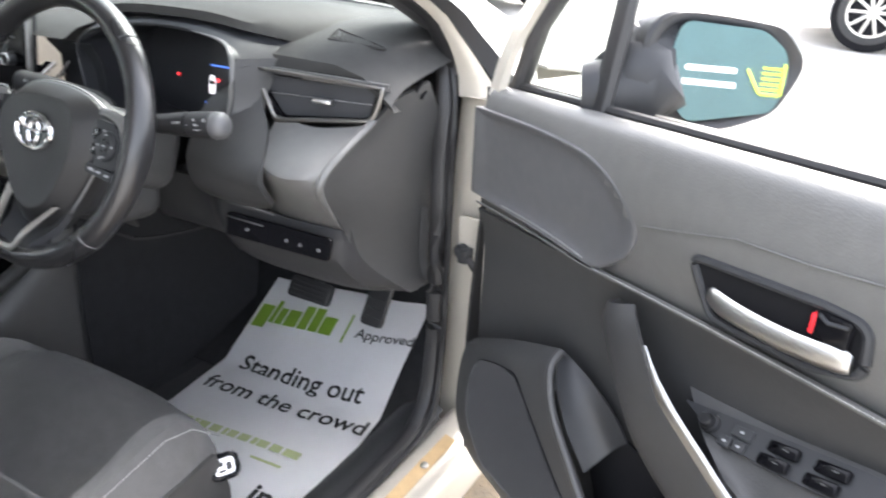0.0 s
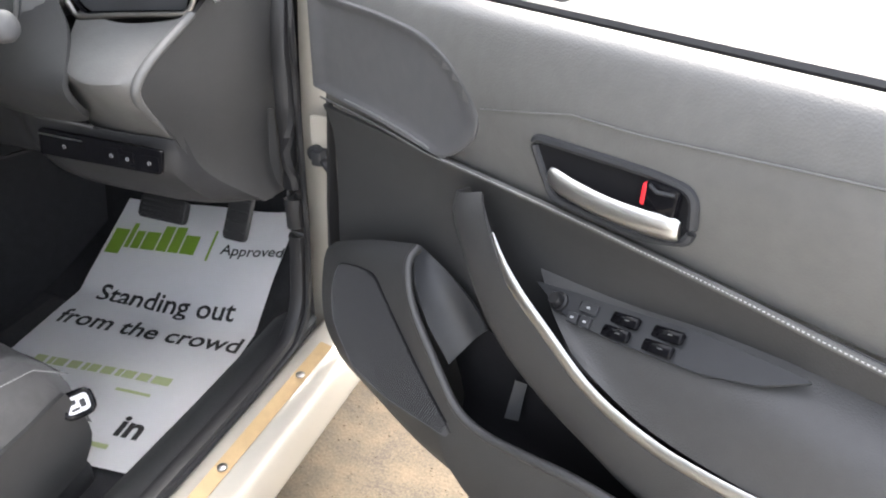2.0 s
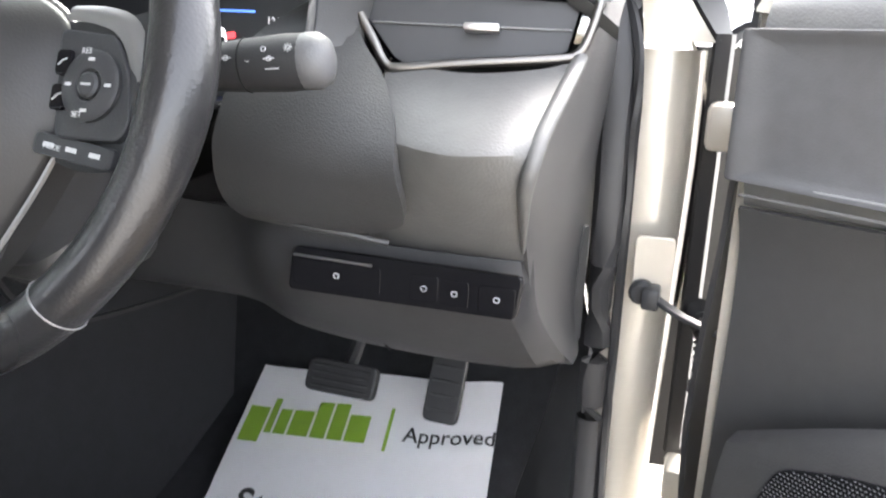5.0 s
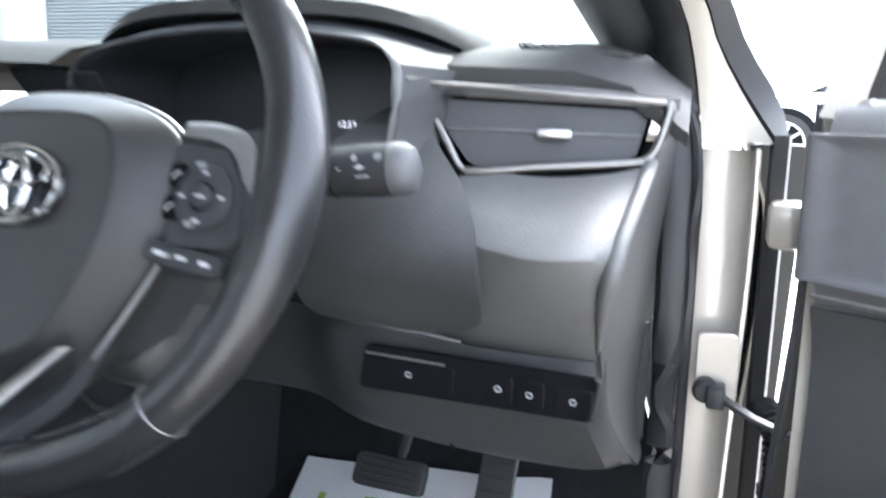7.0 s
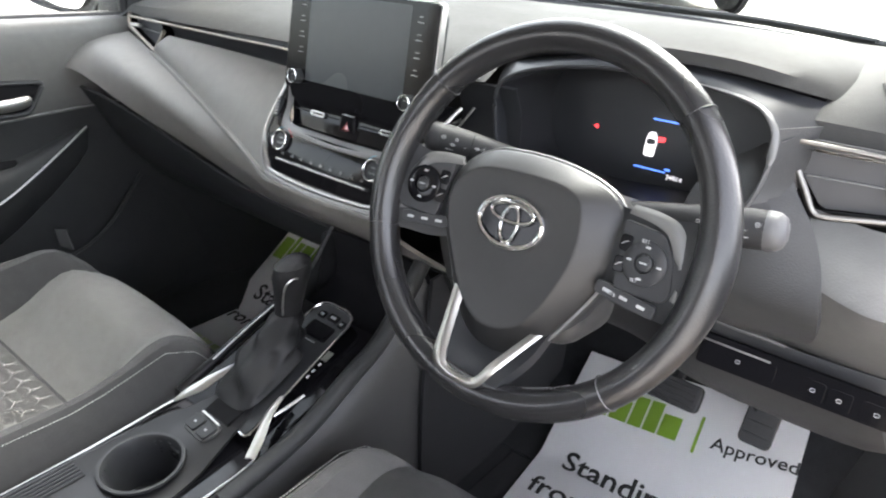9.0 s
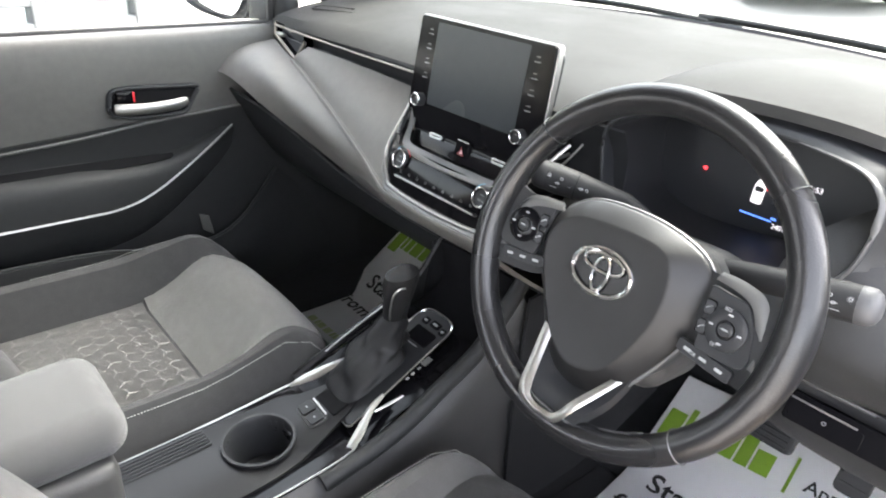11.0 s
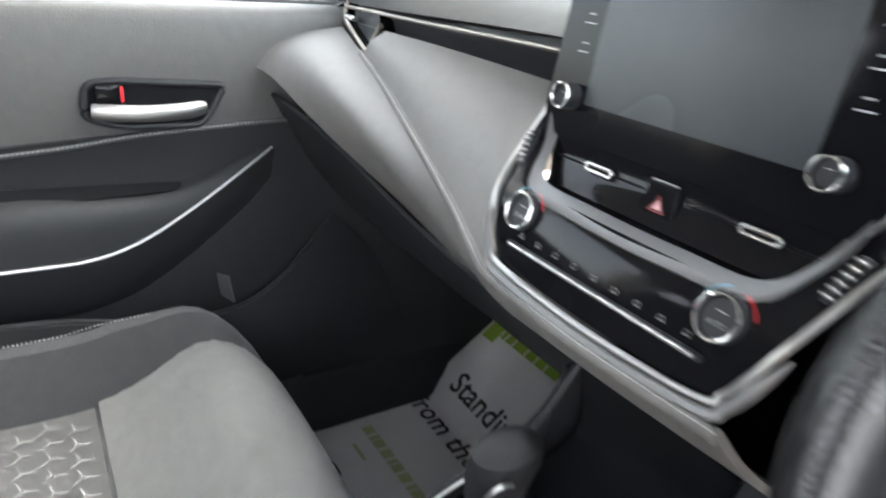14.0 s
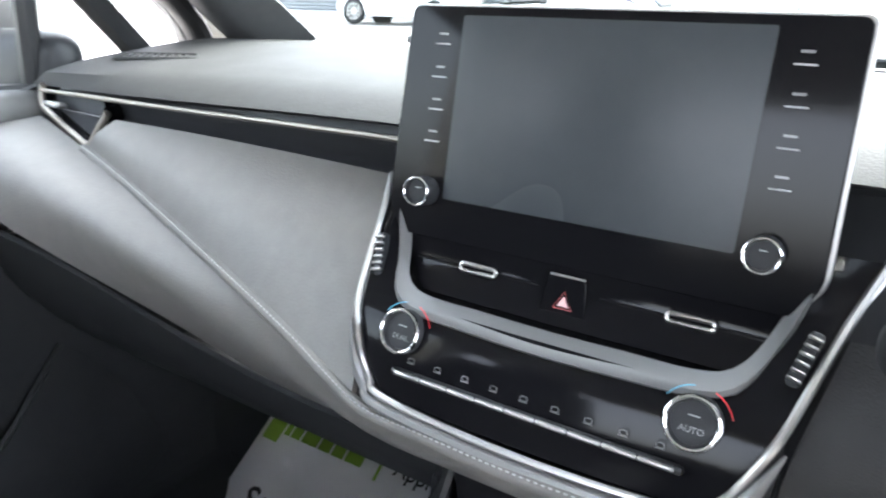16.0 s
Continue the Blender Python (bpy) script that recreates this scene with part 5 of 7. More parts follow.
# ---- pedals ----
for nm, x, y, z, w, h in (("brake_pedal", 0.425, 0.53, 0.440, 0.115, 0.05), ("accelerator_pedal", 0.578, 0.575, 0.432, 0.055, 0.105)):
    p = thing(nm, (x, y, z), "black rubber foot pedal", "pedal")
    m = frame_at((x, y, z), 32)
    part("pad", plate(rect(w, h, 0.012), m, 0.014, 0.004), RUBBER, p)
    for k in range(4):
        part("tread", box(m @ pose(0, -h * 0.32 + h * 0.21 * k, 0.015), w * 0.8, 0.004, 0.004, 0.001, 1), RUBBER, p)
    part("arm", tube(cr([m @ V(0, 0, 0), V(x, y + 0.07, z + 0.06), V(x, y + 0.10, z + 0.28)], 5), 0.011, 8), DARK, p)

# ---- paper mats ----


def paper_mat(name, ox, turn, label, ahead=0.0, side=1, foot=0.41, steep=0.455, group="paper floor mats"):
    """A printed sheet: flat under the feet, then up the toe board. Its own axes: a across, b ahead."""
    t = thing(name, (ox, 0.3, 0.235), label, "floor mat", group)

    ca, sa = math.cos(radians(turn)), math.sin(radians(turn))

    def bend(a, b, h=0.0):
        x, y = ox + a * ca - (b - 0.34) * sa, 0.34 + ahead + a * sa + (b - 0.34) * ca
        ww = 0.003 * math.sin(a * 17 + 1) * math.sin(b * 11)
        up = max(0, y - foot)
        k = min(1, up / 0.06)
        rise = up * k * steep - 0.03 * steep * k
        curl = 0.012 * max(0, min(1, (a - 0.08) / 0.12)) ** 2 * max(0, min(1, (b - 0.45) / 0.10)) * (1 if side > 0 else 0)
        return V(x, y - up * k * (1 - (1 - steep * steep) ** 0.5), 0.235 + ww + max(0, rise) + curl + h)

    rows = []
    for j in range(41):
        b = 0.03 + 0.70 * j / 40
        lft, rgt = -0.218, 0.226
        rows.append([bend(lft + (rgt - lft) * i / 22, b, 0.0) for i in range(23)])
    bm = skin(rows)
    bmesh.ops.solidify(bm, geom=bm.faces[:], thickness=0.0012)
    part("sheet", bm, PAPER, t, "creased white paper")

    def put(s, size, a, b, mt, nm, bold=0.0, sh=0.0):
        writing(s, size, None, mt, t, nm, "LEFT", sh, bold, bend=lambda x, y, z: bend(a + x, b + y, 0.0022 + z))

    def bar(a, b, w, h, mt, nm="word_bar"):
        rows = [[bend(a + w * i / 6, b + h * j / 3, 0.0024) for i in range(7)] for j in range(4)]
        bm = skin(rows)
        bmesh.ops.solidify(bm, geom=bm.faces[:], thickness=0.0004)
        part(nm, bm, mt, t)

    # the maker's name as plain green shapes of its rhythm
    xw = -0.208
    for w, lo, hi in ((0.036, -0.020, 0.050), (0.012, 0.0, 0.070), (0.021, 0.0, 0.05), (0.036, 0.0, 0.05), (0.026, 0.0, 0.070), (0.026, 0.0, 0.070), (0.036, 0.0, 0.05)):
        bar(xw, 0.590 + lo, w, hi - lo, GREEN, "logo_shape")
        xw += (w + 0.0045) * 1.0
    bar(0.044, 0.580, 0.006, 0.080, GREEN, "logo_shape")
    put("Approved", 0.038, 0.074, 0.602, INK, "printed_letter", 0.0004)
    put("Standing out", 0.066, -0.166, 0.441, INK, "printed_letter", 0.0009)
    put("from the crowd", 0.0642, -0.195, 0.350, INK, "printed_letter", 0.0009)
    xw = -0.155
    for w in (0.030, 0.013, 0.03, 0.03, 0.013, 0.026, 0.03, 0.014, 0.03, 0.03, 0.045):
        bar(xw, 0.230, w * 0.80, 0.021, OLIVE, "address_bar")
        xw += w * 1.04
    put("in", 0.068, 0.109, 0.098, INK, "printed_letter", 0.002)
    for s0 in (-0.07,):
        bm = tube([bend(s0 + p[0], 0.12 + p[1], 0.003) for p in rect(0.05, 0.05, 0.014)], 0.003, 6, closed=True)
        tube([bend(s0 + 0.012 * math.cos(q), 0.12 + 0.012 * math.sin(q), 0.003) for q in [k * 0.6283 for k in range(10)]], 0.0025, 6, closed=True, bm=bm)
        part("icon_shape", bm, INK, t)
    for a, w in ((-0.12, 0.05), (0.05, 0.07)):
        bar(a, 0.195, w, 0.007, OLIVE)
        bar(a, 0.065, w, 0.010, OLIVE)
    return t


paper_mat("paper_mat", 0.457, 6.0, "white printed paper mat in the driver's footwell")
paper_mat("paper_mat", -0.49, 0, "white printed paper mat in the passenger's footwell", -0.035, -1, 0.33, 0.60)
for x in (0.43, -0.43):
    solo("carpet_mat", box(pose(x, 0.13, 0.222), 0.50, 0.56, 0.010, 0.005), CARPET, "black carpet mat under the paper", "carpet mat", "carpet mats")

# ---- centre console ----
con = thing("centre_console", (0.0, -0.1, 0.25), "black centre console with gear lever and cup holder", "console")
part("side_wall", sheet([[(0.085, y, z) for y, z in ((0.19, 0.70), (0.10, 0.595), (-0.12, 0.492), (-0.6, 0.462))], [(0.112, 0.20, 0.66), (0.118, 0.10, 0.56), (0.118, -0.12, 0.455), (0.11, -0.6, 0.42)], [(0.125, 0.22, 0.50), (0.128, 0.10, 0.42), (0.125, -0.12, 0.36), (0.12, -0.6, 0.33)], [(0.14, 0.3, 0.24), (0.14, 0.10, 0.23), (0.135, -0.12, 0.225), (0.13, -0.6, 0.225)]], 16, 5, 0.006), HARD, con, "grained console side")
part("side_wall", sheet([[(-0.115, y, z) for y, z in ((0.19, 0.70), (0.10, 0.595), (-0.12, 0.492), (-0.6, 0.462))], [(-0.135, 0.20, 0.66), (-0.138, 0.10, 0.56), (-0.138, -0.12, 0.455), (-0.13, -0.6, 0.42)], [(-0.15, 0.3, 0.24), (-0.15, 0.10, 0.23), (-0.145, -0.12, 0.225), (-0.14, -0.6, 0.225)]], 16, 5, 0.006), LOWT, con)
# the tray's shade is put into a near-black sheet
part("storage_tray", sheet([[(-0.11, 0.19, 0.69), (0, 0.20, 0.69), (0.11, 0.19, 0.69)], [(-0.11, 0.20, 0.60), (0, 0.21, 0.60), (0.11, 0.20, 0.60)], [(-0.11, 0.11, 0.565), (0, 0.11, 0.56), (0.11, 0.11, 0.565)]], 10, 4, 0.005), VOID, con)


def pierced(bm, cx, cy, r):
    """Takes a round opening out of a panel."""
    gone = [f for f in bm.faces if (f.calc_center_median().x - cx) ** 2 + (f.calc_center_median().y - cy) ** 2 < r * r]
    bmesh.ops.delete(bm, geom=gone, context="FACES")
    return bm


CUP = (-0.020, -0.242, 0.050)
bm = sheet([[(-0.115, y, z), (-0.05, y, z - 0.004), (0.03, y, z - 0.004), (0.085, y, z)] for y, z in ((0.11, 0.588), (0.0, 0.545), (-0.10, 0.503), (-0.17, 0.488), (-0.62, 0.466))], 40, 30, 0.006)
part("top_panel", pierced(bm, *CUP), GLOSS, con, "gloss black top panel")
bm = sheet([[(a, y, z), (a * 0.6 + b * 0.4, y, z + 0.004), (a * 0.3 + b * 0.7, y, z + 0.004), (b, y, z)] for y, z, a, b in ((-0.085, 0.522, -0.046, 0.018), (-0.10, 0.517, -0.056, 0.022), (-0.135, 0.505, -0.072, 0.030), (-0.17, 0.497, -0.092, 0.040), (-0.22, 0.488, -0.102, 0.052), (-0.32, 0.484, -0.104, 0.060), (-0.62, 0.473, -0.104, 0.062))], 40, 14, 0.006)
part("cup_surround", pierced(bm, *CUP), DECK, con, "satin dark console deck")
mcu = Matrix.Translation((CUP[0], CUP[1], 0.4975)) @ pose(0, 0, 0, 4)
rows = [[mcu @ V(q * math.cos(k * math.pi / 20), q * math.sin(k * math.pi / 20), hh) for k in range(40)] for q, hh in ((0.0575, -0.001), (0.057, 0.002), (0.0525, 0.002), (0.0495, -0.002), (0.047, -0.03), (0.042, -0.075), (0.001, -0.077))]
part("cup_holder", skin(rows, wrap=True), DARK, con, "deep black cup holder")
for k in range(6):
    part("deck_ridge", tube([(-0.098 + 0.007 * k, -0.30, 0.489), (-0.098 + 0.007 * k, -0.60, 0.475)], 0.002, 6), DECK, con)
# bright strips along the deck
for outer, inner in (([(-0.100, -0.146, 0.509), (-0.097, -0.124, 0.519), (-0.082, -0.090, 0.535), (-0.062, -0.052, 0.551)], [(-0.094, -0.146, 0.508), (-0.073, -0.112, 0.521), (-0.066, -0.086, 0.533), (-0.056, -0.052, 0.549)]),
                     ([(0.091, -0.140, 0.504), (0.081, -0.116, 0.515), (0.060, -0.084, 0.529), (0.050, -0.055, 0.541)], [(0.078, -0.146, 0.503), (0.063, -0.117, 0.515), (0.045, -0.084, 0.528), (0.042, -0.055, 0.540)]),
                     ([(0.062, -0.082, 0.528), (0.070, -0.058, 0.537), (0.074, -0.036, 0.545)], [(0.059, -0.080, 0.529), (0.064, -0.056, 0.538), (0.070, -0.034, 0.546)])):
    part("bright_blade", sheet([outer, [((a[0] + b[0]) / 2, (a[1] + b[1]) / 2, (a[2] + b[2]) / 2 + 0.002) for a, b in zip(outer, inner)], inner], 14, 3, 0.003), SILVER, con, "bright silver blade")
part("edge_line", tube(cr([(0.0862, -0.60, 0.468), (0.086, -0.30, 0.480), (0.084, -0.15, 0.491), (0.068, -0.118, 0.496)], 6), 0.0018, 6), SILVER, con, "thin bright edge")
part("edge_line", tube(cr([(-0.116, -0.60, 0.468), (-0.116, -0.30, 0.480), (-0.112, -0.15, 0.497), (-0.10, -0.135, 0.505)], 6), 0.0018, 6), SILVER, con)
part("rail", tube(cr([(-0.128, -0.12, 0.495), (-0.128, -0.06, 0.520), (-0.127, -0.01, 0.543), (-0.125, 0.05, 0.570), (-0.122, 0.11, 0.598)], 6), 0.0085, 10), DECK, con, "padded side rail")
part("edge_line", tube(cr([(-0.122, -0.06, 0.530), (-0.121, 0.0, 0.557), (-0.118, 0.06, 0.584), (-0.114, 0.11, 0.607)], 6), 0.0014, 6), SILVER, con)
part("rail", tube(cr([(0.10, -0.20, 0.478), (0.108, -0.08, 0.515), (0.108, 0.02, 0.565), (0.104, 0.10, 0.605), (0.10, 0.19, 0.70)], 6), 0.014, 10), LOWT, con, "padded side rail")
# selector panel
PT = rpoly([(-0.046, -0.11), (0.046, -0.13), (0.036, 0.105), (0.02, 0.118), (-0.032, 0.118), (-0.046, 0.105)], 0.015)
mpn = pose(0.0, 0.0, 0.552, 24, 0, 0)
sp = part("selector_panel", plate(PT, mpn, 0.006, 0.002), DARK, con, "dark selector panel")
part("panel_outline", tube([mpn @ V(p[0] * 1.02, p[1] * 1.02, 0.005) for p in PT], 0.0026, 8, closed=True), CHROME, sp, "chrome outline")
for x, y, w in ((-0.020, 0.095, 0.014), (0.004, 0.097, 0.022), (0.026, 0.093, 0.012)):
    part("panel_key", plate(rect(w, 0.014, 0.003, x, y), mpn @ pose(0, 0, 0.0055), 0.003, 0.001), GLOSS, sp)
    part("panel_symbol", box(mpn @ pose(x, y, 0.0088), w * 0.5, 0.004, 0.0004, 0), PRINT, sp)
part("panel_key", plate(rect(0.05, 0.030, 0.004, 0.0, 0.066), mpn @ pose(0, 0, 0.0055), 0.004, 0.0015), GLOSS, sp)
part("panel_symbol", box(mpn @ pose(0.0, 0.045, 0.0068), 0.022, 0.002, 0.0006, 0), PRINT, sp)
for k, y in enumerate((0.035, 0.018, 0.004, -0.008)):
    part("gate_letter", box(mpn @ pose(0.052, y, 0.0085), 0.004 if k else 0.012, 0.006 if k else 0.018, 0.0006, 0), PRINT if k else SILVER, sp)
bb = part("brake_switch", plate(rect(0.058, 0.036, 0.012), pose(-0.016, -0.149, 0.502, 14, 0, -4), 0.006, 0.002), HARD, con, "parking brake switch")
for x in (-0.014, 0.014):
    part("key", plate(rect(0.024, 0.024, 0.004, x, -0.003), pose(-0.016, -0.149, 0.5075, 14, 0, -4), 0.004, 0.001), DARK, bb)
    part("key_symbol", box(pose(-0.016, -0.149, 0.5075, 14, 0, -4) @ pose(x, -0.003, 0.0042), 0.0045, 0.003, 0.0004, 0), PRINT, bb)
part("brake_switch_line", box(pose(-0.016, -0.149, 0.5085, 14, 0, -4) @ pose(0, 0.014, 0.003), 0.046, 0.003, 0.002, 0.0005, 1), SILVER, bb)
# a flat black block stands for the shaded well
part("well", box(pose(-0.014, -0.114, 0.516, 20), 0.056, 0.030, 0.004, 0.001), VOID, con)
# arm rest box between the seats
part("arm_rest_lid", box(pose(-0.03, -0.60, 0.655, 3), 0.17, 0.34, 0.07, 0.032, 6), ARMCLOTH, con, "grey cloth arm rest lid")
part("arm_rest_box", box(pose(-0.03, -0.62, 0.54), 0.18, 0.34, 0.18, 0.02, 3), HARD, con)
# gear lever
gl = thing("gear_lever", (-0.03, 0.0, 0.56), "black gear lever with a leather gaiter", "gear lever")
bm = bmesh.new()
rows = []
for j in range(25):
    t = j / 24
    c = V(-0.020, -0.045, 0.548).lerp(V(-0.030, 0.022, 0.625), t)
    fx, fy = 0.027 * (1 - t) ** 0.8 + 0.019, 0.042 * (1 - t) ** 0.8 + 0.020
    row = []
    for k in range(48):
        a = 2 * math.pi * k / 48
        q = (abs(math.cos(a)) ** 4 + abs(math.sin(a)) ** 4) ** -0.25 if t < 0.5 else 1
        q = 1 + (q - 1) * (1 - t * 2 if t < 0.5 else 0)
        f = 1 + (0.17 * abs(math.sin(2.5 * a + 3.5 * t)) - 0.08 + 0.11 * math.sin(14 * t + 2 * a) + 0.05 * math.sin(5 * a - 11 * t)) * math.sin(math.pi * t) ** 0.7
        row.append(c + V(fx * q * f * math.cos(a), fy * q * f * math.sin(a), 0.42 * fy * q * math.sin(a) * (1 - t)))
    rows.append(row)
part("gaiter", skin(rows, wrap=True, cap=True, bm=bm), GAITER, gl, "folded leather gaiter")
rows = []
for t, w, d in ((0, 0.018, 0.021), (0.15, 0.020, 0.023), (0.45, 0.022, 0.027), (0.75, 0.025, 0.033), (0.92, 0.023, 0.030), (0.985, 0.016, 0.020), (1.0, 0.008, 0.010)):
    c = V(-0.031, 0.022, 0.620).lerp(V(-0.012, 0.020, 0.722), t)
    rows.append([c + V(w * math.cos(a), d * math.sin(a), 0.004 * math.sin(a)) for a in [2 * math.pi * k / 24 for k in range(24)]])
kn = part("knob", skin(rows, wrap=True, cap=True), GAITER, gl, "rounded leather knob")
part("knob_strip", tube(cr([(0.0105, 0.010, 0.700), (0.0085, 0.000, 0.700), (0.004, -0.009, 0.688), (-0.004, -0.008, 0.660), (-0.010, -0.004, 0.635)], 5), 0.0017, 6), SILVER, kn, "bright knob trim")
part("collar", lathe([(0.021, 0), (0.023, 0.004), (0.021, 0.010), (0.019, 0.012)], pose(-0.031, 0.022, 0.612), 20), DARK, gl)


# ---- seats ----
def seat(name, ox, label, pattern, dy=0.0, dz=0.0, hump=0.060, bol=0.060):
    s = thing(name, (ox, -0.3, 0.24), label, "seat", "front seats")

    def top(x, y):
        """Upper surface of the cushion: x across from the middle, y along."""
        e = abs(x) / 0.25
        y -= dy
        z = 0.500 + dz + hump * math.exp(-((y + 0.092) / 0.085) ** 2) * (1 - 0.35 * e * e)
        side = max(0, min(1, (e - 0.60) / 0.22))
        z += bol * side * side * (3 - 2 * side) * (1 - max(0, min(1, (y + 0.20) / 0.20))) * (1 if x < 0 else 0.55)
        if e > 0.84:
            z -= 0.055 * ((e - 0.84) / 0.16) ** 2
        if y > -0.05:
            z -= 11 * (y + 0.05) ** 2
        return z

    rows = []
    for j in range(25):
        y = dy + 0.02 - 0.55 * j / 24
        w = 0.245 * (1 - 0.22 * max(0, (y - dy + 0.12) / 0.14) ** 2.5)
        rows.append([V(ox + w * (-1 + 2 * i / 28), y, top(0.25 * (-1 + 2 * i / 28), y)) for i in range(29)])
    cush = bmesh.new()
    skin(rows, bm=cush)
    edge = [r[0] for r in rows] + rows[-1][1:] + [r[-1] for r in rows[::-1]][1:] + rows[0][::-1][1:-1]
    cen = V(ox, -0.25, 0)
    lower = [V(cen.x + (p.x - cen.x) * 1.03, cen.y + (p.y - cen.y) * 1.02, p.z - 0.045) for p in edge]
    low2 = [V(cen.x + (p.x - cen.x) * 0.97, cen.y + (p.y - cen.y) * 0.95, 0.33) for p in edge]
    skin([edge, lower, low2], wrap=True, bm=cush)
    bmesh.ops.remove_doubles(cush, verts=cush.verts, dist=1e-5)
    # the driver's seat takes the copy with daylight painted in
    dark = FABRICD if pattern else FABRICD_SUNLIT
    part("cushion", cush, dark, s, "charcoal cloth cushion")

    def insert(x0, xa, y0, y1, mt, nm, h=0.013, bulge=0.006, xb=None):
        rows = []
        for j in range(13):
            x1 = xa + ((xb or xa) - xa) * j / 12
            y = dy + y0 + (y1 - y0) * j / 12
            rows.append([V(ox + 0.98 * (x0 + (x1 - x0) * i / 14), y, top(x0 + (x1 - x0) * i / 14, y) + h * min(1, 6 * min(j / 12, 1 - j / 12) + 0.05, 6 * min(i / 14, 1 - i / 14) + 0.05) + bulge * math.sin(math.pi * j / 12) * math.sin(math.pi * i / 14)) for i in range(15)])
        bm = skin(rows)
        bmesh.ops.solidify(bm, geom=bm.faces[:], thickness=0.006)
        return part(nm, bm, mt, s)

    # the passenger's front insert has the windscreen light painted into its cloth
    insert(-0.165, 0.210 if pattern else 0.178, 0.020, -0.238, FABRIC_LIT if pattern else dark, "front_insert", xb=0.178)
    mid = insert(-0.162, 0.168, -0.243, -0.53, FABRICM if pattern else dark, "middle_insert")
    if pattern:
        bm = bmesh.new()
        for i in range(11):
            for j in range(9):
                cx, cy = -0.156 + 0.033 * i + (0.0165 if j % 2 else 0), -0.268 - 0.0300 * j
                if abs(cx) > 0.150:
                    continue
                for a in (78, 198, 318):
                    dx, dy = 0.0155 * math.cos(radians(a)), 0.0155 * math.sin(radians(a))
                    q = []
                    for k in range(4):
                        x, y = cx + dx * k / 3, cy + dy * k / 3
                        q.append(V(ox + 0.98 * x, y, top(x, y) + 0.0150 + 0.006 * math.sin(math.pi * (y + 0.245) / -0.285) * math.sin(math.pi * max(0, min(1, (x + 0.162) / 0.330)))))
                    tube(q, [0.0017, 0.0017, 0.0014, 0.0008], 5, flat=0.45, bm=bm)
        part("woven_pattern", bm, PATT, mid, "woven three-armed pattern", kind="stuff")
    for sx in (-1, 1):
        stitches([V(ox + sx * 0.222, y, top(sx * 0.226, y) + 0.003) for y in [dy - 0.01 - 0.05 * k for k in range(9)]], s, 0.005, 0.0011)
        part("side_skirt", sheet([[(ox + sx * 0.250, 0.0, 0.45), (ox + sx * 0.258, -0.25, 0.44), (ox + sx * 0.258, -0.5, 0.44)], [(ox + sx * 0.255, 0.02, 0.36), (ox + sx * 0.262, -0.25, 0.34), (ox + sx * 0.26, -0.5, 0.34)], [(ox + sx * 0.245, 0.0, 0.30), (ox + sx * 0.25, -0.25, 0.28), (ox + sx * 0.25, -0.5, 0.28)]], 10, 4, 0.008), HARD, s, "black plastic skirt")
        part("runner", box(pose(ox + sx * 0.2, -0.25, 0.25), 0.05, 0.56, 0.05, 0.01), DARK, s)
    # backrest
    rows = []
    for j in range(15):
        t = j / 14
        c = V(ox, -0.60 - 0.30 * t, 0.50 + 0.62 * t)
        w = 0.25 - 0.05 * t ** 3
        row = []
        for k in range(32):
            a = 2 * math.pi * k / 32
            x, d = math.cos(a), math.sin(a)
            bol = 0.05 * max(0, abs(x) - 0.55) * (1 - t * 0.6) * 2
            row.append(c + V(w * math.copysign(abs(x) ** 0.55, x), -(0.06 * d) + (bol if d < 0 else 0), 0.018 * -d))
        rows.append(row)
    part("backrest", skin(rows, wrap=True, cap=True), dark, s, "charcoal cloth backrest")
    for sx in (-1, 1):
        pts = cr([(ox + sx * 0.215, -0.545, 0.535), (ox + sx * 0.215, -0.58, 0.66), (ox + sx * 0.21, -0.65, 0.80), (ox + sx * 0.19, -0.73, 0.92)], 6)
        part("bolster", tube(pts, [0.045 + 0.022 * math.sin(math.pi * (0.25 + 0.6 * k / (len(pts) - 1))) for k in range(len(pts))], 16), dark, s, "padded side bolster")
    part("headrest", box(pose(ox, -0.97, 1.21, 15), 0.26, 0.10, 0.18, 0.045, 5), FABRICD, s)
    return s


seat("passenger_seat", -0.378, "charcoal passenger seat with grey patterned cloth", True, 0.0, -0.030, 0.086, 0.10)
seat("driver_seat", 0.405, "charcoal cloth driver seat with pale stitching", False, 0.045, -0.045)

mh = pose(0.662, 0.008, 0.425, 60, 0, 60)
hd = thing("seat_handle", (0.662, 0.0, 0.40), "black looped handle at the seat's side", "handle")
part("loop", tube(on(mh, rect(0.040, 0.034, 0.012)), 0.0042, 8, closed=True), GLOSS, hd)
part("pad", plate(rect(0.034, 0.028, 0.010), mh @ pose(0, 0, -0.004), 0.003), PAPER, hd, "white face with black marks")
for x, y, w, h in ((-0.006, 0.004, 0.010, 0.007), (0.007, -0.001, 0.008, 0.012), (-0.004, -0.007, 0.012, 0.004)):
    part("mark", plate(rect(w, h, 0.002, x, y), mh @ pose(0, 0, -0.0008), 0.0004), INK, hd)


# ---- driver's door, open ----
dd = thing("driver_door", (0.90, 0.36, 0.28), "open driver door with dark trim and silver pull", "door", placed=SIDE)
ang = radians(-28)
DF = Matrix(((math.cos(ang), 0, math.sin(ang), 1.294), (math.sin(ang), 0, -math.cos(ang), 0.149), (0, 1, 0, 0), (0, 0, 0, 1)))


def D(*pts):
    return [DF @ V(*p) for p in pts]


UU = (-0.44, -0.25, 0.0, 0.3, 0.62)
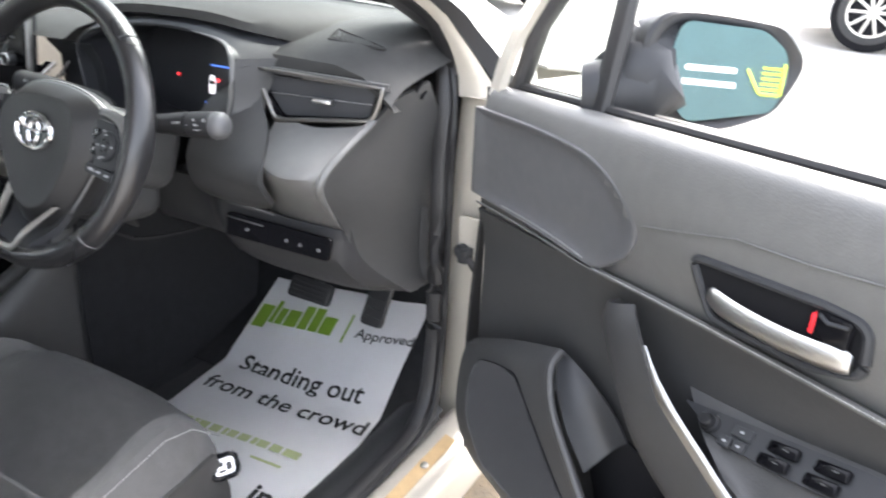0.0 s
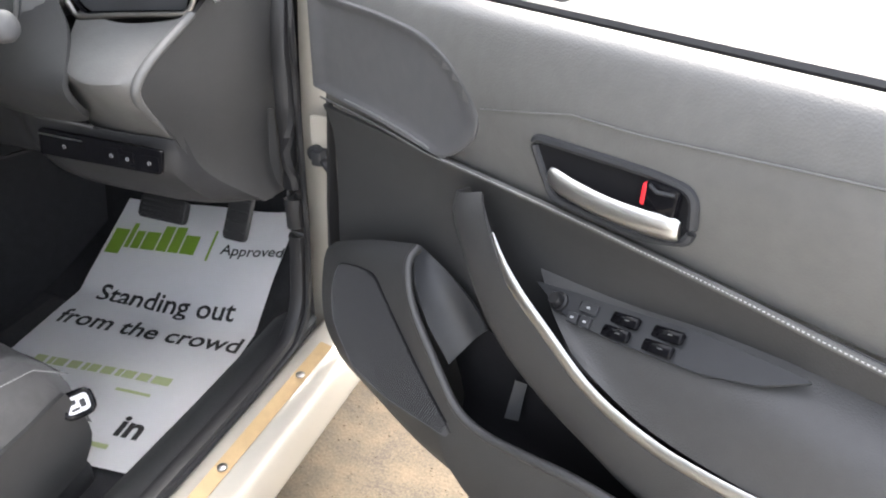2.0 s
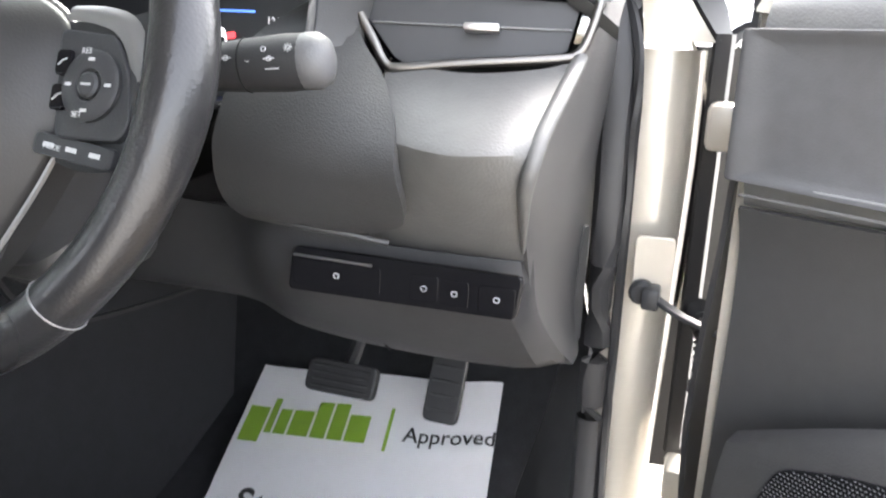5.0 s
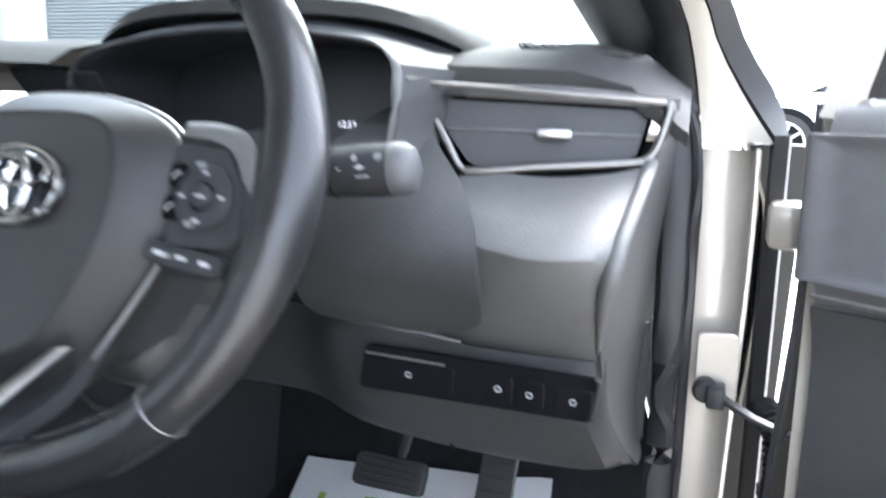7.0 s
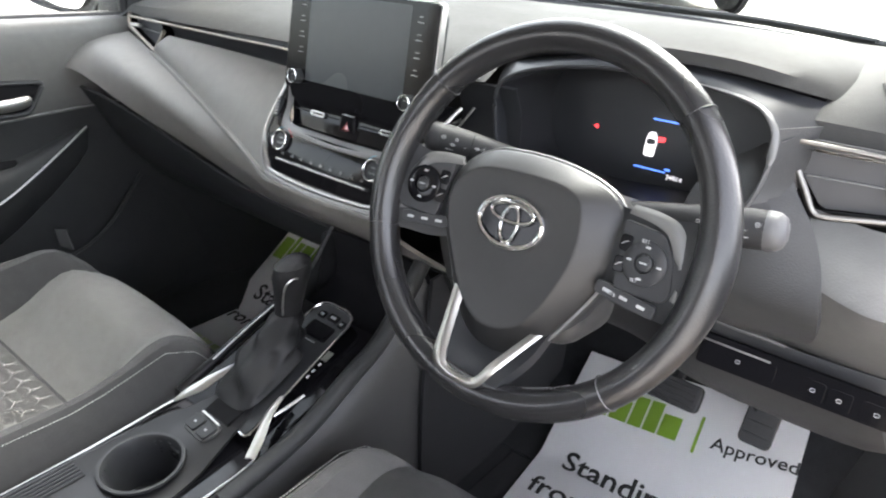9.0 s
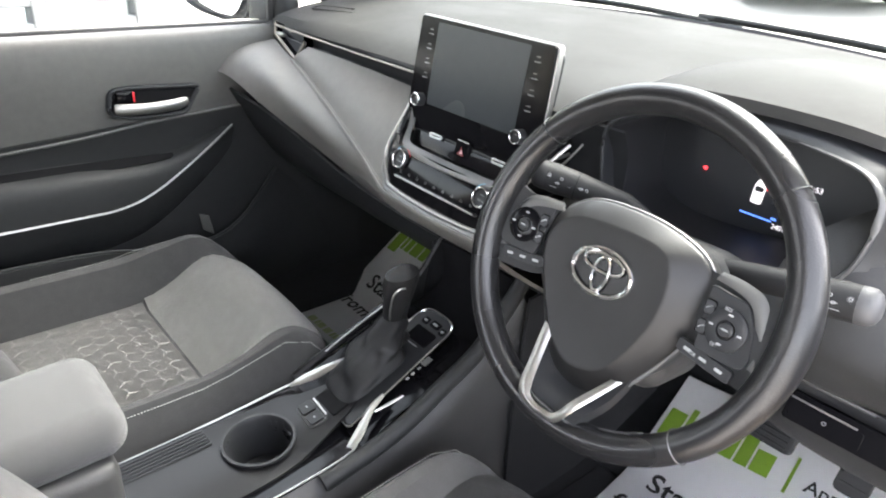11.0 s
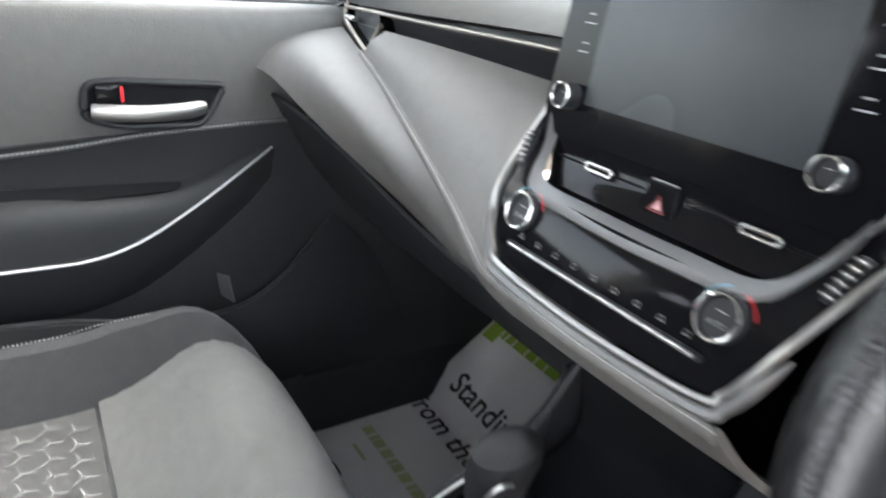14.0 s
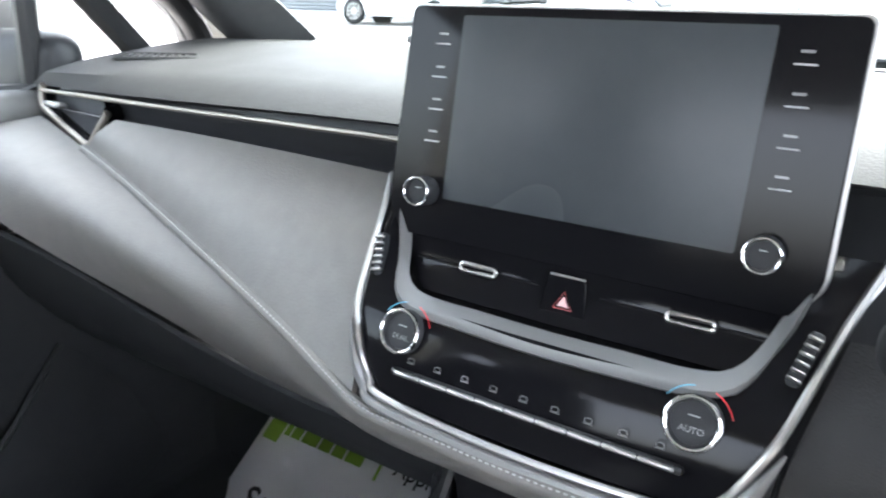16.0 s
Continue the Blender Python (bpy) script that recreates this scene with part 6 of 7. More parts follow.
part("outer_skin", sheet([D(*[(u, z, o - 0.02 * (u - 0.1) ** 2) for u in (-0.47, -0.2, 0.1, 0.4, 0.66)]) for z, o in ((0.985, -0.105), (0.90, -0.135), (0.75, -0.150), (0.55, -0.145), (0.40, -0.125), (0.30, -0.10))], 14, 4, 0.004), PAINT, dd, "pearl champagne outer skin")
part("front_edge", sheet([D((-0.455, 0.985, -0.02), (-0.455, 0.80, -0.02), (-0.465, 0.55, -0.01), (-0.44, 0.33, 0.0)), D((-0.475, 0.985, -0.10), (-0.475, 0.80, -0.13), (-0.475, 0.55, -0.13), (-0.46, 0.31, -0.10))], 10, 3, 0.006), RUBBER, dd, "black rubber front edge")
part("inner_skin", sheet([D((-0.455, z, -0.03), (0.1, z, -0.03), (0.66, z, -0.03)) for z in (0.98, 0.7, 0.5, 0.32, 0.29)], 8, 2, 0.004), PAINT, dd)
part("bottom_edge", sheet([D((-0.44, 0.30, -0.10), (0, 0.285, -0.10), (0.66, 0.285, -0.10)), D((-0.44, 0.305, -0.03), (0, 0.29, -0.03), (0.66, 0.29, -0.03))], 8, 2, 0.004), PAINT, dd)
# upper trim with its roll over the sill
FP = rpoly([(-0.455, 0.958), (-0.29, 0.955), (-0.185, 0.943), (-0.106, 0.886), (-0.112, 0.842), (-0.166, 0.802), (-0.30, 0.816), (-0.455, 0.824)], [0.004, 0.05, 0.05, 0.045, 0.03, 0.02, 0.02, 0.004], 6)
bm = sheet([D(*[(u, 0.978, -0.055) for u in UU]), D(*[(u, 0.988, -0.032) for u in UU]), D(*[(u, 0.976, -0.008) for u in UU]), D(*[(u, 0.93, 0.004) for u in UU]), D(*[(u, 0.885, 0.006) for u in UU]), D(*[(u, 0.83, -0.002) for u in UU]), D(*[(u, 0.80, -0.010) for u in UU])], 60, 8, 0.005)
hole = [(cu * 0.95 - 0.015, 0.885 + (cz - 0.885) * 0.90) for cu, cz in FP]
bmesh.ops.delete(bm, geom=[f for f in bm.faces if inside((DF.inverted() @ f.calc_center_median())[:2], hole)], context="FACES")
part("upper_trim", bm, LEATHER, dd, "soft grey upper door trim")
part("crease", tube(D((-0.104, 0.884, 0.0075), (-0.04, 0.898, 0.0075), (0.02, 0.912, 0.0075), (0.10, 0.915, 0.0075), (0.30, 0.935, 0.006), (0.62, 0.955, 0.002)), 0.0011, 6), LEATHER, dd)
part("window_seal", tube(D(*[(u, 0.989, -0.048) for u in UU]), 0.007, 8), RUBBER, dd, "black window seal")
# front pad with its rounded end; the dish's shading is put into a darker colour
rows = []
for k, h in ((1.0, -0.004), (1.0, 0.0058), (0.99, 0.0066), (0.96, 0.0064), (0.91, 0.0044), (0.86, 0.0020), (0.80, 0.0006), (0.55, 0.0), (0.1, 0.0)):
    rows.append([DF @ V(-0.30 + (p[0] + 0.30) * k, 0.882 + (p[1] - 0.882) * k, h) for p in FP])
part("front_pad", skin(rows, wrap=True, cap=True), SOFT, dd, "dished front pad with its shading in the colour")
part("mid_trim", sheet([D(*[(u, 0.800, -0.004) for u in UU]), D(*[(u, 0.76, -0.018) for u in UU]), D(*[(u, 0.70, -0.022) for u in UU]), D(*[(u, 0.60, -0.020) for u in UU]), D(*[(u, 0.45, -0.014) for u in UU]), D(*[(u, 0.33, -0.01) for u in UU])], 18, 4, 0.005), HARD, dd, "dark lower door trim")
seam = cr(D((-0.172, 0.800, 0.0), (0.0, 0.803, 0.001), (0.2, 0.801, 0.001), (0.34, 0.796, 0.001), (0.62, 0.79, 0.0)), 8)
part("seam_roll", tube(seam, 0.004, 8), LEATHER, dd)
stitches([p + DF.to_3x3() @ V(0, 0.002, 0.0042) for p in seam], dd, 0.0042, 0.0009)
for dz in (0.006, -0.008):
    part("seam_line", tube(cr(D((-0.44, 0.819 + dz, 0.004), (-0.30, 0.815 + dz, 0.004), (-0.20, 0.806 + dz * 0.7, 0.004), (-0.165, 0.800, 0.003)), 6), 0.0017, 6), GREYTRIM if dz > 0 else LEATHER, dd)


def lever(m, s, parent):
    """Bowl, lever and lock of a door; m: x along, y up, z inwards; s mirrors it."""
    ol = rpoly([(s * -0.028, 0.044), (s * 0.120, 0.052), (s * 0.160, 0.049), (s * 0.166, 0.002), (s * 0.117, -0.013), (s * 0.008, -0.014)][:: s], 0.014, 5)
    # the bowl is a flat plate; its shaded depth is only black colour
    bowl = part("handle_bowl", plate(ol, m @ pose(0, 0, 0.0035), 0.003), VOID, parent, "flat black plate for the handle bowl's shaded depth")
    part("bowl_rim", tube(on(m, ol, 0.006), 0.005, 8, closed=True), DARK, bowl, "dark bowl rim")
    pts = cr([(s * 0.002, 0.013, 0.008), (s * 0.03, 0.009, 0.014), (s * 0.08, 0.007, 0.017), (s * 0.125, 0.009, 0.016), (s * 0.156, 0.012, 0.012)], 6)
    part("lever", tube([m @ p for p in pts], [0.007, 0.009, 0.010, 0.011, 0.0115, 0.012] + [0.012] * (len(pts) - 8) + [0.011, 0.009], 10, flat=0.5, up=m.col[2].to_3d()), SILVER, bowl, "satin silver lever")
    lk = part("lock", box(m @ pose(s * 0.133, 0.034, 0.008), 0.034, 0.030, 0.014, 0.004), GLOSS, bowl, "gloss black lock catch")
    part("lock_mark", box(m @ pose(s * 0.1155, 0.034, 0.0095), 0.0055, 0.021, 0.010, 0.002), RED, lk, "red unlocked mark")
    part("lock_ridge", tube([m @ V(s * 0.121, 0.046, 0.0155), m @ V(s * 0.130, 0.042, 0.017), m @ V(s * 0.147, 0.044, 0.0145)], 0.002, 6), DARK, lk)


lever(DF @ pose(0, 0.832, 0), 1, dd)
# pull and arm rest
pull_in = cr([(-0.085, 0.790, 0.014), (-0.060, 0.782, 0.034), (-0.012, 0.729, 0.045), (0.054, 0.684, 0.046), (0.119, 0.649, 0.048), (0.193, 0.637, 0.050), (0.258, 0.643, 0.052), (0.36, 0.660, 0.052), (0.60, 0.69, 0.050)], 6)
pull_out = cr([(-0.129, 0.776, 0.010), (-0.124, 0.755, 0.020), (-0.088, 0.698, 0.027), (-0.043, 0.634, 0.028), (0.030, 0.590, 0.030), (0.124, 0.566, 0.034), (0.186, 0.555, 0.038), (0.30, 0.565, 0.045), (0.60, 0.60, 0.045)], 6)
a, c = resample([DF @ p for p in pull_in], 40), resample([DF @ p for p in pull_out], 40)
back = [DF @ V(*((DF.inverted() @ p)[:2]), -0.018) for p in c]
part("pull_body", sheet([a, [p.lerp(q, 0.5) + DF.to_3x3() @ V(0, 0, 0.006) for p, q in zip(a, c)], c, back], 44, 4, 0.004), HARD, dd, "dark sweeping pull handle")
part("pull_strip", tube([p + DF.to_3x3() @ V(0.001, 0.001, 0.001) for p in a[3:]], [0.003, 0.005, 0.007] + [0.0088] * 33 + [0.007], 12, flat=0.45, up=DF.col[2].to_3d()), SILVER, dd, "satin silver strip along the pull")
# arm rest deck and its switches
AR = [D((-0.015, 0.712, -0.016), (0.10, 0.725, -0.016), (0.20, 0.745, -0.014), (0.32, 0.757, -0.014), (0.60, 0.765, -0.014)), D((0.03, 0.688, 0.012), (0.11, 0.695, 0.018), (0.20, 0.708, 0.024), (0.32, 0.725, 0.028), (0.60, 0.735, 0.03)), D((0.085, 0.676, 0.042), (0.13, 0.660, 0.044), (0.20, 0.650, 0.048), (0.32, 0.660, 0.050), (0.60, 0.69, 0.048))]
part("arm_rest", sheet(AR, 24, 6, 0.005), HARD, dd, "padded arm rest")
o, ex, ey = DF @ V(0.10, 0.7085, 0.007), (DF.to_3x3() @ V(0.97, 0.20, 0.03)).normalized(), (DF.to_3x3() @ V(-0.10, 0.70, -0.70)).normalized()
ez = ex.cross(ey).normalized()
ey = ez.cross(ex)
SWM = Matrix((( ex.x, ey.x, ez.x, o.x), (ex.y, ey.y, ez.y, o.y), (ex.z, ey.z, ez.z, o.z), (0, 0, 0, 1)))
sp = part("switch_panel", plate(rpoly([(-0.113, 0.017), (-0.053, 0.019), (0.102, 0.022), (0.205, 0.013), (0.165, -0.006), (0.113, -0.015), (0.008, -0.016), (-0.055, -0.009)], 0.008), SWM, 0.004, 0.0015), DARK, dd, "window switch panel")
part("mirror_knob", lathe([(0.0115, 0), (0.011, 0.004), (0.008, 0.005), (0.008, 0.013), (0.0065, 0.015), (0, 0.015)], SWM @ pose(-0.066, 0.003, 0.003), 24), DECK, sp, "satin mirror adjuster knob")
for x, y, w in ((-0.040, -0.0085, 0.014), (-0.023, -0.0085, 0.014), (-0.026, 0.0070, 0.024)):
    b = part("switch", plate(rect(w, 0.0125, 0.002, x, y), SWM @ pose(0, 0, 0.0035), 0.004, 0.0015), DARK, sp)
    part("switch_symbol", box(SWM @ pose(x, y, 0.0077), 0.004, 0.0022, 0.0004, 0), PRINT, b)
for x, y in ((0.020, 0.008), (0.016, -0.008), (0.069, 0.009), (0.065, -0.007)):
    part("window_switch", box(SWM @ pose(x, y, 0.005, 0, -10, 0), 0.036, 0.0135, 0.007, 0.003), GLOSS, sp)
    part("switch_mark", box(SWM @ pose(x + 0.004, y, 0.0092, 0, -10, 0), 0.006, 0.0008, 0.0004, 0), GREYTRIM, sp)
# speaker pod and bin
pod = [D((-0.40, 0.583, 0.016), (-0.300, 0.632, 0.018), (-0.197, 0.670, 0.016)), D((-0.405, 0.568, 0.032), (-0.290, 0.620, 0.040), (-0.190, 0.654, 0.042)), D((-0.407, 0.50, 0.042), (-0.28, 0.560, 0.052), (-0.164, 0.607, 0.055)), D((-0.400, 0.44, 0.044), (-0.255, 0.495, 0.058), (-0.115, 0.557, 0.062)), D((-0.360, 0.388, 0.040), (-0.21, 0.42, 0.058), (-0.062, 0.507, 0.067)), D((-0.285, 0.360, 0.028), (-0.14, 0.370, 0.050), (0.0, 0.43, 0.066)), D((-0.23, 0.335, 0.0), (-0.09, 0.332, 0.018), (0.06, 0.36, 0.040))]
pbm = sheet(pod, 18, 4, 0.005)
podtree = BVHTree.FromBMesh(pbm)
part("speaker_pod", pbm, HARD, dd, "bulging speaker housing")
part("bin_wall", sheet([D((-0.062, 0.503, 0.066), (0.0, 0.503, 0.066), (0.13, 0.543, 0.066), (0.30, 0.563, 0.066), (0.60, 0.568, 0.06)), D((-0.08, 0.42, 0.068), (0.0, 0.44, 0.070), (0.13, 0.46, 0.070), (0.30, 0.465, 0.070), (0.60, 0.47, 0.065)), D((0.02, 0.36, 0.060), (0.06, 0.37, 0.060), (0.15, 0.375, 0.062), (0.30, 0.38, 0.062), (0.60, 0.38, 0.06)), D((0.06, 0.32, 0.0), (0.10, 0.33, 0.0), (0.18, 0.335, 0.0), (0.30, 0.335, 0.0), (0.60, 0.335, 0.0))], 20, 4, 0.006), HARD, dd, "outer wall of the door bin")
part("bin_lip", tube(cr(D((-0.196, 0.670, 0.018), (-0.189, 0.654, 0.042), (-0.163, 0.607, 0.055), (-0.113, 0.556, 0.062), (-0.060, 0.510, 0.067), (-0.008, 0.504, 0.068), (0.058, 0.521, 0.068), (0.15, 0.548, 0.068), (0.30, 0.566, 0.068), (0.60, 0.571, 0.062)), 6), 0.0065, 10), HARD, dd, "rounded lip of the bin")
# black sheet that paints the shade inside the bin
part("bin_hollow", sheet([D((-0.20, 0.61, -0.008), (0.0, 0.58, -0.010), (0.6, 0.56, -0.010)), D((-0.12, 0.46, -0.008), (0.0, 0.44, -0.008), (0.6, 0.44, -0.008)), D((-0.11, 0.40, 0.02), (0.0, 0.40, 0.03), (0.6, 0.40, 0.03))], 12, 4, 0.004), VOID, dd, "black sheet for the shade inside the bin")
part("bin_divider", sheet([D((-0.205, 0.664, 0.01), (-0.150, 0.650, 0.006), (-0.100, 0.622, 0.002), (-0.074, 0.597, 0.002)), D((-0.186, 0.660, 0.034), (-0.150, 0.622, 0.024), (-0.120, 0.590, 0.010), (-0.098, 0.566, 0.004)), D((-0.168, 0.640, 0.05), (-0.140, 0.590, 0.05), (-0.118, 0.550, 0.040), (-0.112, 0.535, 0.036))], 12, 4, 0.004), DARK, dd, "smooth panel in the bin")
part("bin_rib", sheet([D((-0.013, 0.558, 0.012), (-0.015, 0.5, 0.024)), D((0.0, 0.556, 0.004), (-0.0, 0.499, 0.014))], 6, 2, 0.003), DARK, dd)
# perforated grille: a sheet with many small raised dots between its holes
GR = rpoly([(-0.352, 0.583), (-0.300, 0.604), (-0.250, 0.616), (-0.191, 0.574), (-0.132, 0.525), (-0.056, 0.467), (-0.073, 0.454), (-0.150, 0.434), (-0.217, 0.417), (-0.315, 0.410), (-0.362, 0.468), (-0.369, 0.530)], 0.014, 4)


def podz(u, z):
    """How far the housing stands out at (u, z)."""
    h = podtree.ray_cast(DF @ V(u, z, 0.3), DF.to_3x3() @ V(0, 0, -1))[0]
    return (DF.inverted() @ h).z + 0.001 if h else 0.05


bm = bmesh.new()
skin([[DF @ V(q[0], q[1], podz(q[0], q[1]) + h) for q in GR] for h in (-0.002, 0.0012)], wrap=True, bm=bm)
cu, cz = sum(q[0] for q in GR) / len(GR), sum(q[1] for q in GR) / len(GR)
rings = []
for k in [1 - 0.066 * j for j in range(15)] + [0.004]:
    rings.append([DF @ V(cu + (q[0] - cu) * k, cz + (q[1] - cz) * k, podz(cu + (q[0] - cu) * k, cz + (q[1] - cz) * k) + 0.0012) for q in GR])
skin(rings, wrap=True, bm=bm)
bmesh.ops.remove_doubles(bm, verts=bm.verts, dist=1e-5)
gp = part("speaker_grille", bm, VOID, dd, "black perforated speaker grille")


verts, faces = [], []
for i in range(96):
    for j in range(62):
        u, z = -0.42 + 0.0037 * i + (0.00185 if j % 2 else 0), 0.39 + 0.0036 * j
        if inside((u, z), GR):
            n, hh = len(verts), podz(u, z)
            for du, dz in ((-0.00115, 0), (0, -0.00115), (0.00115, 0), (0, 0.00115)):
                verts.append(DF @ V(u + du, z + dz, hh + 0.0028))
            verts.append(DF @ V(u, z, hh + 0.0046))
            faces += [(n + k, n + (k + 1) % 4, n + 4) for k in range(4)]
me = bpy.data.meshes.new("mesh_dots")
me.from_pydata([WM[dd].inverted() @ v for v in verts], [], faces)
me.materials.append(SOFT)
ob = new("mesh_dots", me)
ob.parent = gp
tagged(ob, kind="stuff")
# window frame and glass
wf = part("window_frame", tube(D((-0.43, 0.97, -0.05), (-0.40, 1.08, -0.065), (-0.30, 1.22, -0.085), (-0.16, 1.33, -0.10), (0.05, 1.39, -0.11), (0.35, 1.41, -0.115), (0.62, 1.38, -0.11)), 0.018, 8, flat=0.8), RUBBER, dd, "black window frame")
part("window_frame", tube(D((0.62, 1.38, -0.11), (0.66, 1.2, -0.09), (0.66, 0.98, -0.05)), 0.02, 8), RUBBER, dd)
part("quarter_bar", tube(D((-0.245, 0.975, -0.045), (-0.243, 1.10, -0.066), (-0.240, 1.27, -0.092)), 0.017, 8, flat=0.7), RUBBER, dd, "black quarter light bar")
part("front_post", sheet([D((-0.455, 0.97, -0.03), (-0.44, 1.06, -0.05), (-0.37, 1.18, -0.075)), D((-0.425, 0.965, -0.022), (-0.405, 1.06, -0.042), (-0.33, 1.18, -0.068))], 8, 2, 0.012), PAINT, dd)
qg = part("quarter_glass", sheet([D((-0.42, 0.98, -0.055), (-0.34, 0.98, -0.055), (-0.25, 0.98, -0.055)), D((-0.395, 1.09, -0.07), (-0.33, 1.12, -0.072), (-0.25, 1.15, -0.075)), D((-0.30, 1.215, -0.085), (-0.27, 1.235, -0.087), (-0.245, 1.25, -0.088))], 6, 3, 0.003), GLASS, dd)
qg.visible_shadow = False
# door mirror, which looks across the yard
MX, MN = V(0.712, 0.702, 0), V(0.702, -0.712, 0)
MM = Matrix(((MX.x, 0, MN.x, 1.2235), (MX.y, 0, MN.y, 0.4255), (0, 1, 0, 1.0385), (0, 0, 0, 1)))
FACE = rpoly([(-0.079, 0.062), (0.0435, 0.0505), (0.085, 0.022), (0.092, -0.021), (0.078, -0.057), (-0.055, -0.067), (-0.082, -0.034), (-0.092, -0.005), (-0.089, 0.027)], 0.016, 4)
RIM = rpoly([(-0.128, 0.045), (-0.108, 0.069), (-0.075, 0.075), (-0.002, 0.068), (0.076, 0.056), (0.117, 0.016), (0.118, -0.008), (0.087, -0.061), (0.02, -0.079), (-0.055, -0.086), (-0.107, -0.072), (-0.128, -0.03)], 0.02, 3)
rows = [[MM @ V(p[0] * k, p[1] * k, h) for p in RIM] for k, h in ((0.80, -0.004), (0.86, 0.004), (0.955, 0.008), (1.0, 0.004), (1.01, -0.010), (0.99, -0.035), (0.90, -0.065), (0.70, -0.090), (0.40, -0.104), (0.1, -0.108))]
mr = part("mirror_shell", skin(rows, wrap=True, cap=True), DARK, dd, "dark mirror housing")
part("mirror_face", plate(FACE, MM @ pose(0, 0, 0.0), 0.009), MIRROR, mr, "mirror glass")
pts = [MM @ V(-0.085, -0.006, -0.035), MM @ V(-0.125, -0.008, -0.032), DF @ V(-0.235, 1.015, -0.12), DF @ V(-0.262, 1.005, -0.075), DF @ V(-0.285, 1.0, -0.05)]
part("mirror_arm", tube(cr(pts, 4), [0.066 - 0.0016 * k for k in range(17)], 14, flat=0.8, up=(0, 1, 0)), DARK, mr, "broad mirror arm")

# ---- passenger's door, shut ----
pdr = thing("passenger_door", (-0.80, 0, 0.28), "closed passenger door with dark trim and bright strip", "door")
PF = Matrix(((0, 0, 1, -0.735), (1, 0, 0, 0), (0, 1, 0, 0), (0, 0, 0, 1)))


def P(*pts):
    return [PF @ V(*p) for p in pts]


YY = (-0.95, -0.5, -0.2, 0.1, 0.42)
part("outer_skin", sheet([P(*[(y, z, o) for y in (-1.0, -0.5, 0.0, 0.5)]) for z, o in ((0.985, -0.085), (0.90, -0.135), (0.75, -0.160), (0.55, -0.155), (0.30, -0.12))], 10, 4, 0.004), PAINT, pdr)
part("upper_trim", sheet([P(*[(y, 0.975, -0.05) for y in YY]), P(*[(y, 0.983, -0.025) for y in YY]), P(*[(y, 0.97, 0.0) for y in YY]), P(*[(y, 0.92, 0.008) for y in YY]), P(*[(y, 0.86, 0.006) for y in YY]), P(*[(y, 0.78 + 0.06 * (y + 0.3), -0.004) for y in YY])], 22, 4, 0.005), LEATHER, pdr, "soft dark upper door trim")
part("window_seal", tube(P(*[(y, 0.982, -0.045) for y in YY]), 0.007, 8), RUBBER, pdr)
part("mid_trim", sheet([P(*[(y, 0.79 + 0.06 * (y + 0.3), 0.0) for y in YY]), P(*[(y, 0.74, -0.012) for y in YY]), P(*[(y, 0.66, -0.012) for y in YY]), P(*[(y, 0.55, -0.008) for y in YY]), P(*[(y, 0.34, -0.005) for y in YY])], 14, 4, 0.005), LOWT, pdr, "dark lower door trim")
seam = cr(P((-0.9, 0.745, 0.002), (-0.32, 0.776, 0.003), (-0.13, 0.796, 0.003), (0.07, 0.809, 0.002), (0.2, 0.812, 0.0)), 8)
part("seam_roll", tube(seam, 0.0035, 8), LEATHER, pdr)
stitches([p + V(0.004, 0, 0.002) for p in seam], pdr, 0.006, 0.0009)
lever(PF @ pose(-0.035, 0.824, 0.004), -1, pdr)
a = resample(cr(P((-0.9, 0.632, 0.05), (-0.335, 0.628, 0.045), (-0.215, 0.628, 0.040), (-0.14, 0.648, 0.034), (-0.062, 0.690, 0.026), (0.02, 0.742, 0.016), (0.062, 0.768, 0.006)), 8), 40)
part("pull_strip", tube(a, [0.005 - 0.003 * k / 39 for k in range(40)], 8), SILVER, pdr, "bright strip sweeping along the door")
part("arm_rest", sheet([P((-0.9, 0.735, -0.01), (-0.33, 0.73, -0.010), (-0.2, 0.722, -0.010), (-0.08, 0.722, -0.010), (0.04, 0.765, -0.01)), P((-0.9, 0.71, 0.045), (-0.33, 0.705, 0.040), (-0.2, 0.70, 0.034), (-0.09, 0.705, 0.018), (0.045, 0.765, 0.0)), a[::5] + [a[-1]]], 24, 5, 0.005), LOWT, pdr, "padded arm rest")
# black sheet painted for the shade in the arm rest's recess
part("arm_recess", sheet([P((-0.5, 0.733, 0.006), (-0.3, 0.731, 0.006), (-0.08, 0.722, 0.0)), P((-0.5, 0.716, 0.028), (-0.3, 0.712, 0.028), (-0.08, 0.712, 0.010))], 10, 2, 0.004), VOID, pdr)
part("pull_under", sheet([a, [p + V(-0.02, 0.0, -0.055) for p in a], [p + V(-0.05, 0.01, -0.10) for p in a]], 30, 4, 0.005), LOWT, pdr, "dark underside of the pull")
part("bin_wall", sheet([P((-0.9, 0.555, 0.052), (-0.345, 0.548, 0.052), (-0.145, 0.516, 0.052), (-0.02, 0.512, 0.048), (0.06, 0.545, 0.036), (0.115, 0.59, 0.02), (0.17, 0.64, 0.0)), P((-0.9, 0.45, 0.055), (-0.345, 0.44, 0.055), (-0.145, 0.43, 0.055), (0.0, 0.43, 0.052), (0.10, 0.45, 0.046), (0.18, 0.50, 0.03), (0.25, 0.55, 0.0)), P((-0.9, 0.34, 0.02), (-0.345, 0.34, 0.02), (-0.145, 0.34, 0.02), (0, 0.34, 0.02), (0.12, 0.34, 0.015), (0.25, 0.36, 0.0), (0.32, 0.40, 0.0))], 24, 5, 0.006), LOWT, pdr, "outer wall of the door bin")
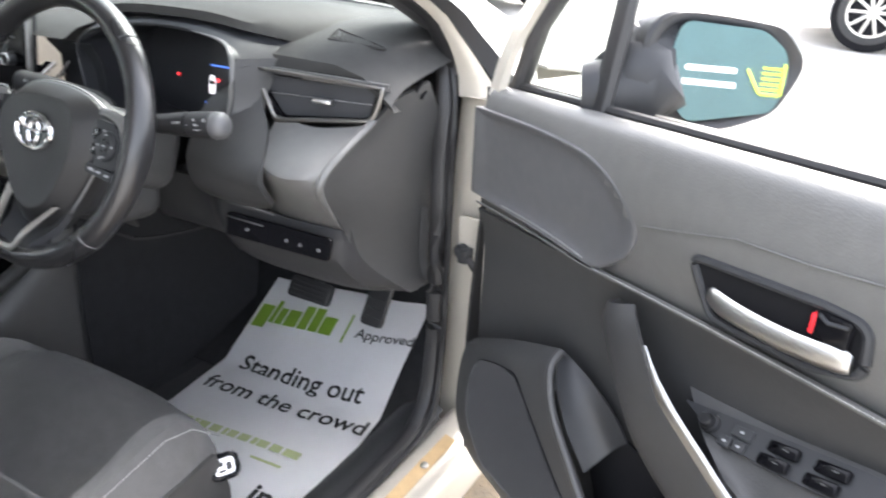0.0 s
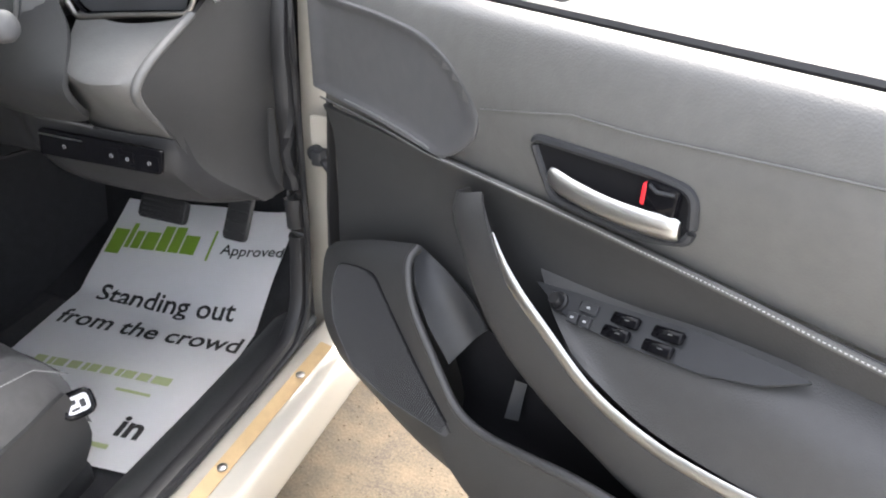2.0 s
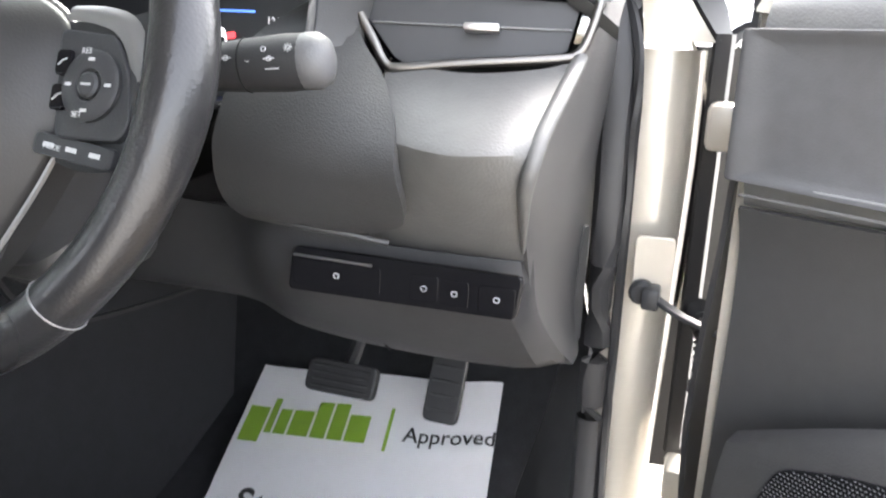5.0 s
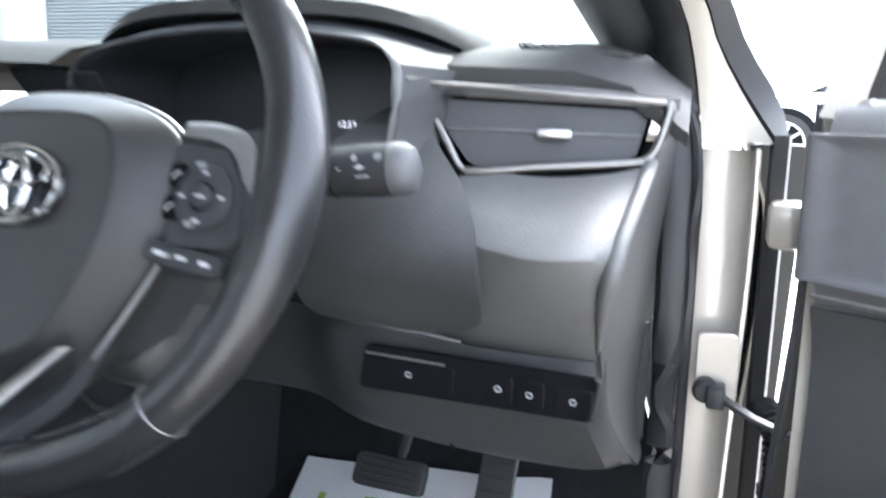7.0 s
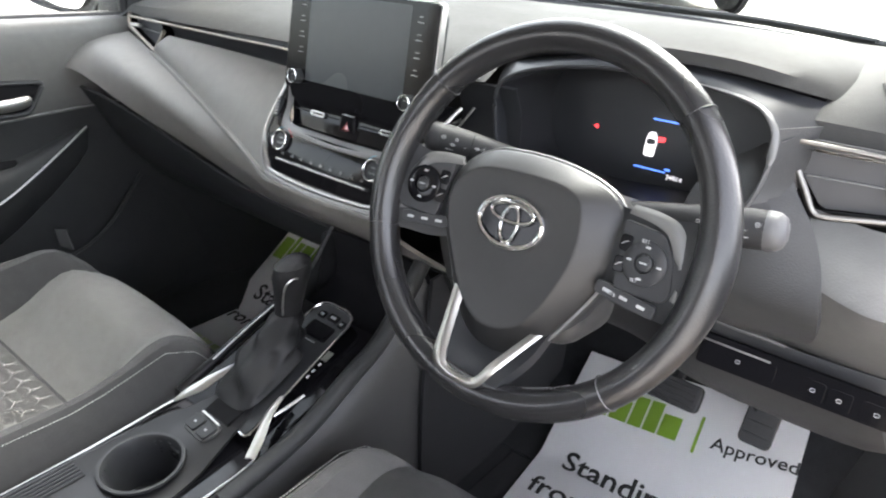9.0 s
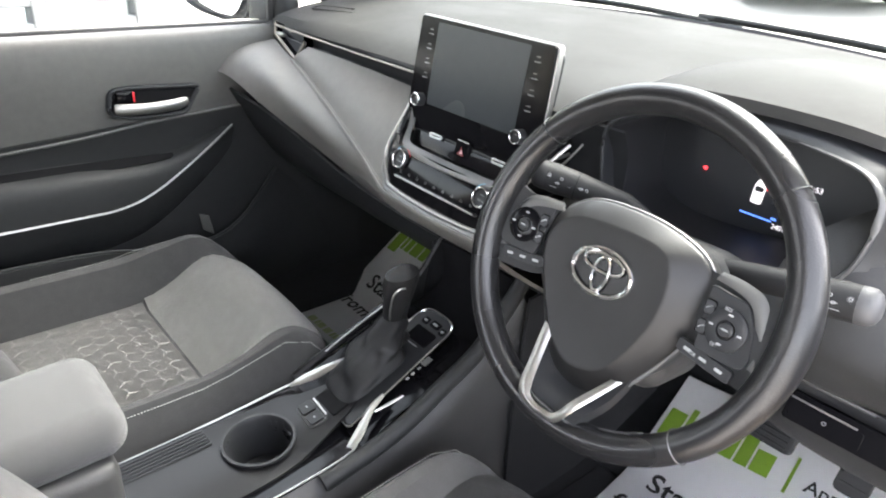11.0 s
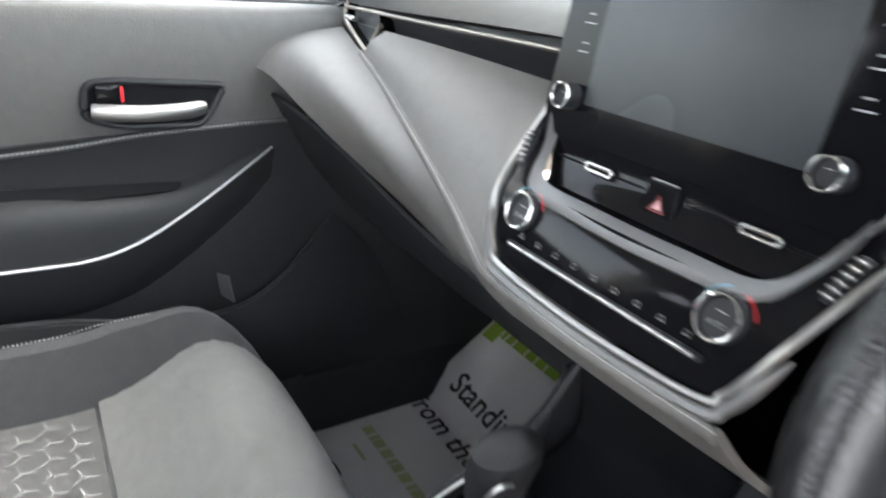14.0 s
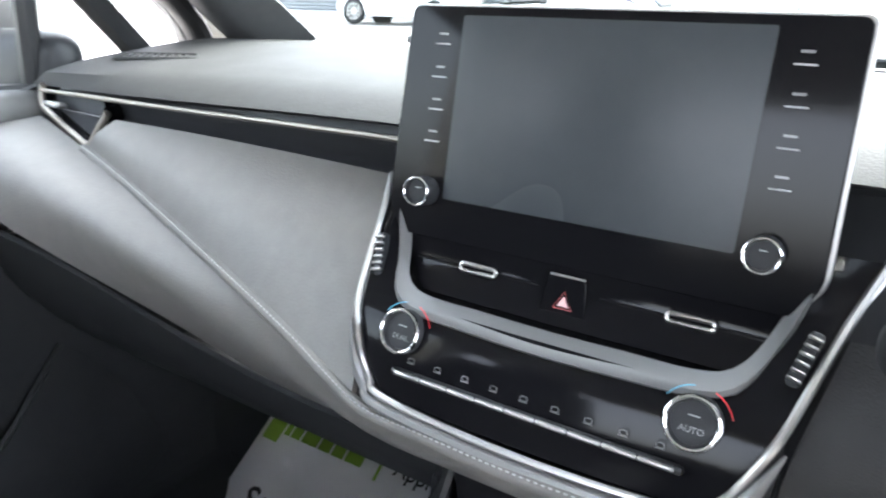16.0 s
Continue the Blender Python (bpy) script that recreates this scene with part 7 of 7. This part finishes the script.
part("bin_lip", tube(cr(P((-0.9, 0.557, 0.05), (-0.345, 0.550, 0.05), (-0.145, 0.518, 0.05), (-0.02, 0.514, 0.046), (0.06, 0.547, 0.034), (0.115, 0.592, 0.018), (0.17, 0.642, 0.0)), 6), 0.004, 8), LOWT, pdr)
part("bin_rib", sheet([P((-0.032, 0.56, 0.0), (-0.026, 0.52, 0.0)), P((-0.018, 0.56, 0.018), (-0.012, 0.515, 0.026))], 4, 2, 0.004), GREYTRIM, pdr)
pg = part("window_glass", sheet([P((-0.9, 0.98, -0.06), (-0.3, 0.98, -0.06), (0.36, 0.98, -0.06)), P((-0.9, 1.2, -0.03), (-0.3, 1.2, -0.03), (0.12, 1.2, -0.03)), P((-0.9, 1.37, 0.03), (-0.3, 1.37, 0.03), (-0.08, 1.36, 0.03))], 8, 3, 0.004), GLASS, pdr)
pg.visible_shadow = False
part("window_frame", tube(P((0.42, 0.97, -0.05), (0.24, 1.14, -0.03), (0.02, 1.28, 0.0), (-0.2, 1.365, 0.03), (-0.6, 1.385, 0.045), (-0.95, 1.36, 0.04)), 0.02, 8), RUBBER, pdr, "black window frame")
part("quarter_bar", tube(P((0.205, 0.98, -0.05), (0.20, 1.10, -0.035), (0.19, 1.18, -0.025)), 0.014, 8), RUBBER, pdr)
mm = frame_at((-0.9975, 0.1282, 1.045), 0, 20)
SHELL = rpoly([(-0.085, 0.085), (-0.102, 0.026), (-0.075, -0.045), (-0.02, -0.068), (0.081, -0.082), (0.143, -0.079), (0.172, -0.02), (0.168, 0.06), (0.14, 0.095)], 0.03, 5)
mr = part("mirror_shell", skin([[mm @ V(0.035 + (p[0] - 0.035) * k, 0.005 + (p[1] - 0.005) * k, h) for p in SHELL] for k, h in ((0.90, -0.004), (0.955, 0.004), (0.985, 0.003), (1.0, -0.006), (0.99, -0.04), (0.93, -0.08), (0.80, -0.11), (0.55, -0.13), (0.2, -0.138))], wrap=True, cap=True), DARK, pdr, "dark mirror housing")
part("mirror_face", plate(rpoly([(-0.025, 0.074), (-0.038, 0.03), (-0.037, -0.015), (-0.009, -0.045), (0.049, -0.062), (0.10, -0.065), (0.119, -0.052), (0.144, -0.012), (0.148, 0.037), (0.13, 0.076)], 0.014, 5), mm @ pose(0, 0, -0.003), 0.008), MIRROR, mr, "mirror glass")
part("mirror_arm", box(pose(-0.815, 0.225, 1.005, 0, 0, 20), 0.13, 0.07, 0.10, 0.03, 4), DARK, mr, "broad mirror arm")


# ---- the yard's other cars ----
def yard_car(name, label, paint, x, y, yaw, L=4.1, Wd=1.72, H=1.5, rear_dark=False):
    """A parked hatchback: x forward, y to its left, z up."""
    base = Matrix.Translation((x, y, gz(y))) @ pose(0, 0, 0, 4.4 * math.sin(radians(yaw)) * (1 if y > 2 else 0) * 0, 0, 0) @ pose(0, 0, 0, 0, 0, yaw)
    t = thing(name, (x, y, gz(y)), label, "car", "parked cars")
    WM[t] = Matrix.Translation((x, y, gz(y)))
    h = Wd / 2
    st = [(-0.50, 0.80, 0.42, 0.70), (-0.485, 0.90, 0.30, 0.90), (-0.44, 0.97, 0.22, 0.98), (-0.30, 1.0, 0.20, 0.97), (0.0, 1.0, 0.20, 0.93), (0.18, 1.0, 0.20, 0.92), (0.28, 0.99, 0.20, 0.90), (0.40, 0.95, 0.21, 0.80), (0.46, 0.88, 0.24, 0.70), (0.495, 0.72, 0.30, 0.56), (0.50, 0.60, 0.36, 0.48)]
    rows = []
    for f, w, zb, zt in st:
        hw = h * w
        zt, zb = zt * H / 1.5, zb
        sec = [(-hw * 0.90, zb), (-hw, zb + 0.12), (-hw * 1.0, (zb + zt) / 2), (-hw * 0.96, zt - 0.06), (-hw * 0.80, zt), (0, zt + 0.035), (hw * 0.80, zt), (hw * 0.96, zt - 0.06), (hw, (zb + zt) / 2), (hw, zb + 0.12), (hw * 0.90, zb), (0, zb)]
        rows.append([base @ V(f * L, a, b) for a, b in sec])
    cols = [cr([r[i] for r in rows], 3) for i in range(12)]
    body = part("body", skin([[c[k] for c in cols] for k in range(len(cols[0]))], wrap=True, cap=True), paint, t)
    zb, zr = 0.93 * H / 1.5, H
    ring = lambda f0, f1, w, z: [base @ V(a * L, b * h, z + c) for a, b, c in ((f0, -w, 0), (f0, 0, 0), (f0, w, 0), ((f0 + f1) / 2, w * 1.03, 0.02), (f1, w, 0), (f1 + 0.012, 0, 0.0), (f1, -w, 0), ((f0 + f1) / 2, -w * 1.03, 0.02))]
    part("glasshouse", skin([ring(-0.475, 0.27, 0.90, zb - 0.03), ring(-0.42, 0.13, 0.80, (zb + zr) / 2 + 0.03), ring(-0.36, 0.02, 0.70, zr - 0.04)], wrap=True, cap=True), CGLASS, t, "dark glazed cabin")
    part("roof", skin([ring(-0.375, 0.035, 0.73, zr - 0.05), ring(-0.365, 0.02, 0.72, zr - 0.01), ring(-0.32, -0.02, 0.55, zr + 0.015)], wrap=True, cap=True), paint, t)
    for s in (-1, 1):
        for a, b in (((0.272, 0.905, zb - 0.02), (0.03, 0.725, zr - 0.04)), ((-0.08, 0.935, zb), (-0.10, 0.73, zr - 0.04)), ((-0.44, 0.91, zb), (-0.36, 0.71, zr - 0.04))):
            part("pillar", tube([base @ V(a[0] * L, s * a[1] * h, a[2]), base @ V((a[0] + b[0]) / 2 * L, s * ((a[1] + b[1]) / 2 + 0.02) * h, (a[2] + b[2]) / 2), base @ V(b[0] * L, s * b[1] * h, b[2])], 0.045, 6), paint, t)
        part("door_mirror", box(base @ pose(0.20 * L, s * (h + 0.08), zb + 0.05), 0.10, 0.20, 0.13, 0.04, 3), paint, t)
        part("headlamp", box(base @ pose(0.445 * L, s * h * 0.70, 0.66 * H / 1.5, 0, -14, -s * 32), 0.20, 0.34, 0.15, 0.05, 3), LAMPC, t, "clear headlamp")
        part("tail_lamp", box(base @ pose(-0.488 * L, s * h * 0.80, 0.86 * H / 1.5, 0, 0, s * 22), 0.09, 0.26, 0.15, 0.03, 2), LAMPR, t, "red tail lamp")
        part("door_seam", tube([base @ V(-0.10 * L, s * h * 1.003, 0.3), base @ V(-0.10 * L, s * h * 0.985, 0.85)], 0.006, 4), DARK, body)
        for f in (0.315, -0.30):
            m = base @ pose(f * L, s * (h - 0.09), 0.315) @ pose(0, 0, 0, -90 * s)
            # a black disc stands for the shade inside the arch
            part("wheel_arch", lathe([(0.0, 0.02), (0.37, 0.02), (0.37, 0.094), (0.0, 0.094)], m, 28), VOID, body)
            w = part("wheel", lathe([(0, -0.1), (0.29, -0.1), (0.315, -0.07), (0.315, 0.08), (0.30, 0.10), (0.235, 0.102), (0.225, 0.07), (0, 0.07)], m, 32), TYRE, t)
            bm = lathe([(0.228, 0.075), (0.235, 0.105), (0.215, 0.105), (0.208, 0.08)], m, 32)
            for k in range(10):
                box(m @ pose(0.115 * math.cos(k * 0.6283), 0.115 * math.sin(k * 0.6283), 0.092, 0, 0, 36 * k), 0.21, 0.032, 0.022, 0.006, 1, bm=bm)
            lathe([(0, 0.08), (0.05, 0.08), (0.045, 0.108), (0, 0.11)], m, 14, bm=bm)
            part("rim", bm, SILVER, w, "silver alloy rim")
    part("grille", box(base @ pose(0.492 * L, 0, 0.36, 0, -8, 0), 0.06, Wd * 0.62, 0.17, 0.05, 3), DARK, t, "dark lower grille")
    part("upper_grille", box(base @ pose(0.478 * L, 0, 0.63 * H / 1.5, 0, -20, 0), 0.06, Wd * 0.40, 0.06, 0.02, 2), DARK, t)
    part("grille_bar", tube([base @ V(0.478 * L, -0.33, 0.68 * H / 1.5), base @ V(0.500 * L, 0, 0.60 * H / 1.5), base @ V(0.478 * L, 0.33, 0.68 * H / 1.5)], 0.014, 6), CHROME, t)
    part("front_badge", lathe([(0, 0), (0.055, 0), (0.05, 0.012), (0, 0.014)], base @ pose(0.493 * L, 0, 0.675 * H / 1.5, 0, 70, 0), 20), CHROME, t)
    pf = part("number_plate", box(base @ pose(0.507 * L, 0, 0.42), 0.015, 0.52, 0.11, 0.004, 1), PLATE, t)
    for k in range(7):
        part("plate_bar", box(base @ pose(0.5095 * L, -0.19 + 0.063 * k, 0.42), 0.004, 0.038, 0.06, 0), GREEN if k > 3 else INK, pf)
    pr = part("rear_plate", box(base @ pose(-0.508 * L, 0, 0.80 * H / 1.5), 0.015, 0.52, 0.11, 0.004, 1), BLUEP, t)
    part("plate_bar", box(base @ pose(-0.5105 * L, 0.02, 0.80 * H / 1.5), 0.004, 0.34, 0.05, 0), PLATE, pr)
    if rear_dark:
        part("rear_bumper", box(base @ pose(-0.485 * L, 0, 0.42), 0.16, Wd * 0.97, 0.28, 0.08, 3), HARD, t, "dark plastic rear bumper")
        for k in range(4):
            part("bumper_mark", box(base @ pose(-0.5065 * L, 0.09 - 0.06 * k, 0.46), 0.004, 0.042, 0.055, 0), RED, t)
    part("wiper", tube([base @ V(0.262 * L, 0.45, zb + 0.02), base @ V(0.235 * L, 0.0, zb + 0.075), base @ V(0.24 * L, -0.3, zb + 0.065)], 0.012, 5), DARK, t)
    return t


yard_car("hatchback", "dark grey hatchback facing the car across the yard", SCAR, -3.55, 8.75, -46, 3.9, 1.69, 1.5)
yard_car("white_hatchback", "white hatchback parked by the grey shutter", WCAR, -12.4, 17.6, 188, 4.25, 1.79, 1.46)
yard_car("white_crossover", "white crossover seen from behind, dark bumper", WCAR, -2.45, 16.9, 90, 4.35, 1.8, 1.56, True)
yard_car("white_saloon", "white car side-on with silver alloy wheels", WCAR, 3.17, 8.30, 176, 4.4, 1.8, 1.45)
yard_car("far_white_car", "white car at the far side of the yard", WCAR, 3.4, 26.0, 150, 4.3, 1.8, 1.6)
yard_car("far_grey_car", "grey car at the far side of the yard", SCAR, 8.0, 30.0, 160, 4.3, 1.8, 1.6)

# ---- buildings ----
gar = thing("garage", (-16, 19, gz(19)), "pale rendered garage with a grey roller shutter", "building")
g0 = gz(19)
part("wall", box(pose(-27, 20, g0 + 3), 10, 0.4, 7, 0), RENDER, gar)
part("wall", box(pose(-5, 20, g0 + 3), 22, 0.4, 7, 0), RENDER, gar)
part("lintel", box(pose(-19, 20, g0 + 5.2), 6.4, 0.4, 2.6, 0), RENDER, gar)
sh = part("shutter", box(pose(-19, 19.95, g0 + 1.9), 6.2, 0.08, 4.2, 0), SHUT, gar, "closed grey roller shutter")
for k in range(30):
    part("shutter_slat", box(pose(-19, 19.89, g0 + 0.25 + 0.13 * k), 6.1, 0.05, 0.105, 0.02, 1), SHUT, sh)
part("kerb", box(pose(-19, 19.6, g0 + 0.12), 6.4, 0.5, 0.28, 0.03, 1), RENDER, gar)
for x in (-15.7, -13.6):
    part("post", box(pose(x, 19.7, g0 + 3), 0.35, 0.35, 7, 0.03, 1), RENDER, gar)
part("roof", box(pose(-14, 21.5, g0 + 6.7), 38, 4, 0.3, 0.05, 1), SHUT, gar)

show = thing("showroom", (-6, 1, 0), "white showroom with grey framed glazing and stickers", "building")
e0, e1 = V(-5.25, -3.2, 0), V(-6.55, 1.75, 0)
ex = (e1 - e0).normalized()
nrm = V(ex.y, -ex.x, 0)
SH = Matrix(((ex.x, 0, nrm.x, e0.x), (ex.y, 0, nrm.y, e0.y), (0, 1, 0, 0), (0, 0, 0, 1)))
Ls = (e1 - e0).length
for z, hh in ((0.06, 0.12), (0.30, 0.08), (0.48, 0.06), (2.6, 0.1), (3.2, 0.1)):
    part("rail", box(SH @ pose(Ls / 2, z, 0), Ls, hh, 0.12, 0.01, 1), FRAMEM, show)
for k in range(6):
    part("mullion", box(SH @ pose(Ls * k / 5, 1.6, 0), 0.11 if k < 5 else 0.22, 3.2, 0.14, 0.01, 1), FRAMEM, show)
for k in range(5):
    p = part("pane", box(SH @ pose(Ls * (k + 0.5) / 5, 1.5, -0.02), Ls / 5 - 0.1, 2.9, 0.012, 0), GLASS, show)
    p.visible_shadow = False
    st = part("sticker", box(SH @ pose(Ls * (k + 0.5) / 5, 0.92, 0.0), 0.42, 0.10, 0.004, 0), LIME, show, "lime window sticker")
    part("sticker", box(SH @ pose(Ls * (k + 0.5) / 5 - 0.05, 0.70, 0.0), 0.34, 0.06, 0.004, 0), LIME, show)
# wall and floor take the shutter's grey to paint in the interior's shade
part("back_wall", box(SH @ pose(Ls / 2, 1.7, -3.2), Ls, 3.4, 0.1, 0), SHUT, show)
part("inner_floor", box(SH @ pose(Ls / 2, 0.02, -1.6), Ls, 0.04, 3.2, 0), SHUT, show)
part("display_panel", box(SH @ pose(Ls * 0.55, 1.0, -1.4), 0.9, 1.9, 0.08, 0.02, 1), SHUT, show)
part("display_panel", box(SH @ pose(Ls * 0.85, 1.0, -1.8), 0.6, 1.6, 0.5, 0.02, 1), BEIGE, show)
# unseen roof, added to keep sky and sun off the interior
part("roof", box(SH @ pose(Ls / 2, 3.5, -1.6), Ls + 0.2, 0.2, 3.4, 0), RENDER, show)
part("fascia", box(SH @ pose(Ls / 2, 4.0, 0), Ls + 0.2, 1.5, 0.3, 0), RENDER, show)
w0 = box(pose(-7.6, 4.6, 2.3, 0, 0, 14), 0.3, 5.8, 4.8, 0)
part("wall", w0, RENDER, show, "white rendered wall")
part("window", box(pose(-7.42, 4.5, 1.75, 0, 0, 14), 0.06, 0.7, 0.9, 0.01, 1), SHUT, show)
part("window", box(pose(-7.42, 6.0, 1.75, 0, 0, 14), 0.06, 0.7, 0.9, 0.01, 1), SHUT, show)
part("pipe", tube([(-7.2, 3.2, 0.0), (-7.2, 3.2, 4.6)], 0.05, 8), RENDER, show)


# ---- banner across the yard, seen in the door mirror ----
bn = thing("banner", (5.35, -0.3, 0), "teal banner with lime lettering on two posts", "banner")
BM = Matrix(((-0.17, 0, -0.985, 5.50), (-0.985, 0, 0.17, -0.32), (0, 1, 0, 0.46), (0, 0, 0, 1)))
cloth = part("cloth", box(BM @ pose(0, 0.35, -0.02), 3.4, 1.75, 0.02, 0.004), TEAL, bn, "teal printed cloth")
for x in (-1.72, 1.72):
    part("post", box(BM @ pose(x, 0.35, -0.03), 0.06, 1.9, 0.06, 0.006, 1), FRAMEM, bn)
writing("Standing out from", 0.135, BM @ pose(0.0, -0.23, -0.009), LIME, cloth, "printed_line", "CENTER", 0, 0.003)
for k in range(5):
    part("logo_shape", box(BM @ pose(-0.06, 0.115 + 0.035 * k, -0.008), 0.13, 0.016, 0.002, 0), LIME, cloth)
for a, b in (((0.10, 0.24), (0.0, 0.08)), ((0.0, 0.08), (-0.13, 0.08)), ((-0.13, 0.08), (-0.13, 0.29))):
    part("logo_shape", tube([BM @ V(*a, -0.008), BM @ V(*b, -0.008)], 0.011, 6), LIME, cloth)
for y, w in ((0.22, 0.34), (0.12, 0.36)):
    part("word_bar", box(BM @ pose(0.34, y, -0.008), w, 0.035, 0.002, 0), PLATE, cloth)
